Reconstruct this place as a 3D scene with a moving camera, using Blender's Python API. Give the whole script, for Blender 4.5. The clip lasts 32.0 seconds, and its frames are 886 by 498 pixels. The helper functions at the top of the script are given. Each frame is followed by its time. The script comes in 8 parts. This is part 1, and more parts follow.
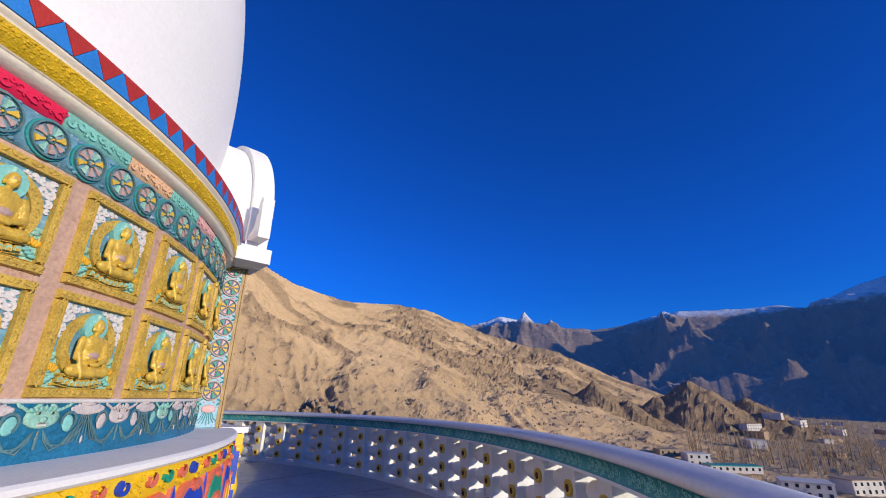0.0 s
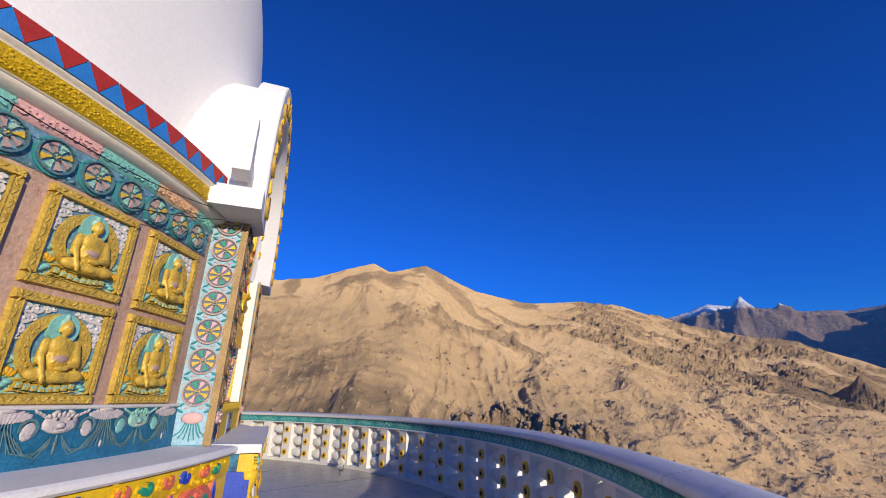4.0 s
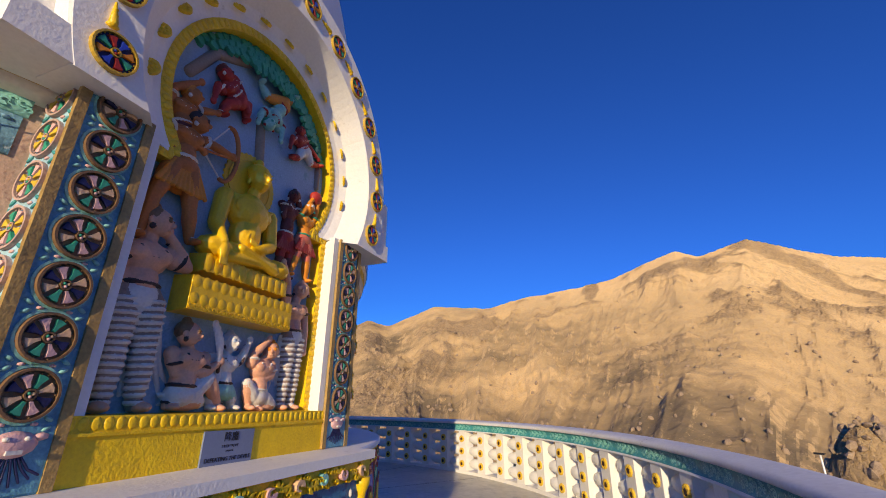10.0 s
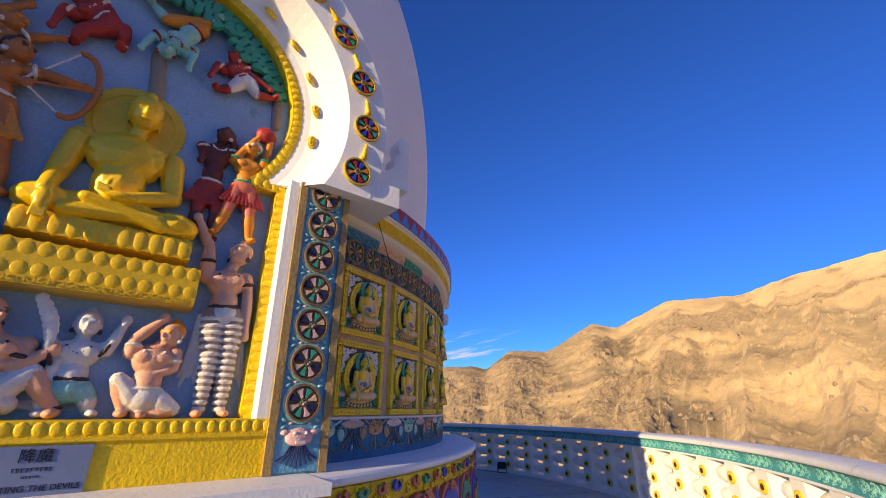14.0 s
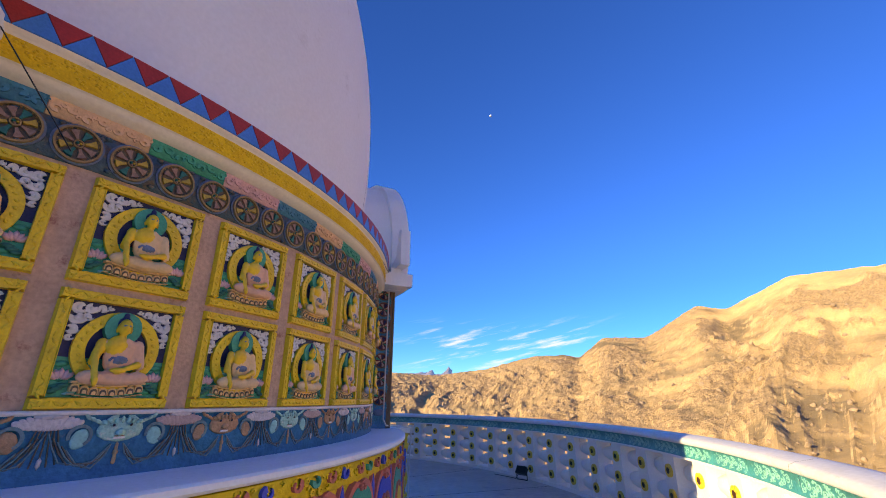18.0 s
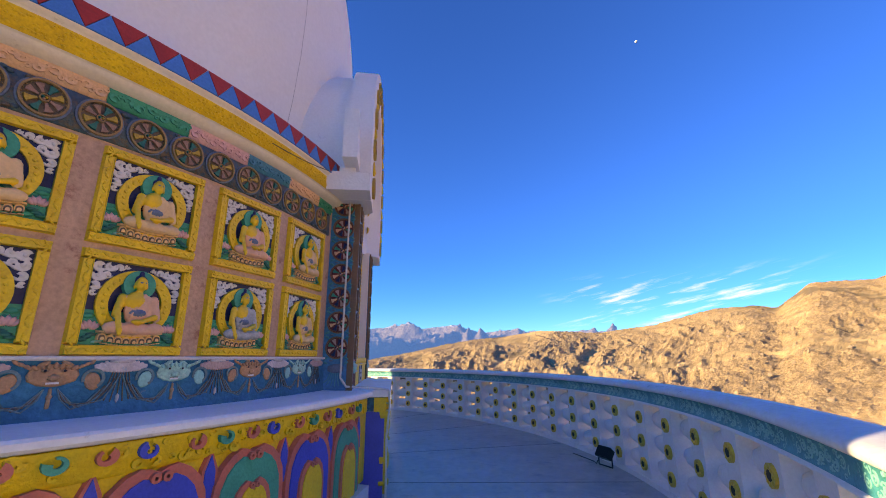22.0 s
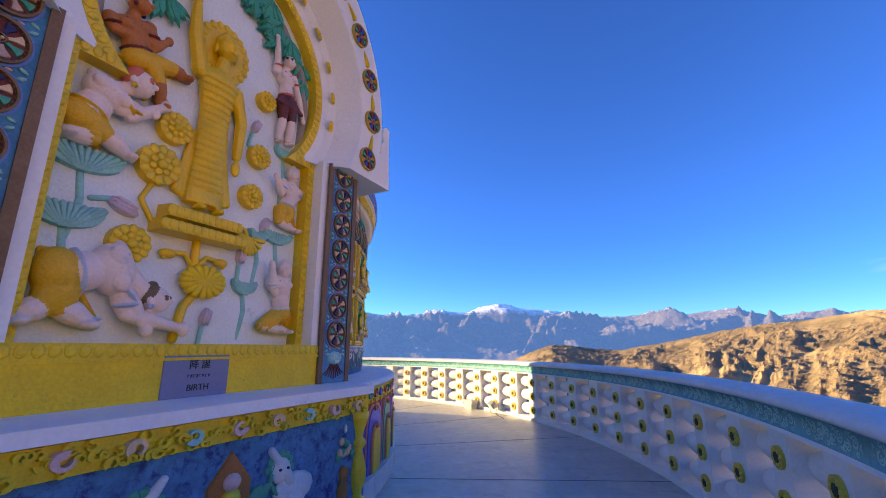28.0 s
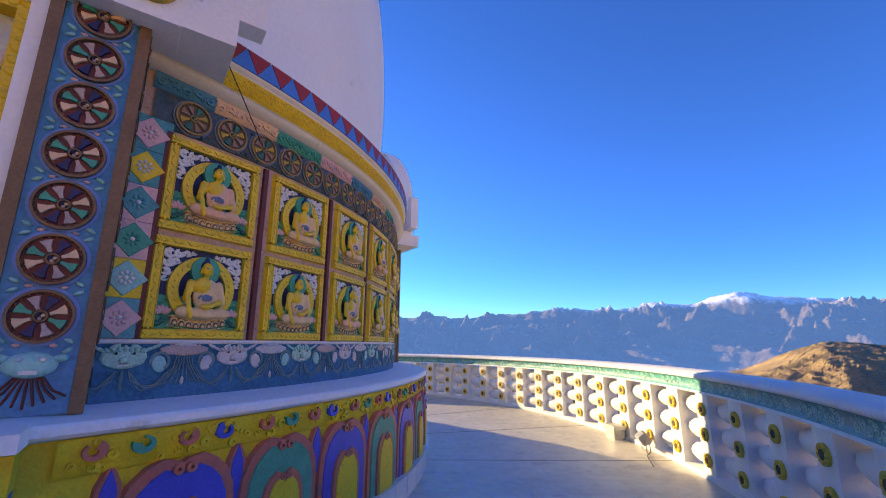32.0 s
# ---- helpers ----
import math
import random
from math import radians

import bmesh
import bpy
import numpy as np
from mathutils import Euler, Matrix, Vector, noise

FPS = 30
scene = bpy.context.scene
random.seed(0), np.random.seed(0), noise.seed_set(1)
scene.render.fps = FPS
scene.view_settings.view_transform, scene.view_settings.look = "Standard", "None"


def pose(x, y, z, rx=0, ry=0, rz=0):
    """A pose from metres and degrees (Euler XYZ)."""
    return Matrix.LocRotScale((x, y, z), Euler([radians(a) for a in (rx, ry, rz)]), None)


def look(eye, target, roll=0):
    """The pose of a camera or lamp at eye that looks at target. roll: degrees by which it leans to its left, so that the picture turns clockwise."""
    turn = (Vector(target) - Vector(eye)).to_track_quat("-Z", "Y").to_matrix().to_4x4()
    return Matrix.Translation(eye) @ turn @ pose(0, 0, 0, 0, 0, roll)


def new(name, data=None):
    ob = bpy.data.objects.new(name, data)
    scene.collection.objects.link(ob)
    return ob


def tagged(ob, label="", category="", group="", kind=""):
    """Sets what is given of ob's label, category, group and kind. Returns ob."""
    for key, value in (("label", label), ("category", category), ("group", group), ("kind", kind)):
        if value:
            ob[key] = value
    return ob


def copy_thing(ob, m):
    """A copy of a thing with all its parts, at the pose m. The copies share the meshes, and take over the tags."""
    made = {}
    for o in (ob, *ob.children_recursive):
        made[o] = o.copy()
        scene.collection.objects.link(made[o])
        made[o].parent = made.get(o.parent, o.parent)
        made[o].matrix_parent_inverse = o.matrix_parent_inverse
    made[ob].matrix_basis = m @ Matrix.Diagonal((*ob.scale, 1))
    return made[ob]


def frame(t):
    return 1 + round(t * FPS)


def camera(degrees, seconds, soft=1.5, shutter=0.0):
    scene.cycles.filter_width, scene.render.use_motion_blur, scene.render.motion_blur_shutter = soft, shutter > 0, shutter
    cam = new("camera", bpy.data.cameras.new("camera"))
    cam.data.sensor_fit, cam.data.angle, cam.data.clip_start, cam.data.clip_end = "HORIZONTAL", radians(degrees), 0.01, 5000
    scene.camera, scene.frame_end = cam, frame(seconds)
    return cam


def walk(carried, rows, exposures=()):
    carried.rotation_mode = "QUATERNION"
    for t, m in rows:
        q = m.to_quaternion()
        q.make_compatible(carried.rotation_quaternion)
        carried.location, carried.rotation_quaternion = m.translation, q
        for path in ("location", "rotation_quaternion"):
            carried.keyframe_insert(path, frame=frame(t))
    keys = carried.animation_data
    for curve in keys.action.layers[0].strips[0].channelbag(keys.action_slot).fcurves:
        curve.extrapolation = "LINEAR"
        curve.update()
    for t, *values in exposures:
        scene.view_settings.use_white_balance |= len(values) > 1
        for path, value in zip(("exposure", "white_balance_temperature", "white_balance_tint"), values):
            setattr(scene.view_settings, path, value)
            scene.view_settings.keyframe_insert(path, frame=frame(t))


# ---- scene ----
from mathutils.bvhtree import BVHTree

cam = camera(93.01, 32.0, soft=1.0)
PATH = [
    (0.0, pose(7.830, -2.765, 1.453, 109.77, -0.76, 0.26)),
    (0.5, pose(7.961, -2.384, 1.459, 109.76, -0.79, 2.92)),
    (1.0, pose(8.116, -2.001, 1.474, 109.79, -0.77, 6.01)),
    (1.5, pose(8.221, -1.650, 1.486, 109.80, -0.75, 9.53)),
    (2.0, pose(8.293, -1.311, 1.495, 109.81, -0.75, 13.15)),
    (2.5, pose(8.397, -0.946, 1.497, 109.81, -0.76, 16.69)),
    (3.0, pose(8.456, -0.583, 1.491, 109.77, -0.77, 19.95)),
    (3.5, pose(8.513, -0.209, 1.489, 109.71, -0.70, 22.70)),
    (5.5, pose(8.519, 1.182, 1.496, 109.67, -0.64, 32.68)),
    (6.0, pose(8.454, 1.476, 1.508, 109.66, -0.63, 36.51)),
    (6.5, pose(8.417, 1.795, 1.530, 109.64, -0.54, 40.55)),
    (7.0, pose(8.336, 2.088, 1.511, 109.65, -0.53, 44.61)),
    (7.5, pose(8.242, 2.386, 1.515, 109.63, -0.63, 48.26)),
    (8.0, pose(8.138, 2.738, 1.510, 109.66, -0.58, 51.82)),
    (8.5, pose(7.985, 3.053, 1.481, 109.72, -0.38, 54.93)),
    (9.0, pose(7.856, 3.372, 1.488, 109.75, -0.23, 58.29)),
    (9.5, pose(7.736, 3.684, 1.500, 109.92, -0.26, 61.69)),
    (10.0, pose(7.591, 3.965, 1.494, 110.19, -0.22, 65.43)),
    (10.5, pose(7.483, 4.251, 1.497, 110.41, -0.33, 69.38)),
    (11.0, pose(7.353, 4.520, 1.493, 110.71, -0.31, 73.61)),
    (11.5, pose(7.166, 4.782, 1.505, 110.89, -0.59, 77.98)),
    (12.0, pose(6.980, 5.080, 1.499, 111.04, -0.41, 82.04)),
    (12.5, pose(6.748, 5.352, 1.478, 111.08, -0.31, 85.97)),
    (13.0, pose(6.511, 5.584, 1.471, 111.17, -0.25, 89.34)),
    (13.5, pose(6.284, 5.860, 1.471, 111.14, -0.13, 92.58)),
    (15.5, pose(5.183, 6.846, 1.489, 110.99, -0.12, 100.90)),
    (16.0, pose(4.870, 7.086, 1.484, 111.01, -0.04, 102.19)),
    (16.5, pose(4.519, 7.284, 1.478, 110.91, -0.07, 103.30)),
    (17.0, pose(4.120, 7.461, 1.480, 110.80, -0.09, 104.46)),
    (17.5, pose(3.717, 7.661, 1.490, 110.51, -0.03, 105.73)),
    (18.0, pose(3.309, 7.796, 1.482, 109.81, -0.10, 107.28)),
    (18.5, pose(2.920, 7.973, 1.465, 108.99, -0.02, 109.16)),
    (19.0, pose(2.518, 8.127, 1.442, 107.93, -0.00, 111.39)),
    (19.5, pose(2.126, 8.283, 1.444, 107.19, -0.09, 113.91)),
    (20.0, pose(1.728, 8.426, 1.450, 106.60, 0.03, 116.33)),
    (20.5, pose(1.324, 8.509, 1.443, 106.20, 0.01, 119.23)),
    (21.0, pose(0.924, 8.588, 1.437, 105.68, 0.04, 122.10)),
    (21.5, pose(0.520, 8.623, 1.417, 105.09, 0.10, 125.20)),
    (22.0, pose(0.113, 8.638, 1.413, 104.59, 0.11, 128.29)),
    (22.5, pose(-0.300, 8.673, 1.419, 104.24, 0.13, 131.26)),
    (23.0, pose(-0.710, 8.627, 1.437, 103.93, 0.10, 134.18)),
    (23.5, pose(-1.119, 8.599, 1.441, 103.87, 0.12, 136.80)),
    (24.0, pose(-1.498, 8.538, 1.427, 103.92, 0.10, 139.55)),
    (24.5, pose(-1.892, 8.414, 1.424, 103.87, 0.12, 142.20)),
    (25.0, pose(-2.308, 8.289, 1.429, 103.83, 0.11, 144.57)),
    (25.5, pose(-2.708, 8.121, 1.417, 103.68, 0.15, 147.24)),
    (27.5, pose(-4.193, 7.478, 1.398, 103.29, 0.17, 158.04)),
    (28.0, pose(-4.521, 7.217, 1.398, 103.27, 0.07, 161.01)),
    (28.5, pose(-4.880, 6.942, 1.393, 103.32, 0.03, 164.10)),
    (29.0, pose(-5.205, 6.635, 1.392, 103.36, 0.02, 167.48)),
    (29.5, pose(-5.529, 6.326, 1.404, 103.32, 0.02, 171.12)),
    (30.0, pose(-5.864, 6.037, 1.413, 103.30, -0.08, 174.87)),
    (30.5, pose(-6.172, 5.709, 1.422, 103.19, -0.19, 178.66)),
    (31.0, pose(-6.479, 5.393, 1.429, 103.07, -0.20, 182.12)),
    (31.5, pose(-6.721, 5.056, 1.409, 102.91, -0.18, 185.40)),
    (32.0, pose(-6.983, 4.710, 1.403, 102.83, -0.13, 188.48)),
]
walk(cam, PATH, exposures=[(0.0, 0.65, 7200, 9), (4.0, 0.65, 7700, 9), (8.0, 0.75, 9600, 9), (13.5, 1.25, 11800, 8), (16.0, 1.70, 14000, 7), (20.0, 2.02, 16000, 6), (24.0, 2.15, 16500, 6), (32.0, 2.15, 16500, 6)])

# ---- world and sun ----
SUN_AZ, SUN_EL = -36.0, 11.5
world = bpy.data.worlds.new("sky")
scene.world = world
world.use_nodes = True
wn, wl = world.node_tree.nodes, world.node_tree.links
wn.clear()
sky = wn.new("ShaderNodeTexSky")
sky.sky_type, sky.sun_disc = "NISHITA", False
sky.sun_elevation, sky.sun_rotation = radians(SUN_EL), radians(90 - SUN_AZ)
sky.altitude, sky.air_density, sky.dust_density, sky.ozone_density = 3600, 1.0, 0.8, 3.0
sat = wn.new("ShaderNodeHueSaturation")
sat.inputs["Saturation"].default_value = 1.32
bg = wn.new("ShaderNodeBackground")
bg.inputs["Strength"].default_value = 0.125
wo = wn.new("ShaderNodeOutputWorld")
tint = wn.new("ShaderNodeMix")
tint.data_type, tint.blend_type = "RGBA", "MULTIPLY"
tint.inputs[0].default_value = 1.0


def wmath(op, a, b=0.0, c=0.0):
    n = wn.new("ShaderNodeMath")
    n.operation = op
    for i, v in enumerate((a, b, c)):
        if isinstance(v, (int, float)):
            n.inputs[i].default_value = v
        else:
            wl.new(v, n.inputs[i])
    return n.outputs[0]


def wspan(src, a, b):
    n = wn.new("ShaderNodeMapRange")
    n.interpolation_type = "SMOOTHSTEP"
    n.inputs[1].default_value, n.inputs[2].default_value = a, b
    wl.new(src, n.inputs[0])
    return n.outputs[0]


# thin, dark mountain air: deep blue overhead, paler towards the horizon
coord = wn.new("ShaderNodeTexCoord")
axes = wn.new("ShaderNodeSeparateXYZ")
wl.new(coord.outputs["Generated"], axes.inputs[0])
air = wn.new("ShaderNodeMix")
air.data_type = "RGBA"
air.inputs[6].default_value, air.inputs[7].default_value = (0.26, 0.46, 0.80, 1), (0.0, 0.55, 1.16, 1)
wl.new(wspan(axes.outputs[2], -0.04, 0.34), air.inputs[0])
wl.new(air.outputs[2], tint.inputs[7])
# a few wisps of high cloud low over the western ridges
turn = wmath("MODULO", wmath("ADD", wmath("ARCTAN2", axes.outputs[1], axes.outputs[0]), 2 * math.pi), 2 * math.pi)
west = wmath("ABSOLUTE", wmath("SUBTRACT", turn, radians(189)))
uv = wn.new("ShaderNodeCombineXYZ")
wl.new(wmath("ADD", wmath("MULTIPLY", turn, 6.0), wmath("MULTIPLY", axes.outputs[2], -6.0)), uv.inputs[0])
wl.new(wmath("ADD", wmath("MULTIPLY", axes.outputs[2], 56.0), wmath("MULTIPLY", turn, 11.0)), uv.inputs[1])
wisp = wn.new("ShaderNodeTexNoise")
wisp.inputs["Scale"].default_value, wisp.inputs["Detail"].default_value, wisp.inputs["Roughness"].default_value = 1.0, 6, 0.62
wl.new(uv.outputs[0], wisp.inputs["Vector"])
veil = wmath("MULTIPLY", wspan(wisp.outputs[0], 0.50, 0.72), wspan(west, 0.30, 0.12))
veil = wmath("MULTIPLY", veil, wmath("MULTIPLY", wspan(axes.outputs[2], 0.03, 0.09), wspan(axes.outputs[2], 0.19, 0.13)))
cloud = wn.new("ShaderNodeMix")
cloud.data_type = "RGBA"
cloud.inputs[7].default_value = (2.2, 2.5, 3.0, 1)
wl.new(wmath("MULTIPLY", veil, 0.8), cloud.inputs[0])
wl.new(sky.outputs[0], sat.inputs["Color"])
wl.new(sat.outputs[0], tint.inputs[6])
wl.new(tint.outputs[2], cloud.inputs[6])
wl.new(cloud.outputs[2], bg.inputs["Color"])
wl.new(bg.outputs[0], wo.inputs["Surface"])

sun = new("sun", bpy.data.lights.new("sun", "SUN"))
sun.data.energy, sun.data.angle, sun.data.color = 2.35, radians(0.5), (1.0, 0.93, 0.82)
_sa, _se = radians(SUN_AZ), radians(SUN_EL)
sun.matrix_world = look((30 * math.cos(_sa) * math.cos(_se), 30 * math.sin(_sa) * math.cos(_se), 30 * math.sin(_se)), (0, 0, 0))


# ---- materials ----
def mat(name, color, rough=0.6, metal=0.0, var=0.12, scale=6.0, fine=60.0, bump=0.15, dirt=None, dirt_amt=0.25, spec=0.4):
    """Painted or natural surface: colour varied at two scales, fine relief, optional worn patches of another colour."""
    m = bpy.data.materials.new(name)
    m.use_nodes = True
    nt = m.node_tree
    b = nt.nodes["Principled BSDF"]
    b.inputs["Roughness"].default_value, b.inputs["Metallic"].default_value = rough, metal
    b.inputs["Specular IOR Level"].default_value = spec
    geo = nt.nodes.new("ShaderNodeNewGeometry")
    n1, n2 = nt.nodes.new("ShaderNodeTexNoise"), nt.nodes.new("ShaderNodeTexNoise")
    n1.inputs["Scale"].default_value, n2.inputs["Scale"].default_value = scale, fine
    n1.inputs["Detail"].default_value, n2.inputs["Detail"].default_value = 5, 3
    for n in (n1, n2):
        nt.links.new(geo.outputs["Position"], n.inputs["Vector"])
    mix = nt.nodes.new("ShaderNodeMix")
    mix.data_type = "RGBA"
    c = color
    var = min(0.4, var * 1.4)
    mix.inputs[6].default_value = (c[0] * (1 - var), c[1] * (1 - var), c[2] * (1 - var), 1)
    mix.inputs[7].default_value = (min(1, c[0] * (1 + var)), min(1, c[1] * (1 + var)), min(1, c[2] * (1 + var)), 1)
    add = nt.nodes.new("ShaderNodeMath")
    add.operation = "MULTIPLY_ADD"
    add.inputs[1].default_value = 0.5
    nt.links.new(n2.outputs[0], add.inputs[0])
    half = nt.nodes.new("ShaderNodeMath")
    half.operation = "MULTIPLY"
    half.inputs[1].default_value = 0.5
    nt.links.new(n1.outputs[0], half.inputs[0])
    nt.links.new(half.outputs[0], add.inputs[2])
    ramp = nt.nodes.new("ShaderNodeMapRange")
    ramp.inputs[1].default_value, ramp.inputs[2].default_value = 0.3, 0.7
    nt.links.new(add.outputs[0], ramp.inputs[0])
    nt.links.new(ramp.outputs[0], mix.inputs[0])
    out = mix.outputs[2]
    if dirt:
        n3 = nt.nodes.new("ShaderNodeTexNoise")
        n3.inputs["Scale"].default_value, n3.inputs["Detail"].default_value, n3.inputs["Roughness"].default_value = scale * 1.7, 9, 0.72
        nt.links.new(geo.outputs["Position"], n3.inputs["Vector"])
        r3 = nt.nodes.new("ShaderNodeMapRange")
        r3.inputs[1].default_value, r3.inputs[2].default_value = 0.66 - dirt_amt * 0.4, 0.74 - dirt_amt * 0.3
        nt.links.new(n3.outputs[0], r3.inputs[0])
        m2 = nt.nodes.new("ShaderNodeMix")
        m2.data_type = "RGBA"
        m2.inputs[7].default_value = (*dirt, 1)
        nt.links.new(r3.outputs[0], m2.inputs[0])
        nt.links.new(out, m2.inputs[6])
        out = m2.outputs[2]
    nt.links.new(out, b.inputs["Base Color"])
    if bump:
        bp = nt.nodes.new("ShaderNodeBump")
        bp.inputs["Strength"].default_value, bp.inputs["Distance"].default_value = min(1.0, bump * 1.5), 0.02
        nt.links.new(add.outputs[0], bp.inputs["Height"])
        nt.links.new(bp.outputs[0], b.inputs["Normal"])
    return m


WHITE = mat("white_limewash", (0.86, 0.84, 0.81), 0.7, var=0.05, scale=2, fine=40, bump=0.2, dirt=(0.6, 0.57, 0.53), dirt_amt=0.08)
DOME = mat("dome_limewash", (0.88, 0.86, 0.84), 0.75, var=0.04, scale=0.8, fine=25, bump=0.25, dirt=(0.72, 0.69, 0.66), dirt_amt=0.1)
WHITE2 = mat("parapet_white_paint", (0.78, 0.77, 0.74), 0.6, var=0.06, scale=3, fine=50, bump=0.15, dirt=(0.5, 0.47, 0.42), dirt_amt=0.06)
COPING = mat("coping_grey_white_paint", (0.70, 0.70, 0.70), 0.62, var=0.08, scale=3, fine=30, bump=0.12, dirt=(0.45, 0.44, 0.44), dirt_amt=0.1, spec=0.3)
GOLD = mat("gold_paint", (0.94, 0.55, 0.035), 0.38, metal=0.0, var=0.16, scale=9, fine=70, bump=0.25, dirt=(0.45, 0.28, 0.04), dirt_amt=0.08)
GOLDM = mat("gilded_statue", (0.94, 0.53, 0.035), 0.30, metal=0.1, var=0.12, scale=7, fine=60, bump=0.1)
YELLOW = mat("yellow_paint", (0.95, 0.57, 0.03), 0.5, var=0.12, scale=7, fine=50, bump=0.35, dirt=(0.45, 0.27, 0.05), dirt_amt=0.06)
OCHRE = mat("ochre_paint", (0.80, 0.42, 0.03), 0.5, var=0.12, bump=0.2)
TEAL = mat("teal_paint", (0.03, 0.30, 0.31), 0.5, var=0.22, scale=8, fine=50, bump=0.25, dirt=(0.4, 0.5, 0.5), dirt_amt=0.05)
LTEAL = mat("pale_teal_paint", (0.22, 0.56, 0.50), 0.55, var=0.15, scale=8, bump=0.25)
GREEN = mat("green_paint", (0.01, 0.33, 0.21), 0.5, var=0.16, scale=8, bump=0.2)
DGREEN = mat("dark_green_paint", (0.01, 0.16, 0.12), 0.5, var=0.2, bump=0.3)
BLUE = mat("blue_paint", (0.02, 0.07, 0.50), 0.45, var=0.14, bump=0.15)
NAVY = mat("navy_paint", (0.015, 0.02, 0.09), 0.5, var=0.25, bump=0.2)
NICHEB = mat("niche_blue_paint", (0.27, 0.44, 0.60), 0.6, var=0.14, scale=3, bump=0.3, dirt=(0.16, 0.34, 0.44), dirt_amt=0.2)
SKYB = mat("pale_blue_paint", (0.42, 0.52, 0.66), 0.6, var=0.1, scale=3, bump=0.3)
FRIEZE = mat("frieze_blue_paint", (0.015, 0.22, 0.40), 0.5, var=0.25, scale=6, fine=40, bump=0.35, dirt=(0.25, 0.35, 0.42), dirt_amt=0.06)
RED = mat("red_paint", (0.45, 0.035, 0.025), 0.5, var=0.15, bump=0.2)
MAROON = mat("maroon_paint", (0.16, 0.03, 0.025), 0.55, var=0.2, bump=0.2)
SALMON = mat("salmon_paint", (0.70, 0.17, 0.11), 0.5, var=0.1, bump=0.15)
PINK = mat("pink_paint", (0.76, 0.44, 0.42), 0.6, var=0.12, bump=0.3)
PEACH = mat("peach_paint", (0.80, 0.50, 0.30), 0.6, var=0.12, bump=0.3)
SKIN = mat("flesh_paint", (0.76, 0.38, 0.25), 0.5, var=0.1, bump=0.15, dirt=(0.4, 0.24, 0.18), dirt_amt=0.05)
PALE = mat("pale_flesh_paint", (0.86, 0.66, 0.58), 0.5, var=0.08, bump=0.15)
BROWNSK = mat("brown_orange_paint", (0.52, 0.16, 0.04), 0.5, var=0.15, bump=0.15)
ORANGE = mat("orange_paint", (0.74, 0.25, 0.03), 0.5, var=0.12, bump=0.15)
PILB = mat("pilaster_teal_blue_paint", (0.09, 0.33, 0.44), 0.5, var=0.25, scale=10, fine=50, bump=0.35, dirt=(0.30, 0.50, 0.55), dirt_amt=0.12)
FLANKB = mat("weathered_flank_blue_paint", (0.30, 0.52, 0.62), 0.55, var=0.2, scale=9, fine=50, bump=0.35, dirt=(0.62, 0.68, 0.66), dirt_amt=0.2)
EDGEG = mat("golden_brown_edge_paint", (0.40, 0.25, 0.09), 0.45, var=0.25, scale=7, fine=50, bump=0.3, dirt=(0.20, 0.11, 0.05), dirt_amt=0.15)
BROWN = mat("brown_edge_paint", (0.22, 0.12, 0.06), 0.55, var=0.2, bump=0.2)
HAIR = mat("dark_hair_paint", (0.06, 0.03, 0.03), 0.5, var=0.2, bump=0.2)
FOLD = mat("brown_fold_line_paint", (0.34, 0.24, 0.20), 0.6, var=0.2, bump=0.2)
CLOTH = mat("white_cloth_paint", (0.70, 0.66, 0.62), 0.6, var=0.1, bump=0.2)
PLASTER = mat("pink_plaster", (0.56, 0.36, 0.27), 0.75, var=0.16, scale=5, fine=40, bump=0.35, dirt=(0.34, 0.16, 0.13), dirt_amt=0.22)
CONC = mat("polished_concrete_floor", (0.50, 0.475, 0.42), 0.40, var=0.16, scale=2.2, fine=9, bump=0.14, dirt=(0.34, 0.33, 0.31), dirt_amt=0.3, spec=0.5)
JOINT = mat("dark_joint", (0.07, 0.07, 0.07), 0.8)
TILE = mat("white_glazed_tile", (0.72, 0.71, 0.68), 0.2, var=0.06, scale=3, bump=0.03, dirt=(0.5, 0.46, 0.4), dirt_amt=0.08)
BLACK = mat("black_plastic", (0.02, 0.02, 0.022), 0.4, bump=0.05)
GREYM = mat("grey_metal", (0.35, 0.35, 0.35), 0.4, metal=0.7, bump=0.05)
PALEB = mat("pale_white_teal_paint", (0.74, 0.80, 0.80), 0.6, var=0.08, scale=3, bump=0.3, dirt=(0.5, 0.6, 0.6), dirt_amt=0.1)
SIGN = mat("grey_blue_plaque", (0.16, 0.21, 0.34), 0.3, var=0.06, bump=0.05)
INK = mat("black_lettering", (0.012, 0.012, 0.015), 0.5, bump=0)
CABLE = mat("white_conduit", (0.66, 0.64, 0.6), 0.5, bump=0.05)
CREAM = mat("cream_limewash", (0.84, 0.76, 0.63), 0.65, var=0.07, scale=3, fine=40, bump=0.15, dirt=(0.62, 0.54, 0.42), dirt_amt=0.1)
FGOLD = mat("faded_gold_paint", (0.58, 0.38, 0.07), 0.4, var=0.28, scale=11, fine=70, bump=0.5, dirt=(0.30, 0.19, 0.06), dirt_amt=0.2)
FGOLDM = mat("faded_gilding", (0.70, 0.45, 0.07), 0.35, metal=0.1, var=0.2, scale=14, fine=80, bump=0.3, dirt=(0.34, 0.2, 0.05), dirt_amt=0.12)
FLOWERY = mat("yellow_flower_paint", (0.72, 0.46, 0.06), 0.5, var=0.15, scale=9, bump=0.3)
DGOLD = mat("deep_gold_paint", (0.66, 0.42, 0.02), 0.32, var=0.2, scale=12, fine=80, bump=0.5)
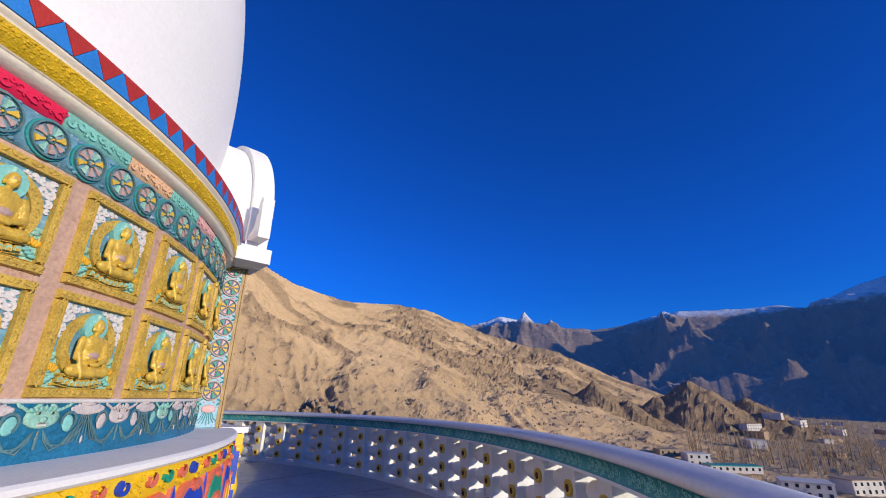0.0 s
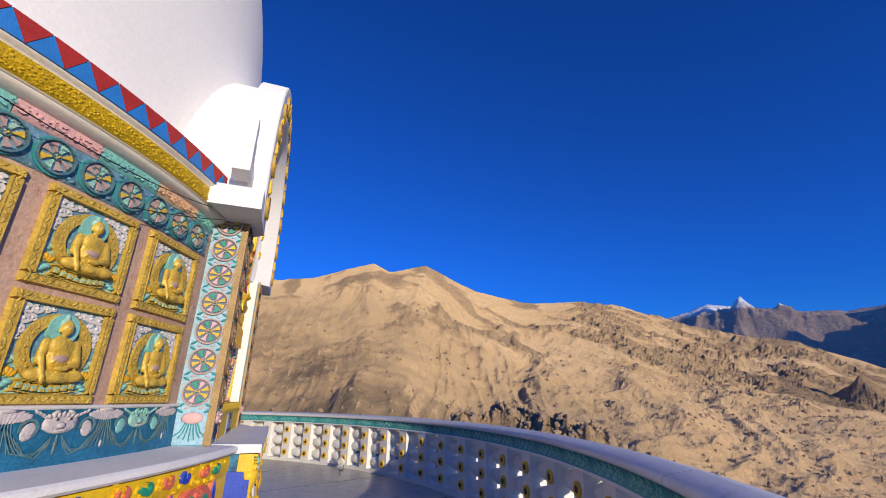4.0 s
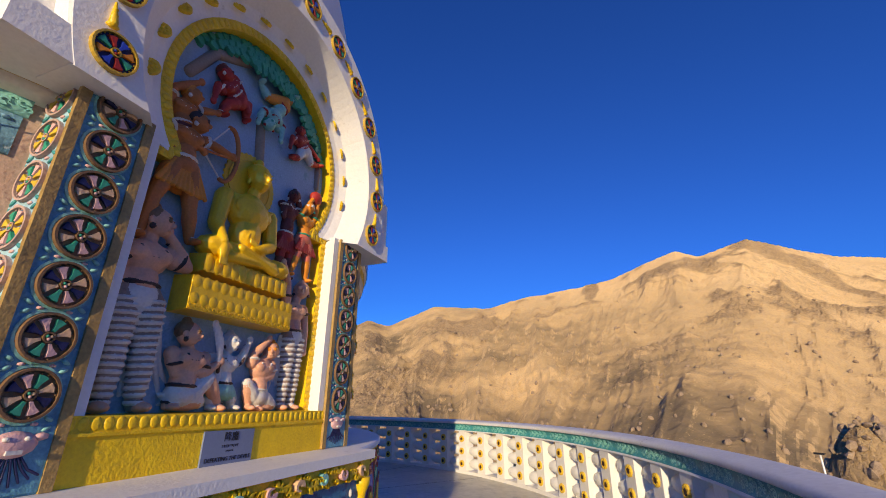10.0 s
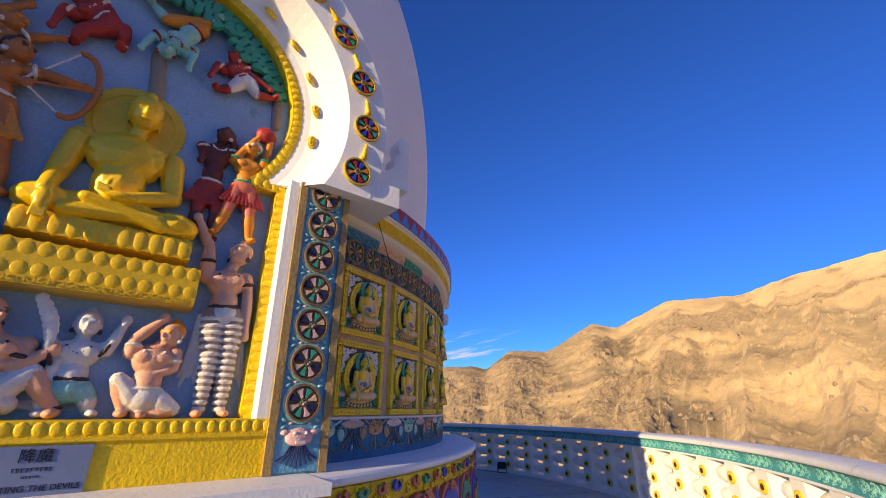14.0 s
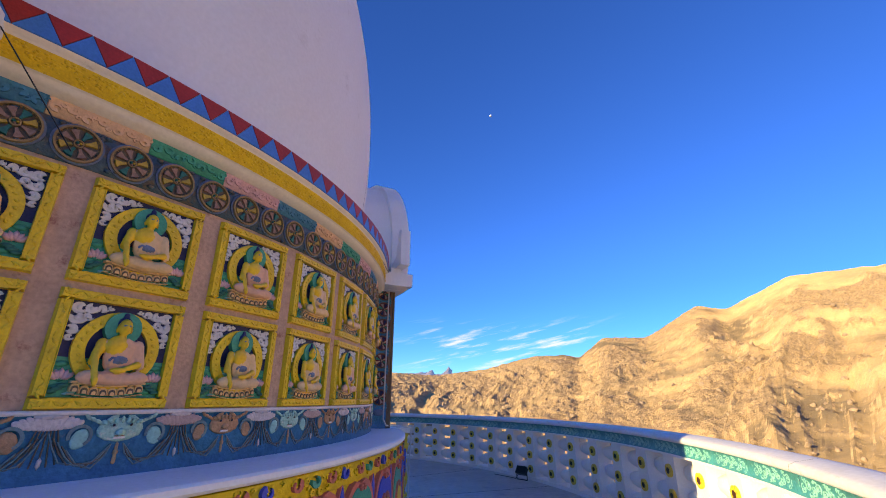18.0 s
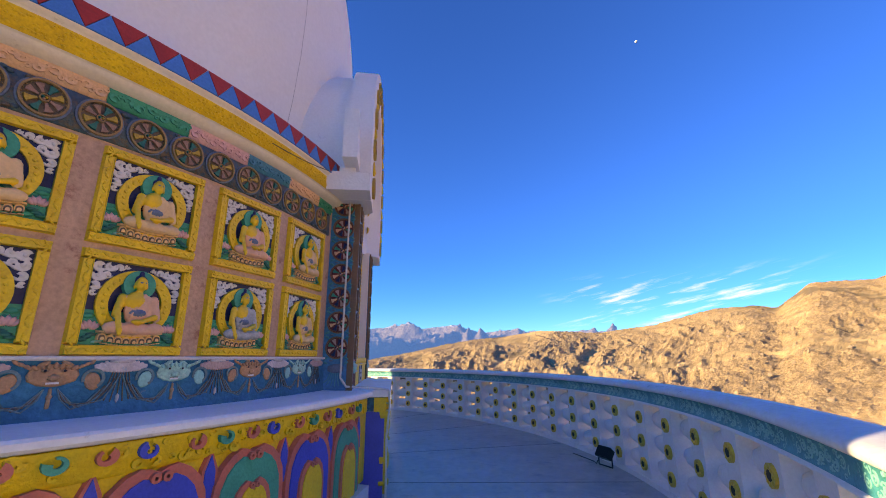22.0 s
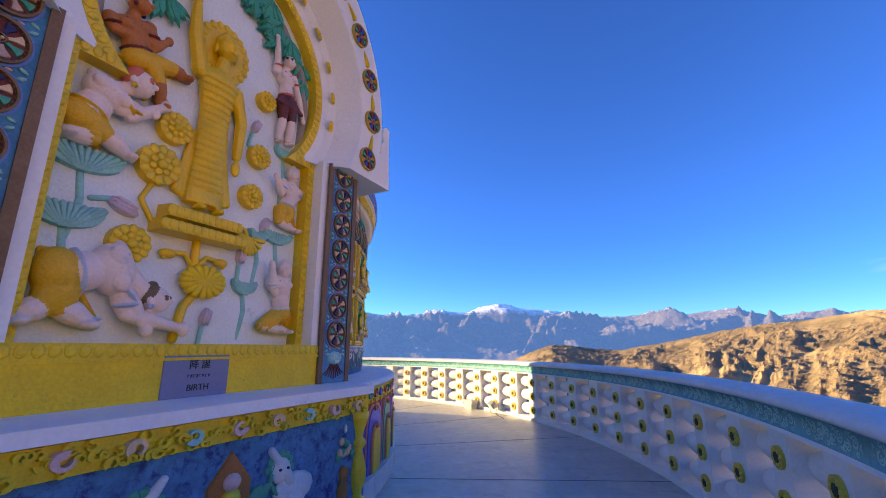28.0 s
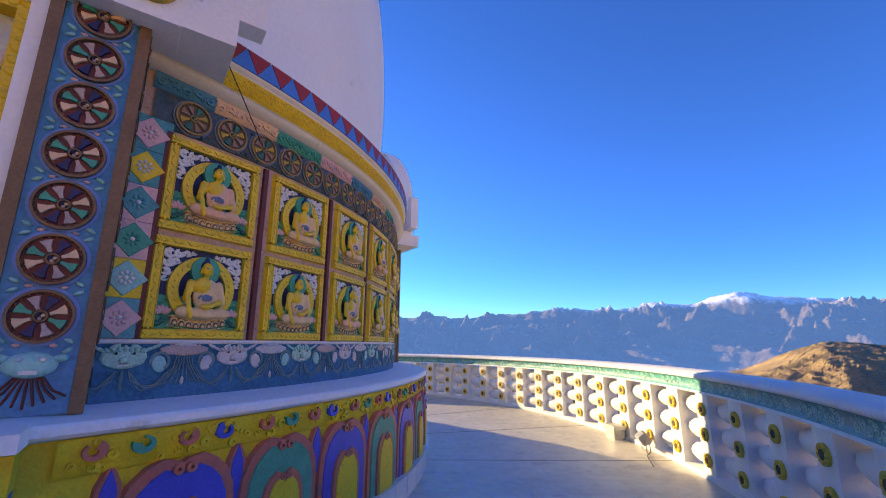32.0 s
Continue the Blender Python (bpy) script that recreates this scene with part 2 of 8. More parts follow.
MUSTARD = mat("mustard_paint", (0.52, 0.33, 0.05), 0.5, var=0.2, scale=9, bump=0.3)
OLDRIM = mat("worn_bronze_rim", (0.34, 0.21, 0.08), 0.5, var=0.2, scale=9, bump=0.3)
UMBER = mat("dark_umber_paint", (0.13, 0.10, 0.07), 0.55, var=0.25, scale=8, bump=0.3)
GREYPINK = mat("grey_pink_paint", (0.50, 0.34, 0.30), 0.55, var=0.15, bump=0.3)
DULLPINK = mat("dull_brown_pink_paint", (0.34, 0.19, 0.13), 0.55, var=0.25, scale=10, bump=0.3)
DULLTEAL = mat("dull_teal_rim_paint", (0.09, 0.20, 0.22), 0.5, var=0.25, scale=10, bump=0.3, dirt=(0.30, 0.22, 0.12), dirt_amt=0.25)
PALEFADE = mat("faded_grey_pink_lotus_paint", (0.60, 0.52, 0.49), 0.6, var=0.15, scale=14, bump=0.3, dirt=(0.25, 0.40, 0.45), dirt_amt=0.2)
CLAYP = mat("clay_orange_paint", (0.50, 0.26, 0.13), 0.55, var=0.2, scale=12, bump=0.3)
TILEB = mat("blue_teal_tile_paint", (0.03, 0.23, 0.34), 0.5, var=0.22, scale=8, fine=50, bump=0.25)
SLATE = mat("slate_blue_paint", (0.12, 0.18, 0.26), 0.55, var=0.2, bump=0.3)
MIDB = mat("weathered_mid_blue_paint", (0.13, 0.30, 0.40), 0.55, var=0.3, scale=9, fine=45, bump=0.4, dirt=(0.55, 0.62, 0.62), dirt_amt=0.22)
SAGE = mat("weathered_sage_paint", (0.30, 0.58, 0.46), 0.55, var=0.25, scale=12, bump=0.4, dirt=(0.62, 0.66, 0.52), dirt_amt=0.25)
CREAMR = mat("cream_robe_paint", (0.82, 0.53, 0.26), 0.5, var=0.08, bump=0.15, dirt=(0.62, 0.45, 0.28), dirt_amt=0.06)
PINKR = mat("peach_pink_robe_paint", (0.84, 0.45, 0.27), 0.5, var=0.08, bump=0.15, dirt=(0.55, 0.33, 0.22), dirt_amt=0.06)
GREYR = mat("washed_out_grey_robe_paint", (0.42, 0.42, 0.40), 0.6, var=0.2, scale=14, bump=0.3, dirt=(0.62, 0.52, 0.36), dirt_amt=0.2)
CRIMSON = mat("crimson_paint", (0.72, 0.02, 0.08), 0.45, var=0.08, bump=0.2)
AZURE = mat("azure_paint", (0.02, 0.21, 0.60), 0.45, var=0.1, bump=0.2)
HOLE = mat("flower_dark_centre", (0.06, 0.025, 0.01), 0.7, bump=0)


# ---- mesh helpers ----
def part(name, bm, mats, parent=None, label="", smooth=False):
    me = bpy.data.meshes.new(name)
    if smooth:
        for f in bm.faces:
            f.smooth = True
    bm.to_mesh(me)
    bm.free()
    for m in mats if isinstance(mats, (list, tuple)) else [mats]:
        me.materials.append(m)
    ob = new(name, me)
    if parent:
        ob.parent = parent
    if label:
        tagged(ob, label)
    return ob


def share(name, src, parent, m=None):
    ob = new(name, src.data)
    ob.parent = parent
    if m is not None:
        ob.matrix_basis = m
    return ob


def thing(name, m, label, category, group="", kind=""):
    ob = new(name)
    ob.empty_display_size = 0.1
    ob.matrix_world = m
    return tagged(ob, label, category, group, kind)


def place(az, d, z=0.0):
    """Local frame on the circle: x along it (azimuth grows), y towards the axis, z up."""
    a = radians(az)
    return Matrix.Translation((d * math.cos(a), d * math.sin(a), z)) @ Matrix.Rotation(a + math.pi / 2, 4, "Z")


def box(bm, x0, x1, y0, y1, z0, z1, mi=0, taper=0.0):
    """taper: the face at y0 (outward) is smaller by this all round."""
    t = taper
    vs = [bm.verts.new(p) for p in ((x0 + t, y0, z0 + t), (x1 - t, y0, z0 + t), (x1 - t, y0, z1 - t), (x0 + t, y0, z1 - t),
                                    (x0, y1, z0), (x1, y1, z0), (x1, y1, z1), (x0, y1, z1))]
    for q in ((0, 1, 2, 3), (5, 4, 7, 6), (4, 0, 3, 7), (1, 5, 6, 2), (3, 2, 6, 7), (4, 5, 1, 0)):
        f = bm.faces.new([vs[i] for i in q])
        f.material_index = mi


def extr(bm, pts, y0, y1, mi=0, taper=1.0, side=None):
    """Polygon (x, z) pulled from y1 out to y0; the outer face shrinks to taper about its middle."""
    cx, cz = sum(p[0] for p in pts) / len(pts), sum(p[1] for p in pts) / len(pts)
    a = [bm.verts.new((cx + (x - cx) * taper, y0, cz + (z - cz) * taper)) for x, z in pts]
    b = [bm.verts.new((x, y1, z)) for x, z in pts]
    n = len(pts)
    fs = [bm.faces.new(a)]
    fs[0].material_index = mi
    for i in range(n):
        f = bm.faces.new((a[i], b[i], b[(i + 1) % n], a[(i + 1) % n]))
        f.material_index = mi if side is None else side
        fs.append(f)
    bmesh.ops.recalc_face_normals(bm, faces=fs)


def circ(cx, cz, rx, rz=None, n=20, a0=0.0, a1=360.0):
    rz = rz or rx
    full = abs(a1 - a0) >= 359.9
    k = n if full else n + 1
    return [(cx + rx * math.cos(radians(a0 + (a1 - a0) * i / n)), cz + rz * math.sin(radians(a0 + (a1 - a0) * i / n))) for i in range(k)]


def ring(bm, cx, cz, r0, r1, y0, y1, n=24, mi=0, a0=0.0, a1=360.0, sq=1.0):
    """Flat ring or arc with thickness, facing outward at y0."""
    full = abs(a1 - a0) >= 359.9
    vs = []
    for i in range(n if full else n + 1):
        a = radians(a0 + (a1 - a0) * i / n)
        c, s = math.cos(a), math.sin(a) * sq
        vs.append([bm.verts.new((cx + r * c, y, cz + r * s)) for r, y in ((r0, y1), (r0, y0), (r1, y0), (r1, y1))])
    m = len(vs)
    for i in range(m if full else m - 1):
        p, q = vs[i], vs[(i + 1) % m]
        for j in range(4):
            f = bm.faces.new((p[j], p[(j + 1) % 4], q[(j + 1) % 4], q[j]))
            f.material_index = mi
    if not full:
        bm.faces.new(vs[0]).material_index = mi
        bm.faces.new(vs[-1][::-1]).material_index = mi


_ICO = {}


def ell(bm, c, r, mi=0, sub=2, rot=None):
    """Ellipsoid."""
    if sub not in _ICO:
        t = bmesh.new()
        bmesh.ops.create_icosphere(t, subdivisions=sub, radius=1)
        t.verts.ensure_lookup_table()
        _ICO[sub] = ([v.co.copy() for v in t.verts], [[v.index for v in f.verts] for f in t.faces])
        t.free()
    if isinstance(r, (int, float)):
        r = (r, r, r)
    vs = []
    for co in _ICO[sub][0]:
        p = Vector((co.x * r[0], co.y * r[1], co.z * r[2]))
        if rot:
            p = rot @ p
        vs.append(bm.verts.new(p + Vector(c)))
    for f in _ICO[sub][1]:
        g = bm.faces.new([vs[i] for i in f])
        g.material_index, g.smooth = mi, True


def cap(bm, p, q, r0, r1, mi=0, n=8):
    """Tapered limb with round ends."""
    p, q = Vector(p), Vector(q)
    d = (q - p).normalized()
    u = d.orthogonal().normalized()
    w = d.cross(u)
    rows = []
    for base, r, sh in ((p, 0.0, -r0), (p, r0 * 0.75, -r0 * 0.66), (p, r0, 0), (q, r1, 0), (q, r1 * 0.75, r1 * 0.66), (q, 0.0, r1)):
        if r == 0:
            rows.append([bm.verts.new(base + d * sh)])
        else:
            rows.append([bm.verts.new(base + d * sh + (u * math.cos(2 * math.pi * i / n) + w * math.sin(2 * math.pi * i / n)) * r) for i in range(n)])
    for a, b in zip(rows, rows[1:]):
        for i in range(n):
            j = (i + 1) % n
            if len(a) == 1:
                f = bm.faces.new((a[0], b[j], b[i]))
            elif len(b) == 1:
                f = bm.faces.new((a[i], a[j], b[0]))
            else:
                f = bm.faces.new((a[i], a[j], b[j], b[i]))
            f.material_index, f.smooth = mi, True


def path_tube(bm, pts, r, mi=0, n=6):
    for a, b in zip(pts, pts[1:]):
        cap(bm, a, b, r, r, mi, n)


def revolve(bm, profile, az0=0.0, az1=360.0, step=1.5, mis=None, smooth=True):
    """Turn a (radius, height) profile about the axis."""
    n = max(2, round((az1 - az0) / step))
    full = az1 - az0 >= 359.9
    cols = []
    for i in range(n if full else n + 1):
        a = radians(az0 + (az1 - az0) * i / n)
        cols.append([bm.verts.new((r * math.cos(a), r * math.sin(a), z)) for r, z in profile])
    m = len(cols)
    for i in range(m if full else m - 1):
        p, q = cols[i], cols[(i + 1) % m]
        for j in range(len(profile) - 1):
            f = bm.faces.new((p[j], q[j], q[j + 1], p[j + 1]))
            f.smooth = smooth
            if mis:
                f.material_index = mis[j]


def sculpt(bm, voxel, rounds=4):
    """Fuse overlapping forms into one modelled skin, which keeps the paint of the nearest form."""
    me = bpy.data.meshes.new("form")
    bm.to_mesh(me)
    ob = bpy.data.objects.new("form", me)
    scene.collection.objects.link(ob)
    fuse = ob.modifiers.new("fuse", "REMESH")
    fuse.mode, fuse.voxel_size = "VOXEL", voxel
    if rounds:
        ease = ob.modifiers.new("ease", "SMOOTH")
        ease.factor, ease.iterations = 0.5, rounds
    bpy.context.view_layer.update()
    skin = bpy.data.meshes.new_from_object(ob.evaluated_get(bpy.context.evaluated_depsgraph_get()))
    bpy.data.objects.remove(ob)
    tree = BVHTree.FromBMesh(bm)
    bm.faces.ensure_lookup_table()
    paint = [f.material_index for f in bm.faces]
    out = bmesh.new()
    out.from_mesh(skin)
    for f in out.faces:
        hit = tree.find_nearest(f.calc_center_median())[2]
        f.material_index = paint[hit] if hit is not None else 0
        f.smooth = True
    bpy.data.meshes.remove(skin)
    bpy.data.meshes.remove(me)
    bm.free()
    return out


# ---- ground: one sheet from the foot of the terrace to the horizon ----
NEAR = [(0, 1.0), (45, -1.4), (52, -1.2), (60, -0.4), (68, 2.6), (74.5, 5.8), (81.6, 7.6), (87, 9.6), (91, 11.3), (97, 12.2), (103.5, 12.2), (110, 14.0), (117, 17.5),
        (121.8, 16.4), (124.3, 17.6), (131.7, 15.2), (136, 14.4), (143.5, 13.4), (149, 12.1), (156, 12.6), (162.3, 9.8), (165, 10.6), (171, 7.2), (176, 7.4), (179, 5.1),
        (181, 5.6), (185, 5.3), (191, 3.8), (198, 3.0), (204.7, 3.5), (215, 2.1), (221, 1.0), (228, -0.4), (236, 0.4), (239, -0.6), (243, -2.6), (248, -4.0), (300, -4.5), (360, 1.0)]
NEAR_D = [(0, 1500), (45, 1500), (60, 1150), (75, 1000), (100, 800), (120, 520), (145, 560), (165, 600), (180, 520), (200, 560), (230, 620), (245, 520), (300, 700), (360, 1500)]
FAR = [(0, 9), (38, 12.0), (42.8, 11.7), (45.7, 10.9), (49.1, 9.4), (51.3, 10.0), (55.8, 10.2), (61, 10.4), (66.8, 9.1), (70.8, 8.6), (75, 9.1), (82.5, 10.6), (86, 9.8),
       (92, 9), (150, 4), (200, 3.3), (210, 3.2), (213, 3.4), (217, 4.2), (223, 4.1), (229.5, 3.9), (232, 4.2), (235.4, 4.5), (239.5, 5.2), (243.4, 5.8), (247.6, 4.8), (253, 4.9),
       (259, 4.3), (262, 4.5), (269.7, 3.9), (277.3, 3.4), (280.3, 3.9), (284.1, 3.3), (300, 4), (360, 9)]
EYE = 1.45
# bare rock shows through the sand: share of crag by azimuth
CRAG = [(0, 0.1), (55, 0.0), (62, 0.25), (70, 0.50), (78, 0.66), (90, 0.66), (98, 0.50), (105, 0.24), (112, 0.26), (120, 0.34), (128, 0.26), (140, 0.14), (152, 0.20), (160, 0.46), (172, 0.72), (190, 0.85), (215, 0.85), (245, 0.8), (300, 0.3), (360, 0.1)]
# knolls on the valley floor: azimuth, distance, top, radius
KNOLLS = ((70.6, 520.0, 24.0, 84.0), (74.0, 548.0, 8.0, 60.0), (66.8, 505.0, 6.0, 56.0), (60.4, 640.0, 31.0, 104.0), (64.2, 610.0, 10.0, 64.0), (55.5, 650.0, 8.0, 84.0))
# outcrops close under the terrace: azimuth, distance, top, radius
OUTCROPS = ((100.0, 76.0, 0.0, 9.5), (106.5, 74.0, -1.6, 7.0), (94.5, 70.0, -1.4, 8.0), (89.0, 68.0, -2.6, 7.0))
_PERM = np.random.RandomState(4).permutation(256)
_PERM = np.concatenate((_PERM, _PERM))


def grad_noise(x, y, seed=0):
    """Smooth gradient noise of about -1 to 1 over arrays."""
    xi, yi = np.floor(x).astype(int), np.floor(y).astype(int)
    fx, fy = x - xi, y - yi
    ux, uy = fx * fx * fx * (fx * (fx * 6 - 15) + 10), fy * fy * fy * (fy * (fy * 6 - 15) + 10)

    def corner(i, j):
        k = _PERM[_PERM[(xi + i + seed * 17) % 256] + (yi + j) % 256] * (2 * math.pi / 256)
        return np.cos(k) * (fx - i) + np.sin(k) * (fy - j)
    a, b = corner(0, 0), corner(1, 0)
    c, d = corner(0, 1), corner(1, 1)
    return 1.5 * ((a + (b - a) * ux) * (1 - uy) + (c + (d - c) * ux) * uy)


def fbm(x, y, octaves, seed=0, gain=0.5):
    s, amp = 0.0, 1.0
    for o in range(octaves):
        s = s + amp * grad_noise(x, y, seed + o)
        x, y, amp = x * 2.03 + 5.1, y * 2.03 - 3.7, amp * gain
    return s


def ridges(x, y, octaves, seed=0, gain=0.55):
    """Sharp crests with gullies between; about 0 to 1.6."""
    s, amp, w = 0.0, 1.0, 1.0
    for o in range(octaves):
        n = (1.0 - np.abs(grad_noise(x, y, seed + o))) ** 2
        s = s + amp * w * n
        w = np.clip(n * 1.4, 0.0, 1.0)
        x, y, amp = x * 2.07 + 3.3, y * 2.07 + 8.1, amp * gain
    return s


def table(rows, az):
    return np.interp(az, [p[0] for p in rows], [p[1] for p in rows])


def eased(rows, reach):
    """The same table with its corners rounded over some degrees."""
    az = np.arange(0.0, 360.0, 0.25)
    v = table(rows, az)
    k = np.exp(-(np.arange(-60, 61) * 0.25 / reach) ** 2)
    return list(zip(az.tolist(), np.convolve(np.concatenate((v[-60:], v, v[:60])), k / k.sum(), "valid").tolist()))


def step(x, a, b):
    k = np.clip((x - a) / (b - a), 0.0, 1.0)
    return k * k * (3 - 2 * k)


NEAR_D = eased(NEAR_D, 5.0)
NEAR = eased(NEAR, 0.5)


def ground_relief(az, r):
    """Height of the ground and the share of bare rock, over arrays of azimuth and distance."""
    a = np.radians(az)
    x, y = r * np.cos(a), r * np.sin(a)
    dd, e = table(NEAR_D, az), table(NEAR, az)
    crest = EYE + dd * np.tan(np.radians(e))
    low = -36.0 + 14.0 * np.exp(-((az - 125) / 45.0) ** 2)
    valley_r = 0.16 * dd
    k1 = np.clip((r - 10.0) / (valley_r - 10.0), 0.0, 1.0)
    k2 = np.clip((r - valley_r) / (dd - valley_r), 0.0, 1.0)
    k3 = np.clip((r - dd) / (dd * 0.8), 0.0, 1.0)
    h = np.where(r < valley_r, -5.0 + (low + 5.0) * k1 ** 0.7, np.where(r < dd, low + (crest - low) * (0.55 * k2 + 0.45 * k2 * k2), crest + (-150.0 - crest) * (k3 * k3 * (3 - 2 * k3))))
    amp = np.clip((r - 50.0) / 220.0, 0.0, 1.0)
    fade = 1.0 - 0.8 * np.exp(-((r - dd) / (0.11 * dd)) ** 2)
    plain = np.where(az < 200, 0.10 + 0.90 * step(az, 52.0, 68.0), 1.0)
    # spurs and gullies that run down from the crest
    wx, wy = 40 * grad_noise(x / 120, y / 120, 31), 40 * grad_noise(x / 120, y / 120, 37)
    lateral = a * dd + wx
    spur = ridges(lateral / 120, (r + wy) / 420, 4, 3) - 0.9
    small = ridges((x + wx * 0.3) / 55, (y + wy * 0.3) / 55, 4, 11) - 0.9
    west = step(az, 106.0, 150.0)
    far_west = step(az, 160.0, 185.0)
    h = h + plain * amp * fade * ((6.5 + 1.5 * west - 3.5 * far_west) * spur + (2.2 - 0.8 * far_west) * small)
    # patches of crag, more towards the crest
    up = step(k2, 0.45, 0.95)
    patch = fbm((x + wx) / 95, (y + wy) / 95, 4, 51, 0.6) + 0.35 * (spur + small) - 0.15 + 1.1 * (table(CRAG, az) - 0.5) + 0.25 * up
    crag = step(patch, -0.25, 0.45) * plain * amp * (0.2 + 0.8 * np.maximum(step(k2, 0.2, 0.55), west))
    crag = np.where(r > dd * 1.15, 0.6, crag)
    ribs = step(az, 66.0, 76.0) * step(az, 106.0, 94.0)
    rough = ridges((x + wx * 0.4) / 26, (y - wy * 0.4) / 26, 5, 23, 0.62) - 0.8
    fine = ridges((x - wy * 0.2) / 11, (y + wx * 0.2) / 11, 4, 27, 0.66) - 0.8
    h = h + crag * (0.35 + 0.65 * fade) * (0.3 + (1.1 - 0.4 * far_west + 3.4 * ribs) * rough + 0.75 * fine)
    h = h + amp * (0.35 + 0.65 * fade) * (0.75 + 0.25 * west) * (ridges((x + wy * 0.25) / 17, (y - wx * 0.25) / 17, 4, 61, 0.64) - 0.9)
    knolly = ridges(x / 34, y / 34, 5, 71, 0.6) - 0.85
    jagged = ridges(x / 6.5, y / 6.5, 4, 81, 0.6) - 0.9
    for kaz, kr, top, kw in KNOLLS:
        ka = radians(kaz)
        q = np.sqrt((x - kr * math.cos(ka)) ** 2 + (y - kr * math.sin(ka)) ** 2) / kw
        w = np.clip(1.0 - q, 0.0, 1.0) ** 1.15
        rise = (top - low) * w + 11.0 * np.sqrt(w) * np.clip(1 - w, 0.25, 1) * knolly
        h = np.where(w > 0, np.maximum(h, np.where(w > 0, low * 1.0 + rise, h)), h)
        crag = np.maximum(crag, step(w, 0.0, 0.12))
    for kaz, kr, top, kw in OUTCROPS:
        ka = radians(kaz)
        q = np.sqrt((x - kr * math.cos(ka)) ** 2 + (y - kr * math.sin(ka)) ** 2) / kw
        w = np.clip(1.25 - q, 0.0, 1.0)
        w = w * w * (3 - 2 * w)
        h = h + w * (top - h) + w * 1.5 * jagged
        crag = np.maximum(crag, step(w, 0.0, 0.3))
    return h, crag


def ground_height(az, r):
    return float(ground_relief(np.array([float(az)]), np.array([float(r)]))[0][0])


def build_ground():
    azs = [i * 3.0 for i in range(0, 13)] + [39 + 0.20 * i for i in range(0, 1080)] + [255 + 2.5 * i for i in range(0, 42)]
    rads = [9.0, 12.0]
    while rads[-1] < 2600:
        rads.append(rads[-1] * (1.0115 if 55 < rads[-1] < 850 else 1.05))
    rads += [3400, 4900]
    az, rr = np.meshgrid(np.array(azs), np.array(rads))
    h, crag = ground_relief(az, rr)
    h = np.where(rr < 2600, h, -150.0)
    n, m = len(azs), len(rads)
    verts = np.stack((rr * np.cos(np.radians(az)), rr * np.sin(np.radians(az)), h), -1).reshape(-1, 3)
    i, j = np.meshgrid(np.arange(m - 1), np.arange(n), indexing="ij")
    k = (j + 1) % n
    faces = np.stack(((i + 1) * n + j, (i + 1) * n + k, i * n + k, i * n + j), -1).reshape(-1, 4)
    me = bpy.data.meshes.new("ground")
    me.from_pydata(verts.tolist(), [], faces.tolist())
    me.attributes.new("crag", "FLOAT", "POINT").data.foreach_set("value", crag.astype(np.float32).ravel())
    return me


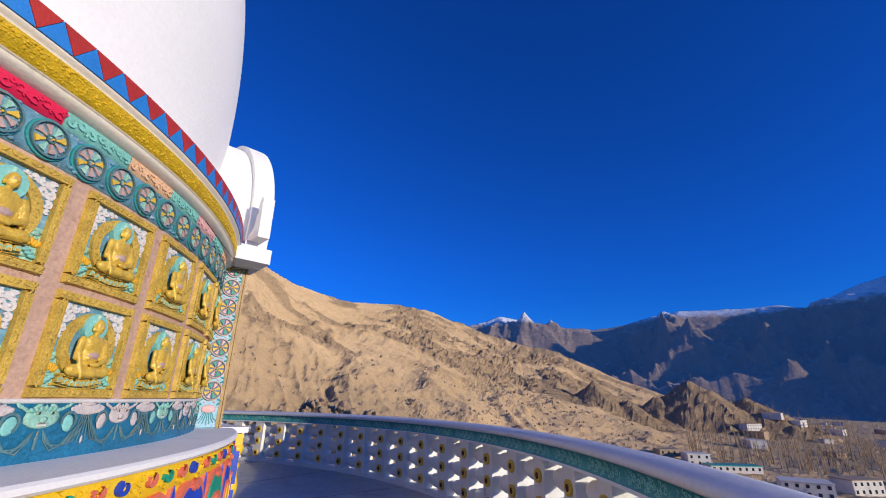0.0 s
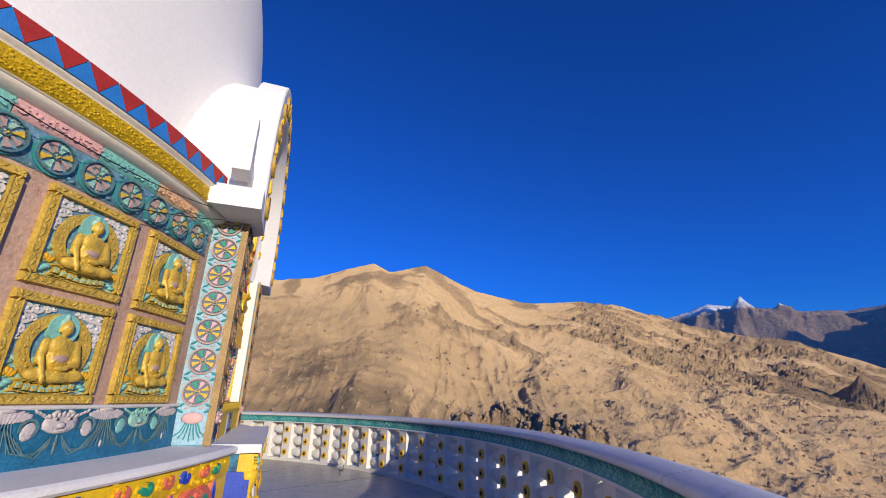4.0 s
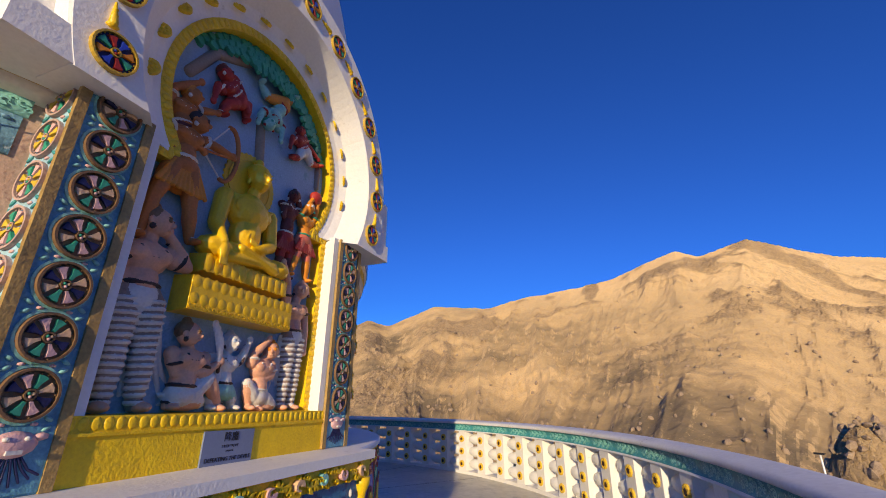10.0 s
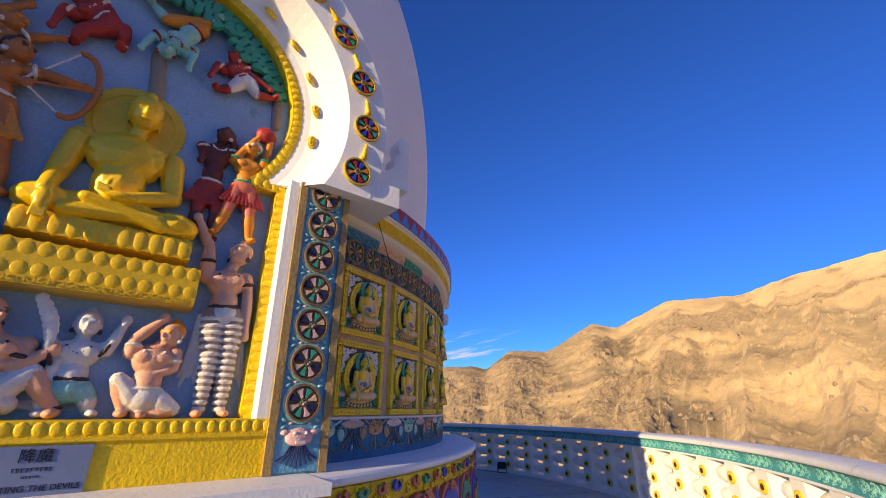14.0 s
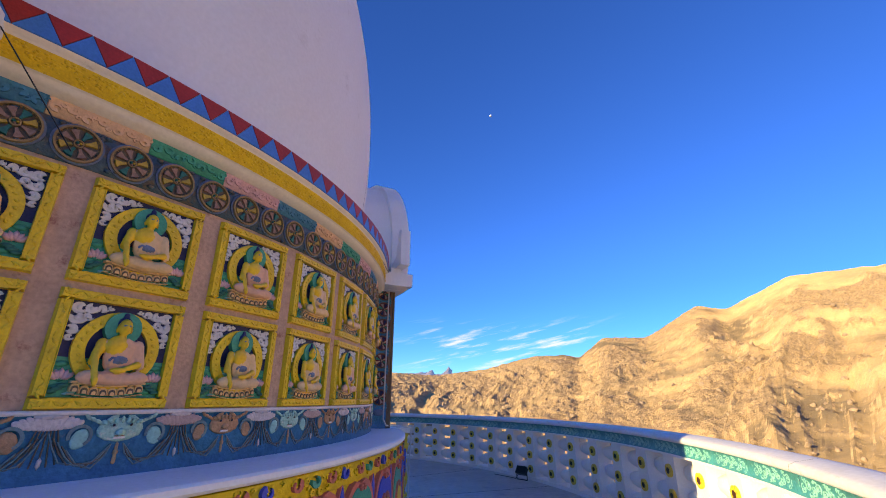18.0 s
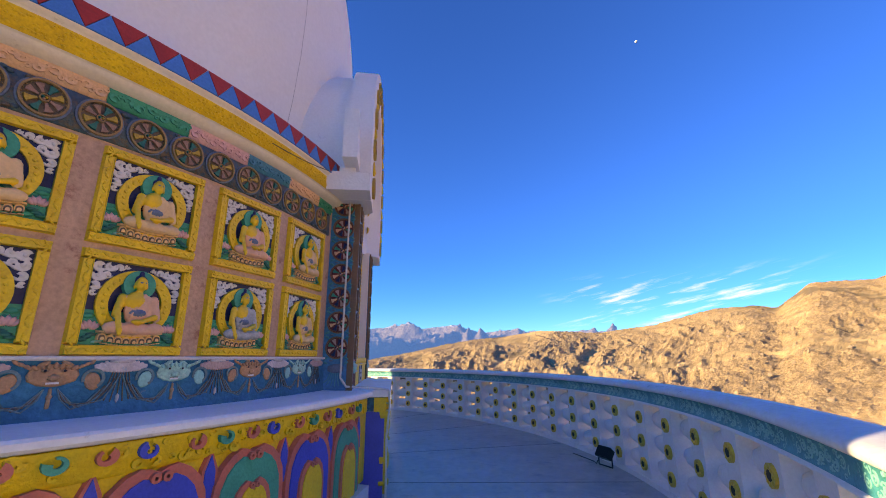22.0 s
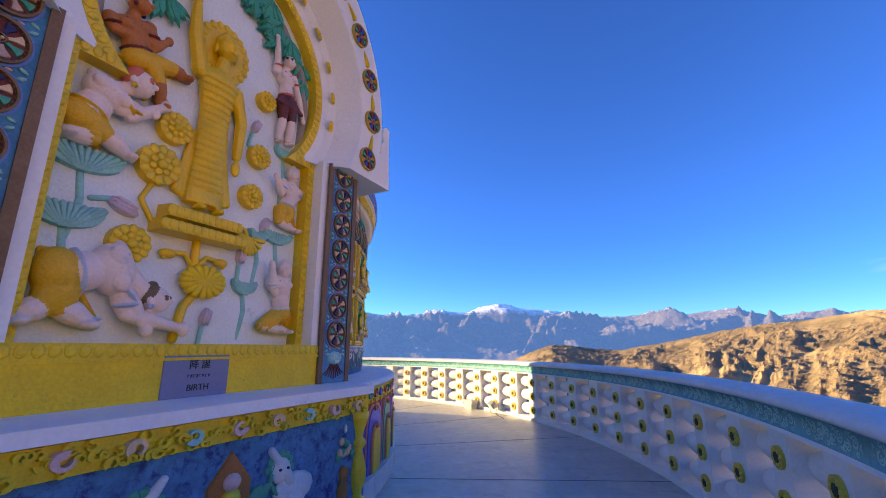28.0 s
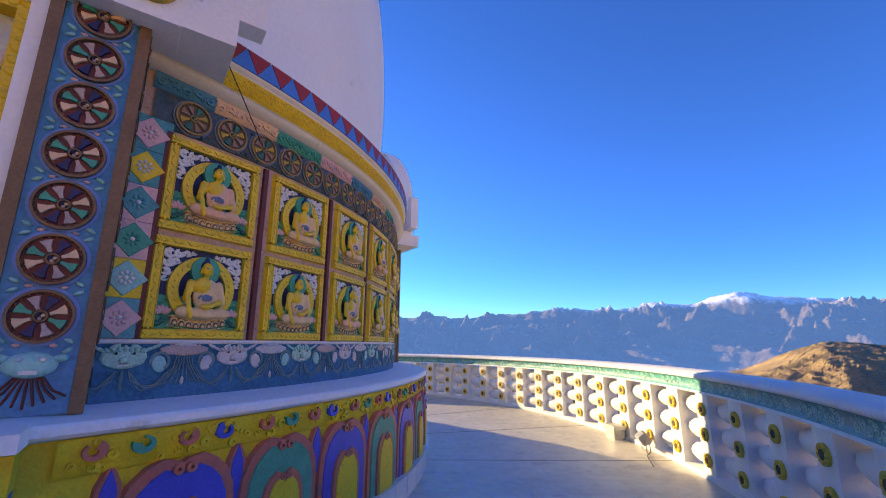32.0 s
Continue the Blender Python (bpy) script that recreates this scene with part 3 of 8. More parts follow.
def rock_material(name, sand, rock, dark, scale, snow=None, haze_glow=0.0, west=None, crags=False):
    m = bpy.data.materials.new(name)
    m.use_nodes = True
    nt = m.node_tree
    b = nt.nodes["Principled BSDF"]
    b.inputs["Roughness"].default_value, b.inputs["Specular IOR Level"].default_value = 0.95, 0.1
    b.inputs["Diffuse Roughness"].default_value = 0.6
    geo = nt.nodes.new("ShaderNodeNewGeometry")
    sep = nt.nodes.new("ShaderNodeSeparateXYZ")
    nt.links.new(geo.outputs["Normal"], sep.inputs[0])

    def tex(sc, det, rough):
        n = nt.nodes.new("ShaderNodeTexNoise")
        n.inputs["Scale"].default_value, n.inputs["Detail"].default_value, n.inputs["Roughness"].default_value = sc, det, rough
        nt.links.new(geo.outputs["Position"], n.inputs["Vector"])
        return n.outputs[0]

    def mapr(src, a, c):
        r = nt.nodes.new("ShaderNodeMapRange")
        r.inputs[1].default_value, r.inputs[2].default_value = a, c
        nt.links.new(src, r.inputs[0])
        return r.outputs[0]

    def mixc(fac, c1, c2):
        x = nt.nodes.new("ShaderNodeMix")
        x.data_type = "RGBA"
        nt.links.new(fac, x.inputs[0])
        for i, c in ((6, c1), (7, c2)):
            if isinstance(c, tuple):
                x.inputs[i].default_value = (*c, 1)
            else:
                nt.links.new(c, x.inputs[i])
        return x.outputs[2]
    big, mid, fine = tex(scale, 8, 0.62), tex(scale * 9, 10, 0.7), tex(scale * 60, 6, 0.7)
    steep = mapr(sep.outputs[2], 0.93, 0.70)
    mul = nt.nodes.new("ShaderNodeMath")
    mul.operation = "MULTIPLY_ADD"
    nt.links.new(mapr(mid, 0.46, 0.58), mul.inputs[0])
    mul.inputs[1].default_value = 0.55
    nt.links.new(steep, mul.inputs[2])
    sand_tone = sand
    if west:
        # east sandier, west browner and also darkened to offset its sunlit brightness
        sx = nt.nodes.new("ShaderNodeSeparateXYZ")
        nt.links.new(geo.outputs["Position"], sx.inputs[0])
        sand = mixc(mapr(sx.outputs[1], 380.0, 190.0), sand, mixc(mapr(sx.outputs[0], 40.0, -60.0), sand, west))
    if crags:
        # stone only where the ground is craggy, smooth sand elsewhere
        at = nt.nodes.new("ShaderNodeAttribute")
        at.attribute_name = "crag"
        both = nt.nodes.new("ShaderNodeMath")
        both.operation = "MULTIPLY_ADD"
        nt.links.new(mapr(mid, 0.36, 0.62), both.inputs[0])
        both.inputs[1].default_value = 0.5
        nt.links.new(at.outputs["Fac"], both.inputs[2])
        stony = mapr(both.outputs[0], 0.55, 1.05)
        tone = mixc(mapr(big, 0.40, 0.66), sand, tuple(c * k for c, k in zip(sand_tone, (0.88, 0.86, 0.83))))
        col = mixc(stony, tone, mixc(mapr(fine, 0.42, 0.62), rock, dark))
        col = mixc(mapr(mul.outputs[0], 0.85, 1.5), col, rock)
        col = mixc(mapr(tex(scale * 40, 8, 0.75), 0.60, 0.68), col, rock)
        speck = nt.nodes.new("ShaderNodeMath")
        speck.operation = "MULTIPLY"
        speck.inputs[1].default_value = 0.55
        nt.links.new(mapr(tex(scale * 110, 5, 0.7), 0.50, 0.66), speck.inputs[0])
        col = mixc(speck.outputs[0], col, dark)
    else:
        col = mixc(mapr(mul.outputs[0], 0.35, 1.15), sand, rock)
        col = mixc(mapr(tex(scale * 25, 9, 0.75), 0.57, 0.66), col, rock)
        col = mixc(mapr(big, 0.60, 0.75), col, rock)
        col = mixc(mapr(fine, 0.58, 0.70), col, dark)
    if snow:
        sp = nt.nodes.new("ShaderNodeSeparateXYZ")
        nt.links.new(geo.outputs["Position"], sp.inputs[0])
        ma = nt.nodes.new("ShaderNodeMath")
        ma.operation = "MULTIPLY_ADD"
        nt.links.new(mid, ma.inputs[0])
        ma.inputs[1].default_value = 210.0
        nt.links.new(sp.outputs[2], ma.inputs[2])
        col = mixc(mapr(ma.outputs[0], snow, snow + 60), col, (0.85, 0.87, 0.9))
    nt.links.new(col, b.inputs["Base Color"])
    # haze of distance put into the rock itself as a faint blue glow
    if haze_glow:
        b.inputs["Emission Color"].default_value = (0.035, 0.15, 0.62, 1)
        b.inputs["Emission Strength"].default_value = haze_glow
    bp = nt.nodes.new("ShaderNodeBump")
    bp.inputs["Strength"].default_value, bp.inputs["Distance"].default_value = 1.0, (0.03 if crags else 0.08) / scale
    if crags:
        lift = nt.nodes.new("ShaderNodeMath")
        lift.operation = "MULTIPLY_ADD"
        nt.links.new(at.outputs["Fac"], lift.inputs[0])
        lift.inputs[1].default_value, lift.inputs[2].default_value = 0.60, 0.40
        nt.links.new(lift.outputs[0], bp.inputs["Strength"])
    add = nt.nodes.new("ShaderNodeMath")
    add.operation = "MULTIPLY_ADD"
    nt.links.new(fine, add.inputs[0])
    add.inputs[1].default_value = 0.7 if crags else 0.25
    nt.links.new(mid, add.inputs[2])
    nt.links.new(add.outputs[0], bp.inputs["Height"])
    nt.links.new(bp.outputs[0], b.inputs["Normal"])
    return m


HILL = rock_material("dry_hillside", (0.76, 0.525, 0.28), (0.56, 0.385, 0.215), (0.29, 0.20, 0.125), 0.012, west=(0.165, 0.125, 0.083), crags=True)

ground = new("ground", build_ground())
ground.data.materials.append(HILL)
tagged(ground, "bare sandy brown hillsides and rocky ridges round the terrace", "ground", kind="structure")


def far_range(name, az0, az1, snow_line, haze_glow, sand, spread, tall, keep, label):
    azs = np.arange(az0, az1 + 0.01, 0.14)
    rads = np.linspace(2700, 4800, 96)
    az, r = np.meshgrid(azs, rads)
    k = (r - 2700) / (4500 - 2700)
    a = np.radians(az)
    x, y = r * np.cos(a), r * np.sin(a)
    crest = 4500 * np.tan(np.radians(table(FAR, az)))
    h = np.where(k <= 1, -160 + (crest + 160) * np.clip(k, 0, 1) ** 1.25, crest - (k - 1) * 2500)
    fade = np.where(k > 1, keep, 1 - (1 - keep) * np.exp(-((k - 1) / 0.16) ** 2))
    wx = 260 * grad_noise(x / 900, y / 900, 91)
    g = ridges((x + wx) / spread, (y - wx) / spread, 7, 93, 0.5) - 0.95
    h = h + fade * tall * g * np.clip(k * 2.5, 0, 1) + 14 * (0.3 + 0.7 * fade) * fbm(x / 120, y / 120, 4, 97, 0.6) * np.clip(k * 3, 0, 1)
    n, m = len(azs), len(rads)
    i, j = np.meshgrid(np.arange(m - 1), np.arange(n - 1), indexing="ij")
    faces = np.stack((i * n + j, (i + 1) * n + j, (i + 1) * n + j + 1, i * n + j + 1), -1).reshape(-1, 4)
    me = bpy.data.meshes.new(name)
    me.from_pydata(np.stack((x, y, h), -1).reshape(-1, 3).tolist(), [], faces.tolist())
    me.polygons.foreach_set("use_smooth", [True] * len(faces))
    me.materials.append(rock_material(name + "_rock", sand, tuple(c * 0.62 for c in sand), (0.09, 0.075, 0.08), 0.0016, snow=snow_line, haze_glow=haze_glow))
    return tagged(new(name, me), label, "mountains", kind="structure")


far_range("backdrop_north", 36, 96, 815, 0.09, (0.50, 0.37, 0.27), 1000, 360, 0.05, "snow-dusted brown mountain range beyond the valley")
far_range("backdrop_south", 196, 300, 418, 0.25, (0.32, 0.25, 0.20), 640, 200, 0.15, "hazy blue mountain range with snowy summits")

# ---- drum, plinth, dome, floor ----
RW, RP, RPAR = 5.5, 5.97, 9.1
QUADS = (0.0, 90.0, 180.0)

ARC = 30.6
for q in (0, 90, 180, 270):
    bm = bmesh.new()
    revolve(bm, [(4.9, -0.5), (RW, -0.5), (RW, 3.12)], q - ARC, q + ARC, step=1.0)
    tagged(part("wall_drum", bm, PLASTER), "curved drum wall of pinkish weathered plaster", "wall", kind="structure")
bm = bmesh.new()
revolve(bm, [(4.9, -0.5), (RW, -0.5), (RW, 3.5), (5.1, 3.56)], 315 - (45 - ARC), 315 + (45 - ARC), step=1.0)
tagged(part("wall_drum", bm, PLASTER), "curved drum wall of pinkish weathered plaster", "wall", kind="structure")

prof = [(RW - 0.02, 3.09), (RW + 0.03, 3.10), (RW + 0.075, 3.12), (RW + 0.10, 3.145), (RW + 0.10, 3.155), (RW + 0.12, 3.155), (RW + 0.12, 3.30), (RW + 0.13, 3.315),
        (RW + 0.15, 3.325), (RW + 0.155, 3.34), (RW + 0.155, 3.50), (RW + 0.13, 3.51), (5.12, 3.56)]
for q in (0, 90, 180, 270):
    bm = bmesh.new()
    revolve(bm, prof, q - ARC, q + ARC, step=1.0, mis=[0, 0, 0, 0, 0, 1, 0, 2, 2, 2, 0, 0])
    tagged(part("trim_cornice", bm, [CREAM, GOLD if q else DGOLD, CREAM]), "cream moulded cornice with a gold carved strip round the drum", "cornice", kind="structure")

bm = bmesh.new()
dome = [(5.10, 3.52)]
for i in range(41):
    z = 3.8 + i * (13.4 - 3.8) / 40
    dome.append((max(0.05, 5.25 * math.sqrt(max(0.0, 1 - ((z - 5.3) / 8.1) ** 2))), z) if z > 5.3 else (5.25 - 0.10 * ((5.3 - z) / 1.5) ** 2, z))
revolve(bm, dome, step=2.0)
tagged(part("dome", bm, DOME), "huge whitewashed dome above the drum", "dome")

bm = bmesh.new()
revolve(bm, [(RP - 0.05, 0.2), (RP - 0.05, 1.0), (RP + 0.0, 1.012), (RP + 0.02, 1.03), (RP + 0.02, 1.06), (RP, 1.075), (RW - 0.05, 1.10)], step=1.0, mis=[0, 1, 1, 1, 1, 1], smooth=False)
tagged(part("wall_plinth", bm, [YELLOW, WHITE]), "round plinth with a white ledge on top", "plinth", kind="structure")

bm = bmesh.new()
revolve(bm, [(5.3, 0.0), (RPAR + 0.02, 0.0)], step=1.5, smooth=False)
revolve(bm, [(9.6, -6.0), (9.6, -0.02), (5.3, -0.02)], step=3, smooth=False)
floor = part("floor", bm, [CONC])
tagged(floor, "smooth grey concrete walkway floor with slab joints", "floor", kind="structure")
bm = bmesh.new()
for i in range(24):
    az = 15 * i + 8.5
    m = place(az, 7.5)
    b2 = bmesh.new()
    box(b2, -0.004, 0.004, -1.62, 1.45, 0.002, 0.004)
    b2.transform(m)
    t = bpy.data.meshes.new("t")
    b2.to_mesh(t)
    b2.free()
    bm.from_mesh(t)
    bpy.data.meshes.remove(t)
tagged(part("trim_floor_joints", bm, JOINT), "dark joints between floor slabs", "floor joint", kind="structure")

# ---- parapet ----
bm = bmesh.new()
revolve(bm, [(RPAR + 0.30, -0.5), (RPAR + 0.30, 0.06), (RPAR - 0.02, 0.06), (RPAR - 0.02, 0.0)], smooth=False)
revolve(bm, [(RPAR - 0.02, 0.885), (RPAR - 0.02, 0.90), (RPAR, 0.905), (RPAR, 1.035), (RPAR - 0.03, 1.04), (RPAR - 0.045, 1.055), (RPAR - 0.04, 1.085), (RPAR + 0.0, 1.105),
             (RPAR + 0.14, 1.13), (RPAR + 0.28, 1.105), (RPAR + 0.33, 1.075), (RPAR + 0.33, 0.885), (RPAR - 0.02, 0.885)], step=1.0, mis=[0, 0, 1, 1, 2, 2, 2, 2, 2, 2, 0, 0])
tagged(part("wall_parapet", bm, [WHITE2, TEAL, COPING]), "curved white parapet with a teal carved band and smooth coping", "parapet", kind="structure")

PITCH = 360.0 / 85


def parapet_bay():
    w = RPAR * radians(PITCH)
    bay = thing("parapet_bay", place(0, RPAR), "white openwork parapet bay with three yellow flowers", "balustrade", "parapet bays")
    bm = bmesh.new()
    box(bm, -0.125, 0.125, 0.0, 0.24, 0.055, 0.89)
    part("post", bm, WHITE2, bay)
    for k in range(3):
        zc = 0.20 + 0.26 * k
        bm = bmesh.new()
        ell(bm, (w / 2, 0.145, zc), (w / 2 - 0.085, 0.105, 0.112), 0, 2)
        part("lobe", bm, WHITE2, bay, smooth=True)
        bm = bmesh.new()
        ring(bm, 0, zc, 0.028, 0.072, -0.022, 0.004, 16, 0)
        for i in range(8):
            a = math.pi / 4 * i
            ell(bm, (0.051 * math.cos(a), -0.018, zc + 0.051 * math.sin(a)), (0.019, 0.014, 0.019), 0, 1)
        extr(bm, circ(0, zc, 0.034, n=10), -0.026, 0.003, 1)
        part("flower", bm, [FLOWERY, HOLE], bay, "yellow flower with a dark centre")
    bm = bmesh.new()
    for i in range(10):
        x = -w / 2 + w * (i + 0.5) / 10
        z = 0.972 + 0.012 * (-1) ** i
        ring(bm, x, z, 0.021, 0.029, -0.005, 0.002, 10, 0, 20 + 70 * i, 310 + 70 * i)
        ring(bm, x, z, 0.007, 0.013, -0.005, 0.002, 8, 0, 120 + 70 * i, 400 + 70 * i)
        ring(bm, x + 0.033, 0.972 - 0.034 * (-1) ** i, 0.009, 0.016, -0.004, 0.002, 8, 0, 90 + 50 * i, 380 + 50 * i)
        ring(bm, x + 0.006, 0.972 - 0.042 * (-1) ** i, 0.006, 0.012, -0.004, 0.002, 8, 0, 50 * i, 280 + 50 * i)
    part("scroll_relief", bm, LTEAL, bay, "pale green scrolls on the band")
    return bay


def flip(m):
    """The parapet faces the axis, so its local y points outward."""
    return m @ Matrix.Rotation(math.pi, 4, "Z")


first = parapet_bay()
first.matrix_world = flip(place(136.9, RPAR))
for i in range(1, 85):
    copy_thing(first, flip(place(136.9 + i * PITCH, RPAR)))


# ---- ornament of the drum ----
def wheel_bm(r, cols=(1, 2, 3, 4), back=0, depth=0.03, rim=5, beads=True):
    """Eight-spoked carved wheel facing -y."""
    bm = bmesh.new()
    extr(bm, circ(0, 0, r * 0.93, n=24), -depth * 0.35, 0.002, back)
    ring(bm, 0, 0, r * 0.90, r, -depth, 0.002, 28, rim)
    if beads:
        for i in range(24):
            a = 2 * math.pi * i / 24
            ell(bm, (r * 0.86 * math.cos(a), -depth * 0.55, r * 0.86 * math.sin(a)), r * 0.045, rim, 1)
    for i in range(8):
        a = 2 * math.pi * i / 8 + 0.39
        pts = []
        for rr, w in ((0.24, 0.06), (0.46, 0.085), (0.62, 0.15), (0.76, 0.21)):
            pts.append((rr, -w))
        pts += [(0.80, 0.0)] + [(rr, w) for rr, w in ((0.76, 0.21), (0.62, 0.15), (0.46, 0.085), (0.24, 0.06))]
        q = [(r * (p * math.cos(a) - w * math.sin(a)), r * (p * math.sin(a) + w * math.cos(a))) for p, w in pts]
        extr(bm, q, -depth * 0.85, -depth * 0.3, cols[i % len(cols)], 0.9)
    ring(bm, 0, 0, r * 0.16, r * 0.22, -depth, -depth * 0.2, 14, rim)
    for i in range(3):
        a = 2 * math.pi * i / 3 + 0.4
        ell(bm, (r * 0.08 * math.cos(a), -depth * 0.8, r * 0.08 * math.sin(a)), (r * 0.08, depth * 0.4, r * 0.08), cols[i % len(cols)], 1)
    return bm


def halo_wheel(r):
    bm = wheel_bm(r, beads=True)
    ring(bm, 0, 0, r, r * 1.11, -0.012, 0.002, 24, 6)
    return bm


WHEEL_MATS_TEAL = [MIDB, FLOWERY, SAGE, GREYPINK, GREYPINK, DULLTEAL]


def curl(bm, x, z, r, mi, y0, y1, turn=0.0, tail=1):
    """Comma-shaped scroll."""
    pts_o, pts_i = [], []
    for i in range(13):
        k = i / 12
        a = radians(turn + tail * (-40 + 300 * k))
        ro, ri = r * (1 - 0.25 * k), r * (0.2 + 0.35 * k)
        pts_o.append((x + ro * math.cos(a), z + ro * math.sin(a) * 0.85))
        pts_i.append((x + ri * math.cos(a), z + ri * math.sin(a) * 0.85))
    n = len(pts_o)
    va = [[bm.verts.new((p[0], y, p[1])) for p in ps] for ps, y in ((pts_o, y1), (pts_o, y0), (pts_i, y0), (pts_i, y1))]
    fs = []
    for i in range(n - 1):
        for j in range(3):
            fs.append(bm.faces.new((va[j][i], va[j][i + 1], va[j + 1][i + 1], va[j + 1][i])))
    for f in fs:
        f.material_index = mi
    bmesh.ops.recalc_face_normals(bm, faces=fs)


def buddha_seated(bm, s, y, z, mats, hair=None):
    """Small seated statue; mats: face, robe, lap, hair indices."""
    face, robe, lap, hr = mats

    def v(a, b, c):
        return (a * s, y - b * s, z + c * s)
    ell(bm, v(0, 0.10, 0.09), (0.40 * s, 0.13 * s, 0.095 * s), robe)
    ell(bm, v(-0.29, 0.12, 0.10), (0.17 * s, 0.12 * s, 0.09 * s), robe)
    ell(bm, v(0.29, 0.12, 0.10), (0.17 * s, 0.12 * s, 0.09 * s), robe)
    ell(bm, v(0, 0.2, 0.07), (0.12 * s, 0.06 * s, 0.06 * s), robe)
    for e in (-1, 1):
        for k in range(3):
            cap(bm, v(e * (0.10 + 0.03 * k), 0.215, 0.05 + 0.035 * k), v(e * 0.38, 0.17, 0.06 + 0.04 * k), 0.012 * s, 0.010 * s, robe, 6)
    ell(bm, v(0, 0.06, 0.36), (0.19 * s, 0.12 * s, 0.24 * s), robe)
    ell(bm, v(0, 0.05, 0.52), (0.25 * s, 0.11 * s, 0.10 * s), robe)
    # open chest and bare arm, sash, pleats over the other shoulder
    ell(bm, v(-0.05, 0.10, 0.50), (0.15 * s, 0.10 * s, 0.15 * s), face)
    ell(bm, v(0.0, 0.13, 0.325), (0.13 * s, 0.08 * s, 0.06 * s), 3)
    for k in range(5):
        cap(bm, v(0.07 + 0.035 * k, 0.14 - 0.012 * k, 0.61 - 0.02 * k), v(-0.10 + 0.07 * k, 0.175 - 0.015 * k, 0.27), 0.018 * s, 0.016 * s, robe, 6)
    cap(bm, v(-0.23, 0.05, 0.53), v(-0.30, 0.10, 0.29), 0.075 * s, 0.060 * s, face)
    cap(bm, v(0.24, 0.05, 0.52), v(0.30, 0.09, 0.27), 0.085 * s, 0.075 * s, robe)
    cap(bm, v(-0.29, 0.13, 0.34), v(-0.26, 0.25, 0.10), 0.055 * s, 0.036 * s, face)
    ell(bm, v(-0.25, 0.27, 0.05), (0.042 * s, 0.035 * s, 0.075 * s), face, 2)
    cap(bm, v(0.27, 0.15, 0.27), v(0.05, 0.24, 0.20), 0.048 * s, 0.035 * s, face)
    ell(bm, v(0.0, 0.25, 0.19), (0.12 * s, 0.05 * s, 0.040 * s), face, 2)
    cap(bm, v(0, 0.06, 0.56), v(0, 0.06, 0.66), 0.060 * s, 0.055 * s, face)
    ell(bm, v(0, 0.11, 0.755), (0.092 * s, 0.095 * s, 0.118 * s), face)
    ell(bm, v(0, 0.02, 0.815), (0.102 * s, 0.090 * s, 0.092 * s), hr)
    ell(bm, v(0, 0.03, 0.915), (0.045 * s, 0.045 * s, 0.050 * s), hr, 2)
    ell(bm, v(0, 0.205, 0.745), (0.016 * s, 0.025 * s, 0.032 * s), face, 1)
    for e in (-1, 1):
        ell(bm, v(e * 0.097, 0.07, 0.72), (0.018 * s, 0.025 * s, 0.065 * s), face, 1)
        ell(bm, v(e * 0.036, 0.198, 0.775), (0.022 * s, 0.012 * s, 0.009 * s), 3, 1)


PW, PH = 0.64, 0.625


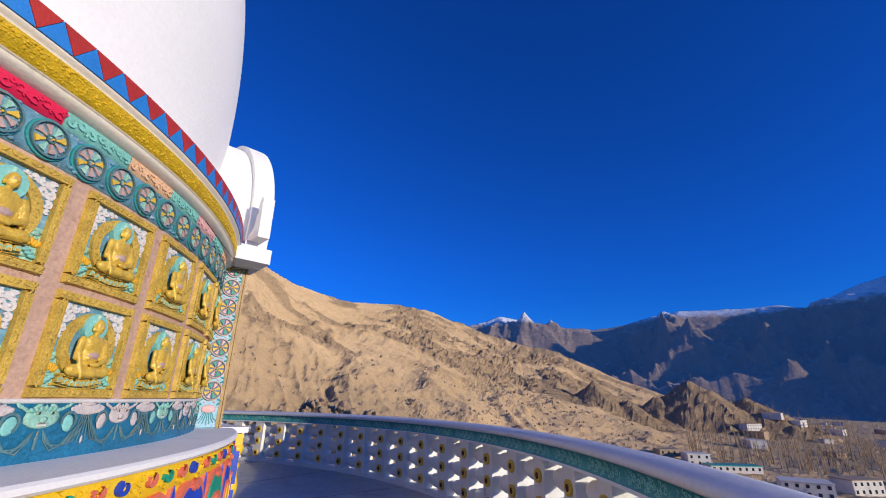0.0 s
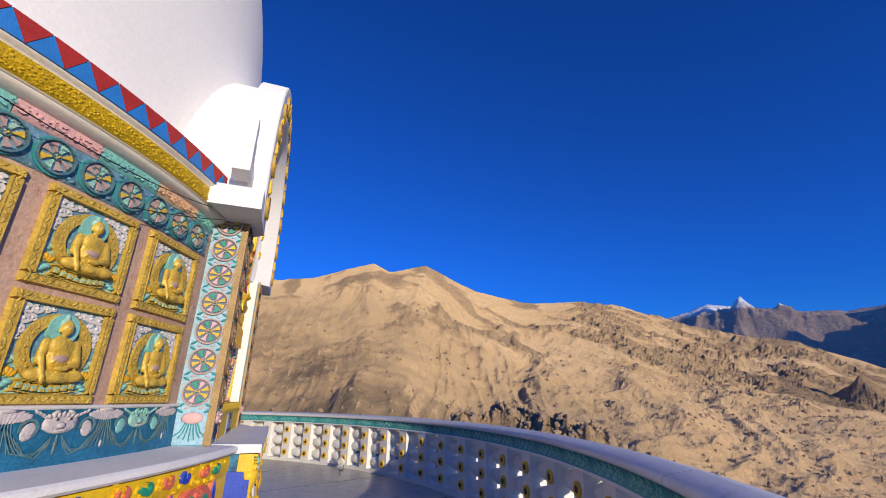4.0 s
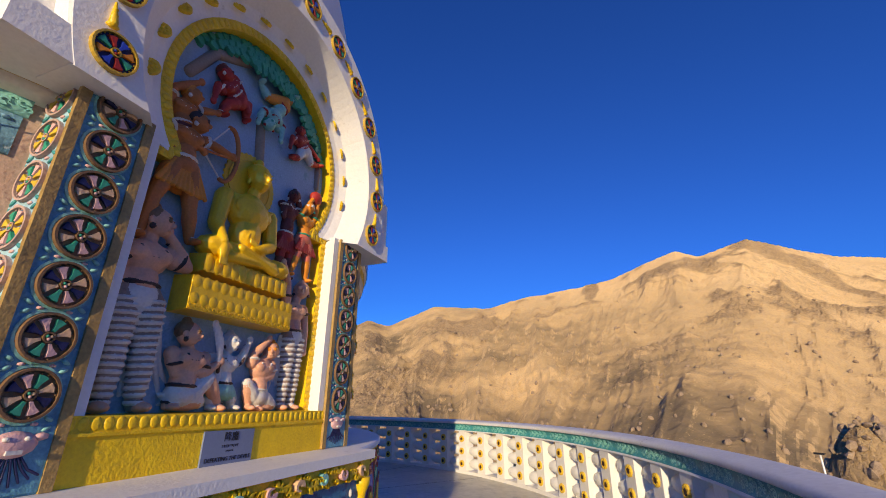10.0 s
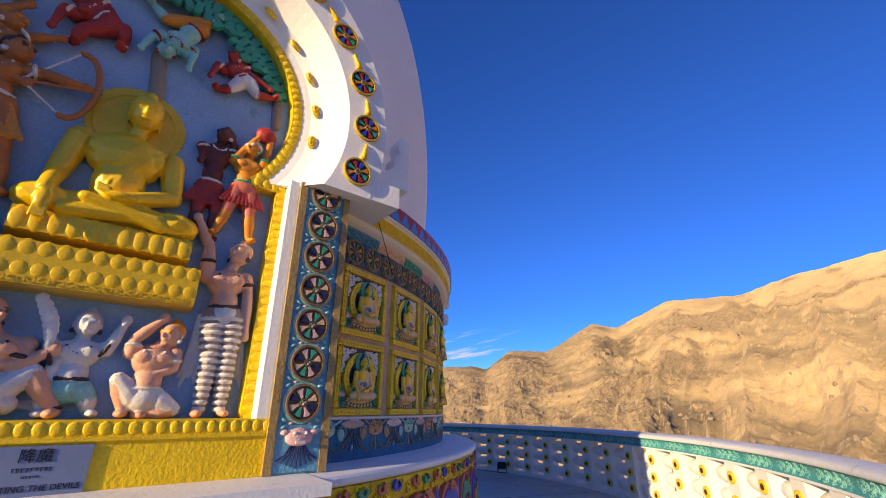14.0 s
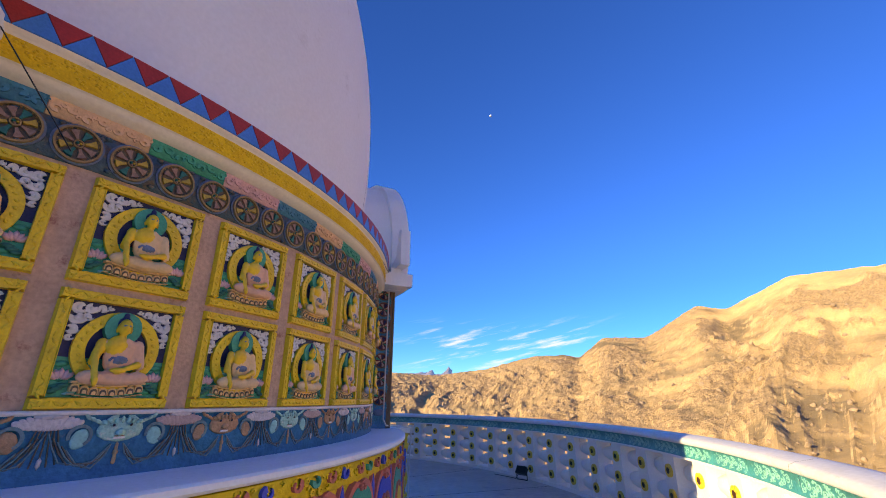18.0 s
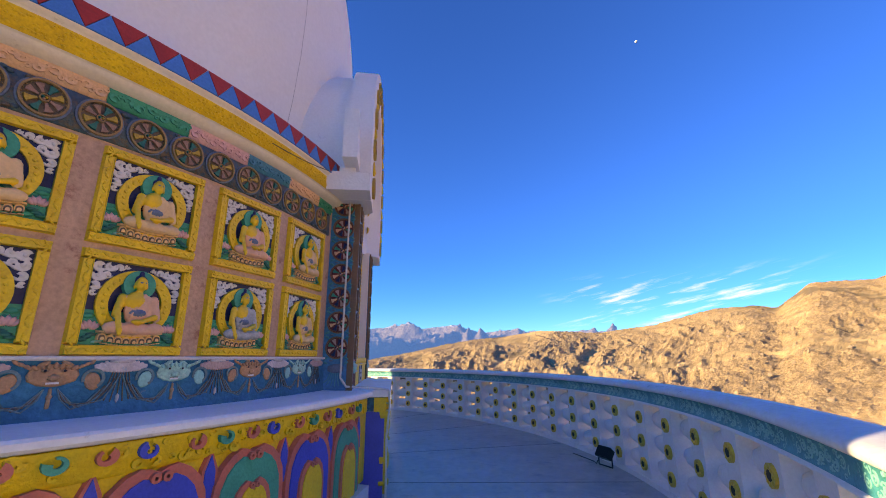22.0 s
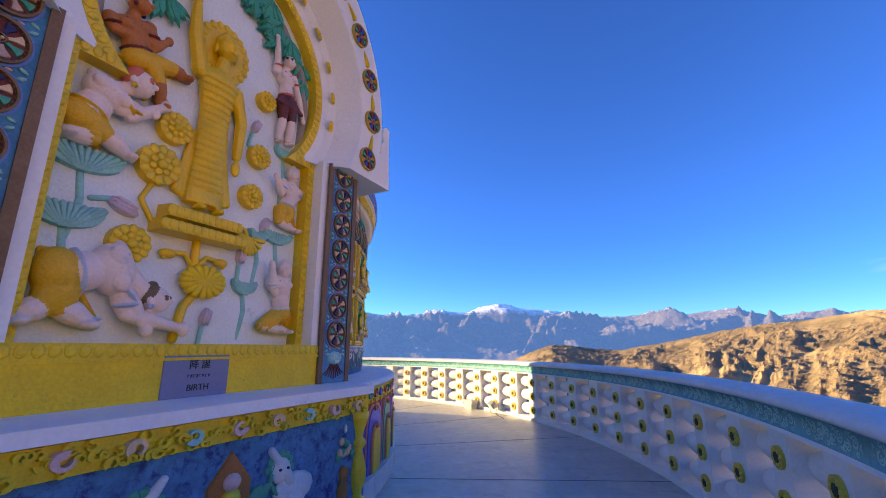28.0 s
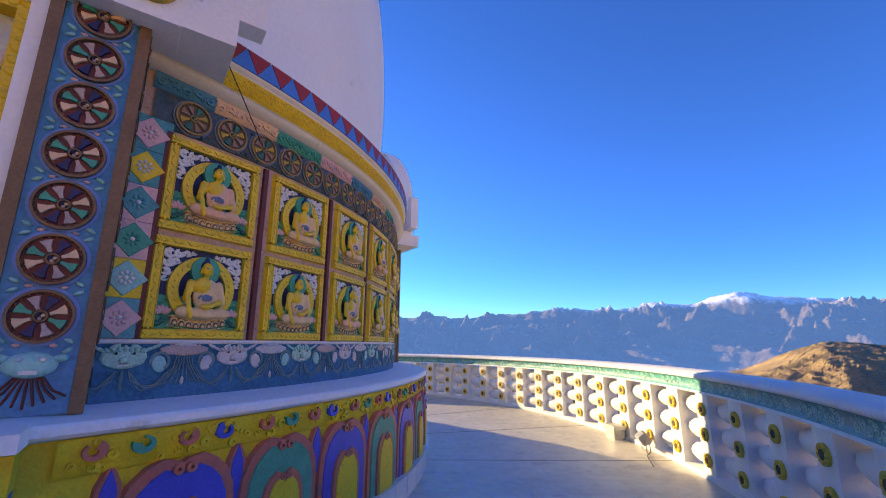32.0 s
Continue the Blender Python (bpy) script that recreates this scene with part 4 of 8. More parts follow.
def buddha_panel(style):
    rich = style != "pale"
    if rich:
        label = "gold-framed relief of a seated figure in a %s robe" % {"rich": "cream", "pink": "peach-pink", "grey": "washed-out grey"}[style]
    else:
        label = "gold-framed relief panel of a gilded seated figure on pale teal"
    p = thing("framed_relief", place(0, RW), label, "wall relief", "framed wall reliefs")
    bm = bmesh.new()
    w, h, t = PW / 2, PH, 0.062
    for x0, x1, z0, z1 in ((-w, w, 0, t), (-w, w, h - t, h), (-w, -w + t, t, h - t), (w - t, w, t, h - t)):
        box(bm, x0, x1, -0.034, 0.01, z0, z1, 0, 0.008)
    rng = random.Random(5)
    for i in range(14):
        k, e = (i + 0.5) / 14, (-1) ** i
        for x, z, turn in ((-w + PW * k, t / 2, 0.0), (-w + PW * k, h - t / 2, 0.0), (-w + t / 2, h * k, math.pi / 2), (w - t / 2, h * k, math.pi / 2)):
            ell(bm, (x, -0.034, z), (0.026, 0.005, 0.0065), 0, 1, Matrix.Rotation(turn + 0.55 * e, 3, "Y"))
            ell(bm, (x, -0.034, z), (0.010, 0.005, 0.010), 0, 1)
    for x0, x1, z0, z1 in ((-w + t, w - t, t - 0.010, t), (-w + t, w - t, h - t, h - t + 0.010), (-w + t - 0.010, -w + t, t, h - t), (w - t, w - t + 0.010, t, h - t)):
        box(bm, x0, x1, -0.040, 0.01, z0, z1, 0, 0.003)
    gold = GOLD if rich else FGOLD
    part("frame", bm, gold, p)
    bm = bmesh.new()
    box(bm, -w + t, w - t, -0.006, 0.01, h * 0.42, h - t, 0)
    box(bm, -w + t, w - t, -0.0065, 0.01, t, h * 0.42, 1)
    for i in range(16):
        x, z = rng.uniform(-w + 0.09, w - 0.09), rng.uniform(t + 0.01, h * 0.4)
        ell(bm, (x, -0.008, z), (0.04, 0.008, 0.018), 1, 1)
    for i in range(9):
        x, z = rng.uniform(-w + 0.09, w - 0.09), rng.uniform(t + 0.01, h * 0.36)
        ell(bm, (x, -0.010, z), (0.035, 0.006, 0.012), 2, 1, Matrix.Rotation(rng.uniform(-0.6, 0.6), 3, "Y"))
    part("backing", bm, [NAVY, GREEN, LTEAL] if rich else [MIDB, SAGE, MUSTARD], p)
    for e in (-1, 1):
        bm = bmesh.new()
        for i, (dx, dz, r) in enumerate(((0.035, 0.04, 0.032), (0.09, 0.035, 0.028), (0.035, 0.095, 0.033), (0.03, 0.155, 0.027), (0.14, 0.03, 0.022), (0.08, 0.085, 0.022), (0.025, 0.20, 0.018), (0.18, 0.022, 0.014))):
            x, z = e * (w - t - dx), h - t - dz
            ring(bm, x, z, r * 0.30, r, -0.018, 0, 10, 0, 30 + 60 * i, 330 + 60 * i)
            ell(bm, (x - e * r * 0.9, -0.010, z - r * 0.5), (r * 0.95, 0.010, r * 0.34), 0, 1, Matrix.Rotation(e * 0.5, 3, "Y"))
            ell(bm, (x, -0.014, z), (r * 0.5, 0.012, r * 0.5), 0, 1)
        part("cloud_relief", bm, CLOTH, p, "white cloud scrolls")
    bm = bmesh.new()
    ring(bm, 0, 0.315, 0.150, 0.212, -0.030, 0, 32, 0)
    for i in range(28):
        a = 2 * math.pi * i / 28
        ell(bm, (0.178 * math.cos(a), -0.03, 0.315 + 0.178 * math.sin(a)), (0.014, 0.004, 0.008), 0, 1, Matrix.Rotation(0.8 - a, 3, "Y"))
    part("mandorla", bm, gold, p)
    bm = bmesh.new()
    ring(bm, 0, 0.435, 0.0, 0.092, -0.042, 0, 22, 0)
    part("halo", bm, GREEN if rich else LTEAL, p)
    bm = bmesh.new()
    for i in range(8):
        x = -0.150 + 0.30 * i / 7
        z0 = 0.070 + 0.020 * (x / 0.15) ** 2
        for sc, y, mi in ((1.0, -0.034, 0), (0.74, -0.039, 1), (0.46, -0.043, 0)):
            pts = [(x - 0.021 * sc, z0), (x + 0.021 * sc, z0)] + [(x + 0.021 * sc * math.cos(a), z0 + 0.022 * sc + 0.020 * sc * math.sin(a)) for a in [math.pi * k / 6 for k in range(7)]]
            extr(bm, pts, y, -0.004, mi, 0.97)
    for i in range(12):
        x = -0.175 + 0.35 * (i + 0.5) / 12
        z0 = 0.113 + 0.022 * (x / 0.175) ** 2
        box(bm, x - 0.0155, x + 0.0155, -0.048, 0, z0, z0 + 0.014, 0, 0.002)
        box(bm, x - 0.0140, x + 0.0140, -0.040, 0, z0 - 0.058, z0 - 0.050, 0, 0.002)
    part("lotus_seat", bm, [CREAMR if rich else FGOLD, UMBER if rich else SAGE], p)
    for e in (-1, 1):
        bm = bmesh.new()
        for k in range(5):
            ell(bm, (e * 0.217 + 0.017 * (k - 2), -0.012, 0.178 - 0.006 * abs(k - 2)), (0.016, 0.012, 0.030), 0, 1, Matrix.Rotation(0.40 * (k - 2), 3, "Y"))
        for k in range(3):
            ell(bm, (e * (0.20 + 0.02 * k), -0.018, 0.12 - 0.015 * k), (0.03, 0.012, 0.014), 1, 1)
        part("flower_relief", bm, [PINK if rich else OCHRE, DGREEN if rich else LTEAL], p)
    bm = bmesh.new()
    buddha_seated(bm, 0.42, -0.035, 0.122, (0, 1, 1, 2))
    bm.transform(Matrix.Translation((0, -0.014, 0)) @ Matrix.Scale(0.6, 4, (0, 1, 0)) @ Matrix.Scale(0.9, 4, (1, 0, 0)))
    bm = sculpt(bm, 0.006, 1)
    robe = {"rich": CREAMR, "pink": PINKR, "grey": GREYR, "pale": FGOLDM}[style]
    part("statue", bm, [GOLDM if rich else FGOLDM, robe, NAVY if rich else SAGE, SLATE if rich else GREYPINK], p)
    return p


src = {k: buddha_panel(k) for k in ("rich", "pink", "grey", "pale")}
used = set()
for q in QUADS:
    for k in range(7):
        for row, z0 in enumerate((1.432, 2.092)):
            style = "pale" if q == 0 else "pink" if (k * 2 + row + int(q) // 90) % 3 == 0 else "rich"
            if q == 90 and k == 5 and row == 0:
                style = "grey"
            m = place(q + (k - 3) * 8.03, RW - 0.006, z0)
            if style in used:
                copy_thing(src[style], m)
            else:
                src[style].matrix_world = m
                used.add(style)


def quad_frieze(q):
    """Carved bands of one quarter of the drum."""
    rng = random.Random(int(q) + 3)
    # wheel band
    th = thing("wheel_frieze", place(q, RW, 2.75), "teal band of carved and painted wheels above the panels", "frieze", "wheel friezes")
    inv = th.matrix_world.inverted()
    bm = bmesh.new()
    revolve(bm, [(RW - 0.02, 2.742), (RW + 0.012, 2.745), (RW + 0.012, 2.985), (RW - 0.02, 2.99)], q - 28.6, q + 28.6, step=1)
    for i in range(90):
        u, z = rng.uniform(-28, 28), rng.choice((2.765, 2.965)) + rng.uniform(-0.012, 0.012)
        ell(bm, place(q + u, RW + 0.014, z).translation, (0.022, 0.022, 0.014), 0, 1)
    bm.transform(inv)
    part("band", bm, mat("weathered_dark_blue_band", (0.05, 0.11, 0.15), 0.55, var=0.35, scale=9, fine=50, bump=0.4, dirt=(0.16, 0.12, 0.08), dirt_amt=0.45) if q != 0 else MIDB, th)
    w0 = None
    for i in range(20):
        m = inv @ place(q - 26.2 + 2.757 * i, RW + 0.012, 2.866)
        if w0 is None:
            w0 = part("wheel", halo_wheel(0.113), WHEEL_MATS_TEAL + [TEAL] if q == 0 else [UMBER, MUSTARD, DGREEN, DULLPINK, DULLPINK, OLDRIM, SLATE], th)
            w0.matrix_basis = m
        else:
            share("wheel", w0, th, m)
    # coloured scroll tiles
    th = thing("tile_frieze", place(q, RW, 2.99), "band of peach, green, pink and teal carved scroll tiles", "frieze", "tile friezes")
    inv = th.matrix_world.inverted()
    cols = (PEACH, GREEN if q else LTEAL, PINK, TILEB if q else LTEAL)
    names = ("peach", "green", "pink", "teal")
    for i in range(-6, 6):
        a0 = q - (3.4 if q == 180 else 1.1) + 5.35 * i
        a1 = a0 + 5.3
        a0, a1 = max(a0, q - 28.8), min(a1, q + 28.8)
        if a1 - a0 < 0.5:
            continue
        bm = bmesh.new()
        revolve(bm, [(RW, 2.99), (RW + 0.014, 2.992), (RW + 0.022, 3.10)], a0, a1, step=0.9)
        b2 = bmesh.new()
        n = int((a1 - a0) / 0.75)
        for k in range(n):
            az = a0 + (a1 - a0) * (k + 0.5) / n
            b3 = bmesh.new()
            curl(b3, 0, 0.045 + 0.02 * (k % 2), 0.034, 0, -0.012, 0.003, rng.uniform(0, 360), 1 if k % 2 else -1)
            curl(b3, 0.03, 0.075 - 0.04 * (k % 2), 0.018, 0, -0.010, 0.003, rng.uniform(0, 360), 1)
            b3.transform(place(az, RW + 0.017, 2.995))
            t = bpy.data.meshes.new("t")
            b3.to_mesh(t)
            b3.free()
            bm.from_mesh(t)
            bpy.data.meshes.remove(t)
        b2.free()
        bm.transform(inv)
        j = (i - (-4)) % 4
        part("tile", bm, CRIMSON if q == 0 and a0 < -8 < a1 else cols[i % 4], th)
    # red and blue triangles under the dome
    th = thing("triangle_band", place(q, RW, 3.33), "cornice band of red and blue painted triangles", "frieze", "triangle bands")
    inv = th.matrix_world.inverted()
    bm = bmesh.new()
    hw = (RW + 0.155) * radians(2.08) / 2
    extr(bm, [(-hw, 0.165), (0, 0.005), (hw, 0.165)], -0.012, 0.004, 0, 0.97)
    r0 = part("triangle", bm, RED, th)
    bm = bmesh.new()
    extr(bm, [(-hw, 0.005), (hw, 0.005), (0, 0.165)], -0.010, 0.004, 0, 0.97)
    b0 = part("triangle", bm, AZURE, th)
    for i in range(27):
        az = q - 27.0 + 2.08 * i
        for src_ob, off in ((r0, 0.0), (b0, 1.04)):
            m = inv @ place(az + off, RW + 0.155, 3.335)
            if i == 0:
                src_ob.matrix_basis = m
            else:
                share("triangle", src_ob, th, m)
    # gold carved strip
    th = thing("gold_strip", place(q, RW, 3.16), "gold strip of carved foliage under the cornice", "moulding", "gold strips")
    inv = th.matrix_world.inverted()
    bm = bmesh.new()
    for i in range(760):
        c = place(q - 28.5 + 57.0 * (i + rng.random()) / 760, RW + 0.117, rng.choice((3.185, 3.21, 3.235, 3.26, 3.28)) + rng.uniform(-0.008, 0.008)).translation
        ell(bm, c, (rng.uniform(0.010, 0.017), rng.uniform(0.010, 0.017), rng.uniform(0.006, 0.012)), 0, 1)
    bm.transform(inv)
    part("foliage", bm, GOLD if q else DGOLD, th)
    # blue frieze of masks and lotus flowers
    th = thing("mask_frieze", place(q, RW, 1.09), "blue frieze of carved masks, lotus flowers and garlands", "frieze", "mask friezes")
    inv = th.matrix_world.inverted()
    bm = bmesh.new()
    revolve(bm, [(RW, 1.085), (RW + 0.03, 1.09), (RW + 0.02, 1.405), (RW + 0.035, 1.41), (RW + 0.035, 1.428), (RW, 1.43)], q - 29.3, q + 29.3, step=1, mis=[0, 0, 1, 1, 1])
    bm.transform(inv)
    part("band", bm, [FRIEZE, CLOTH], th)
    kinds = {}
    for i in range(18):
        az = q - 28.0 + 3.26 * i
        kind = ("mask", "lotus")[i % 2] + str(i % 4)
        m = inv @ place(az, RW + 0.028, 1.09)
        if kind in kinds:
            share("mask" if i % 2 == 0 else "lotus", kinds[kind], th, m)
            continue
        bm = bmesh.new()
        if i % 2 == 0:
            ell(bm, (0, -0.002, 0.238), (0.118, 0.015, 0.062), 0)
            for k in range(7):
                ell(bm, (0.028 * (k - 3), -0.018, 0.290 - 0.004 * abs(k - 3)), (0.012, 0.010, 0.020), 0 if k % 2 else 1, 1, Matrix.Rotation(0.3 * (k - 3), 3, "Y"))
            ell(bm, (0, -0.024, 0.225), (0.03, 0.014, 0.02), 0, 1)
            for e in (-1, 1):
                ell(bm, (e * 0.042, -0.026, 0.262), (0.017, 0.008, 0.009), 0, 1)
                ell(bm, (e * 0.042, -0.040, 0.262), (0.008, 0.006, 0.008), 4, 1)
                for k in range(4):
                    ell(bm, (e * (0.095 + 0.022 * k), -0.006, 0.275 + 0.010 * k), (0.024, 0.012, 0.011), 0, 1, Matrix.Rotation(-e * (0.15 + 0.2 * k), 3, "Y"))
                ell(bm, (e * 0.05, -0.016, 0.298), (0.035, 0.012, 0.014), 0, 1, Matrix.Rotation(e * 0.4, 3, "Y"))
                ring(bm, e * 0.180, 0.215, 0.040, 0.056, -0.012, 0, 16, 5, -60, 200)
                ell(bm, (e * 0.178, -0.003, 0.200), (0.040, 0.010, 0.052), 1, 2, Matrix.Rotation(e * -0.35, 3, "Y"))
                for k in range(5):
                    path_tube(bm, [(e * 0.03, -0.004, 0.165), (e * (0.045 + 0.018 * k), -0.006, 0.115 - 0.012 * k), (e * (0.10 + 0.035 * k), -0.006, 0.055 + 0.010 * k), (e * (0.16 + 0.03 * k), -0.006, 0.075 + 0.022 * k), (e * (0.22 + 0.022 * k), -0.004, 0.15 + 0.02 * k)], 0.0046, 5 if k % 2 == 0 else 6, 5)
            box(bm, -0.028, 0.028, -0.022, -0.008, 0.192, 0.202, 2)
            box(bm, -0.024, 0.024, -0.021, -0.008, 0.204, 0.209, 3)
            cap(bm, (0, -0.004, 0.165), (0.0, -0.004, 0.075), 0.008, 0.011, 7, 8)
            ell(bm, (0, -0.005, 0.125), (0.016, 0.012, 0.018), 7, 1)
            bm.transform(Matrix.Scale(0.5, 4, (0, 1, 0)))
            kinds[kind] = part("mask", bm, [SAGE if i % 4 == 0 else CLAYP if q == 90 else PALEFADE, LTEAL if i % 4 == 0 else CLAYP if q == 90 else PALEFADE, CLOTH, DULLPINK, HAIR, DULLTEAL, UMBER if q == 90 else DULLTEAL, CLAYP if q == 90 else DULLTEAL], th)
        else:
            for k in range(-5, 6):
                ell(bm, (0.022 * k, -0.004, 0.290 - 0.0035 * abs(k)), (0.019, 0.010, 0.050 - 0.003 * abs(k)), 0, 2, Matrix.Rotation(0.22 * k, 3, "Y"))
            ell(bm, (0, -0.010, 0.31), (0.075, 0.012, 0.014), 2, 1)
            for k in range(-3, 4):
                path_tube(bm, [(0.014 * k, -0.004, 0.245), (0.020 * k, -0.005, 0.17), (0.032 * k, -0.004, 0.075 + 0.008 * abs(k))], 0.0042, 1, 5)
            ell(bm, (0, -0.010, 0.10), (0.012, 0.010, 0.028), 2, 1)
            bm.transform(Matrix.Scale(0.5, 4, (0, 1, 0)))
            kinds[kind] = part("lotus", bm, [PALEFADE if q == 0 else GREYPINK if i % 4 == 1 else PALEFADE, UMBER if q == 90 else DULLTEAL, PALEFADE], th)
        kinds[kind].matrix_basis = m


for q in QUADS:
    quad_frieze(q)


# ---- plinth: petals, scroll band, base tiles ----
def arch_outline(w, z0, z1, notch=0.03):
    h = z1 - z0
    half = [(w, z0), (w, z0 + 0.55 * h), (w * 0.95, z0 + 0.72 * h), (w * 0.80, z0 + 0.86 * h), (w * 0.58, z0 + 0.95 * h), (w * 0.34, z1), (w * 0.14, z1 - notch * 0.4), (0.0, z1 - notch)]
    return half + [(-x, z) for x, z in half[-2::-1]]


def petal_mesh(parent, mats):
    bm = bmesh.new()
    w = RP * radians(5.8) / 2 - 0.012
    extr(bm, arch_outline(w, 0.2, 0.855), -0.045, 0.0, 0, 0.985)
    extr(bm, arch_outline(w - 0.045, 0.2, 0.805), -0.055, -0.03, 1, 0.985)
    extr(bm, arch_outline(w * 0.55, 0.2, 0.66), -0.072, -0.05, 0, 0.98)
    extr(bm, arch_outline(w * 0.55 - 0.035, 0.2, 0.62), -0.08, -0.06, 2, 0.98)
    for e in (-1, 1):
        ring(bm, e * 0.03, 0.80, 0.010, 0.026, -0.072, -0.03, 10, 0)
        ring(bm, e * 0.022, 0.625, 0.008, 0.020, -0.088, -0.06, 9, 0)
    return part("petal", bm, mats, parent)


def quad_plinth(q):
    rng = random.Random(int(q) + 11)
    th = thing("petal_frieze", place(q, RP, 0.2), "plinth of large carved petals painted green, blue, yellow and coral", "frieze", "petal friezes")
    inv = th.matrix_world.inverted()
    first = {}
    lim = 31.4
    n = 10
    for i in range(n):
        az = q + (i - (n - 1) / 2) * 5.8
        kind = i % 2
        m = inv @ place(az, RP - 0.05, 0)
        if kind not in first:
            first[kind] = petal_mesh(th, [SALMON, GREEN if kind else BLUE, YELLOW])
            first[kind].matrix_basis = m
        else:
            share("petal", first[kind], th, m)
    for i in range(n + 1):
        az = q + (i - n / 2) * 5.8
        m = inv @ place(az, RP - 0.05, 0)
        if "tip" not in first:
            bm = bmesh.new()
            extr(bm, [(-0.07, 0.55), (0.07, 0.55), (0.055, 0.78), (0.0, 0.90), (-0.055, 0.78)], -0.028, 0, 0, 0.9)
            extr(bm, [(-0.045, 0.55), (0.045, 0.55), (0.035, 0.77), (0.0, 0.865), (-0.035, 0.77)], -0.034, -0.02, 1, 0.9)
            first["tip"] = part("petal_tip", bm, [SALMON, BLUE], th)
            first["tip"].matrix_basis = m
        else:
            share("petal_tip", first["tip"], th, m)
    # yellow vine band
    th = thing("vine_band", place(q, RP, 0.86), "yellow carved vine band with red, green and blue scrolls", "frieze", "vine bands")
    inv = th.matrix_world.inverted()
    bm = bmesh.new()
    revolve(bm, [(RP - 0.04, 0.84), (RP - 0.02, 0.86), (RP - 0.012, 1.0)], q - 31, q + 31, step=1)
    for i in range(170):
        b3 = bmesh.new()
        curl(b3, 0, 0, rng.uniform(0.02, 0.036), 0, -0.012, 0.004, rng.uniform(0, 360), rng.choice((-1, 1)))
        b3.transform(place(q + rng.uniform(-30.5, 30.5), RP - 0.014, rng.uniform(0.87, 0.985)))
        t = bpy.data.meshes.new("t")
        b3.to_mesh(t)
        b3.free()
        bm.from_mesh(t)
        bpy.data.meshes.remove(t)
    bm.transform(inv)
    part("vine_relief", bm, YELLOW, th)
    firsts = {}
    i = 0
    az = q - 29.8
    while az < q + 30:
        k = i % 4
        m = inv @ place(az, RP - 0.012, 0.945)
        if k not in firsts:
            bm = bmesh.new()
            curl(bm, 0, 0, 0.055, 0, -0.026, 0.004, (30, 200, 20, 150)[k], 1 if k % 2 else -1)
            firsts[k] = part("scroll", bm, (SALMON, GREEN, SALMON, BLUE)[k], th)
            firsts[k].matrix_basis = m
        else:
            share("scroll", firsts[k], th, m)
        az += 1.85 if k < 3 else 2.5
        i += 1
    # white base tiles
    th = thing("base_tiles", place(q, RP, 0), "row of white glazed tiles along the foot of the plinth", "tiles", "base tiles")
    inv = th.matrix_world.inverted()
    bm = bmesh.new()
    w = 6.02 * radians(2.9) / 2 - 0.003
    box(bm, -w, w, -0.008, 0.12, 0.002, 0.205, 0, 0.003)
    t0 = part("tile", bm, TILE, th)
    for i in range(21):
        m = inv @ place(q + (i - 10) * 2.9, 6.02, 0)
        if i == 0:
            t0.matrix_basis = m
        else:
            share("tile", t0, th, m)


for q in QUADS:
    quad_plinth(q)


# ---- niches: pilasters, horseshoe arch, borders, plinth front ----
D0, Z0 = 5.6, 1.09
ARCH_Z = 3.8


def to_niche(bm):
    """From (along, -distance from the axis, height) to the niche's own frame."""
    bm.transform(Matrix.Translation((0, D0, -Z0)))
    return bm


def arch_radius(th, base, grow):
    return base + grow * max(0.0, math.sin(th)) ** 2


def sweep_arch(bm, prof, z_cut, n=64, mi=None):
    """prof: (radius, growth at the crown, d, material); ends level at z_cut below the centre."""
    rows = []
    for base, grow, d, _ in prof:
        lo = math.asin(min(1.0, (ARCH_Z - z_cut) / base))
        row = []
        for i in range(n + 1):
            th = -lo + (math.pi + 2 * lo) * i / n
            r = arch_radius(th, base, grow)
            row.append(bm.verts.new((r * math.cos(th), -d, ARCH_Z + r * math.sin(th))))
        rows.append(row)
    for j in range(len(rows) - 1):
        for i in range(n):
            f = bm.faces.new((rows[j][i], rows[j + 1][i], rows[j + 1][i + 1], rows[j][i + 1]))
            f.material_index = prof[j][3]
            f.smooth = False
    for i in (0, n):
        vs = [r[i] for r in rows]
        f = bm.faces.new(vs if i else vs[::-1])
    return rows


def border_path(off):
    """Half outline of the gold border, from the foot up to the crown, moved outward by off."""
    r = 0.965 + off
    pts = [(0.93 + off, 1.40 - off)] if off else [(0.93, 1.40)]
    pts += [(0.93 + off, 3.10 + off), (0.80 + off * 0.9, 3.10 + off)]
    z = 3.10 + off
    th0 = math.atan2(z - ARCH_Z, math.sqrt(max(0.01, r * r - (z - ARCH_Z) ** 2)))
    pts[-1] = (r * math.cos(th0), z)
    for i in range(1, 19):
        th = th0 + (math.pi / 2 - th0) * i / 18
        pts.append((r * math.cos(th), ARCH_Z + r * math.sin(th)))
    return pts


def border_strip(bm, o0, o1, d0, d1, mi=0):
    a, b = border_path(o0), border_path(o1)
    for sgn in (1, -1):
        va = [[bm.verts.new((sgn * x, -d, z)) for x, z in path] for path, d in ((a, d1), (a, d0), (b, d0), (b, d1))]
        fs = []
        for i in range(len(a) - 1):
            for j in range(3):
                fs.append(bm.faces.new((va[j][i], va[j][i + 1], va[j + 1][i + 1], va[j + 1][i])))
        for f in fs:
            f.material_index = mi
        bmesh.ops.recalc_face_normals(bm, faces=fs)


def side_matrix(sgn, d, z):
    """A frame on a pilaster's flank, facing along the wall."""
    return Matrix.Translation((sgn * 1.472, D0 - d, z - Z0)) @ Matrix.Rotation(sgn * math.pi / 2, 4, "Z")


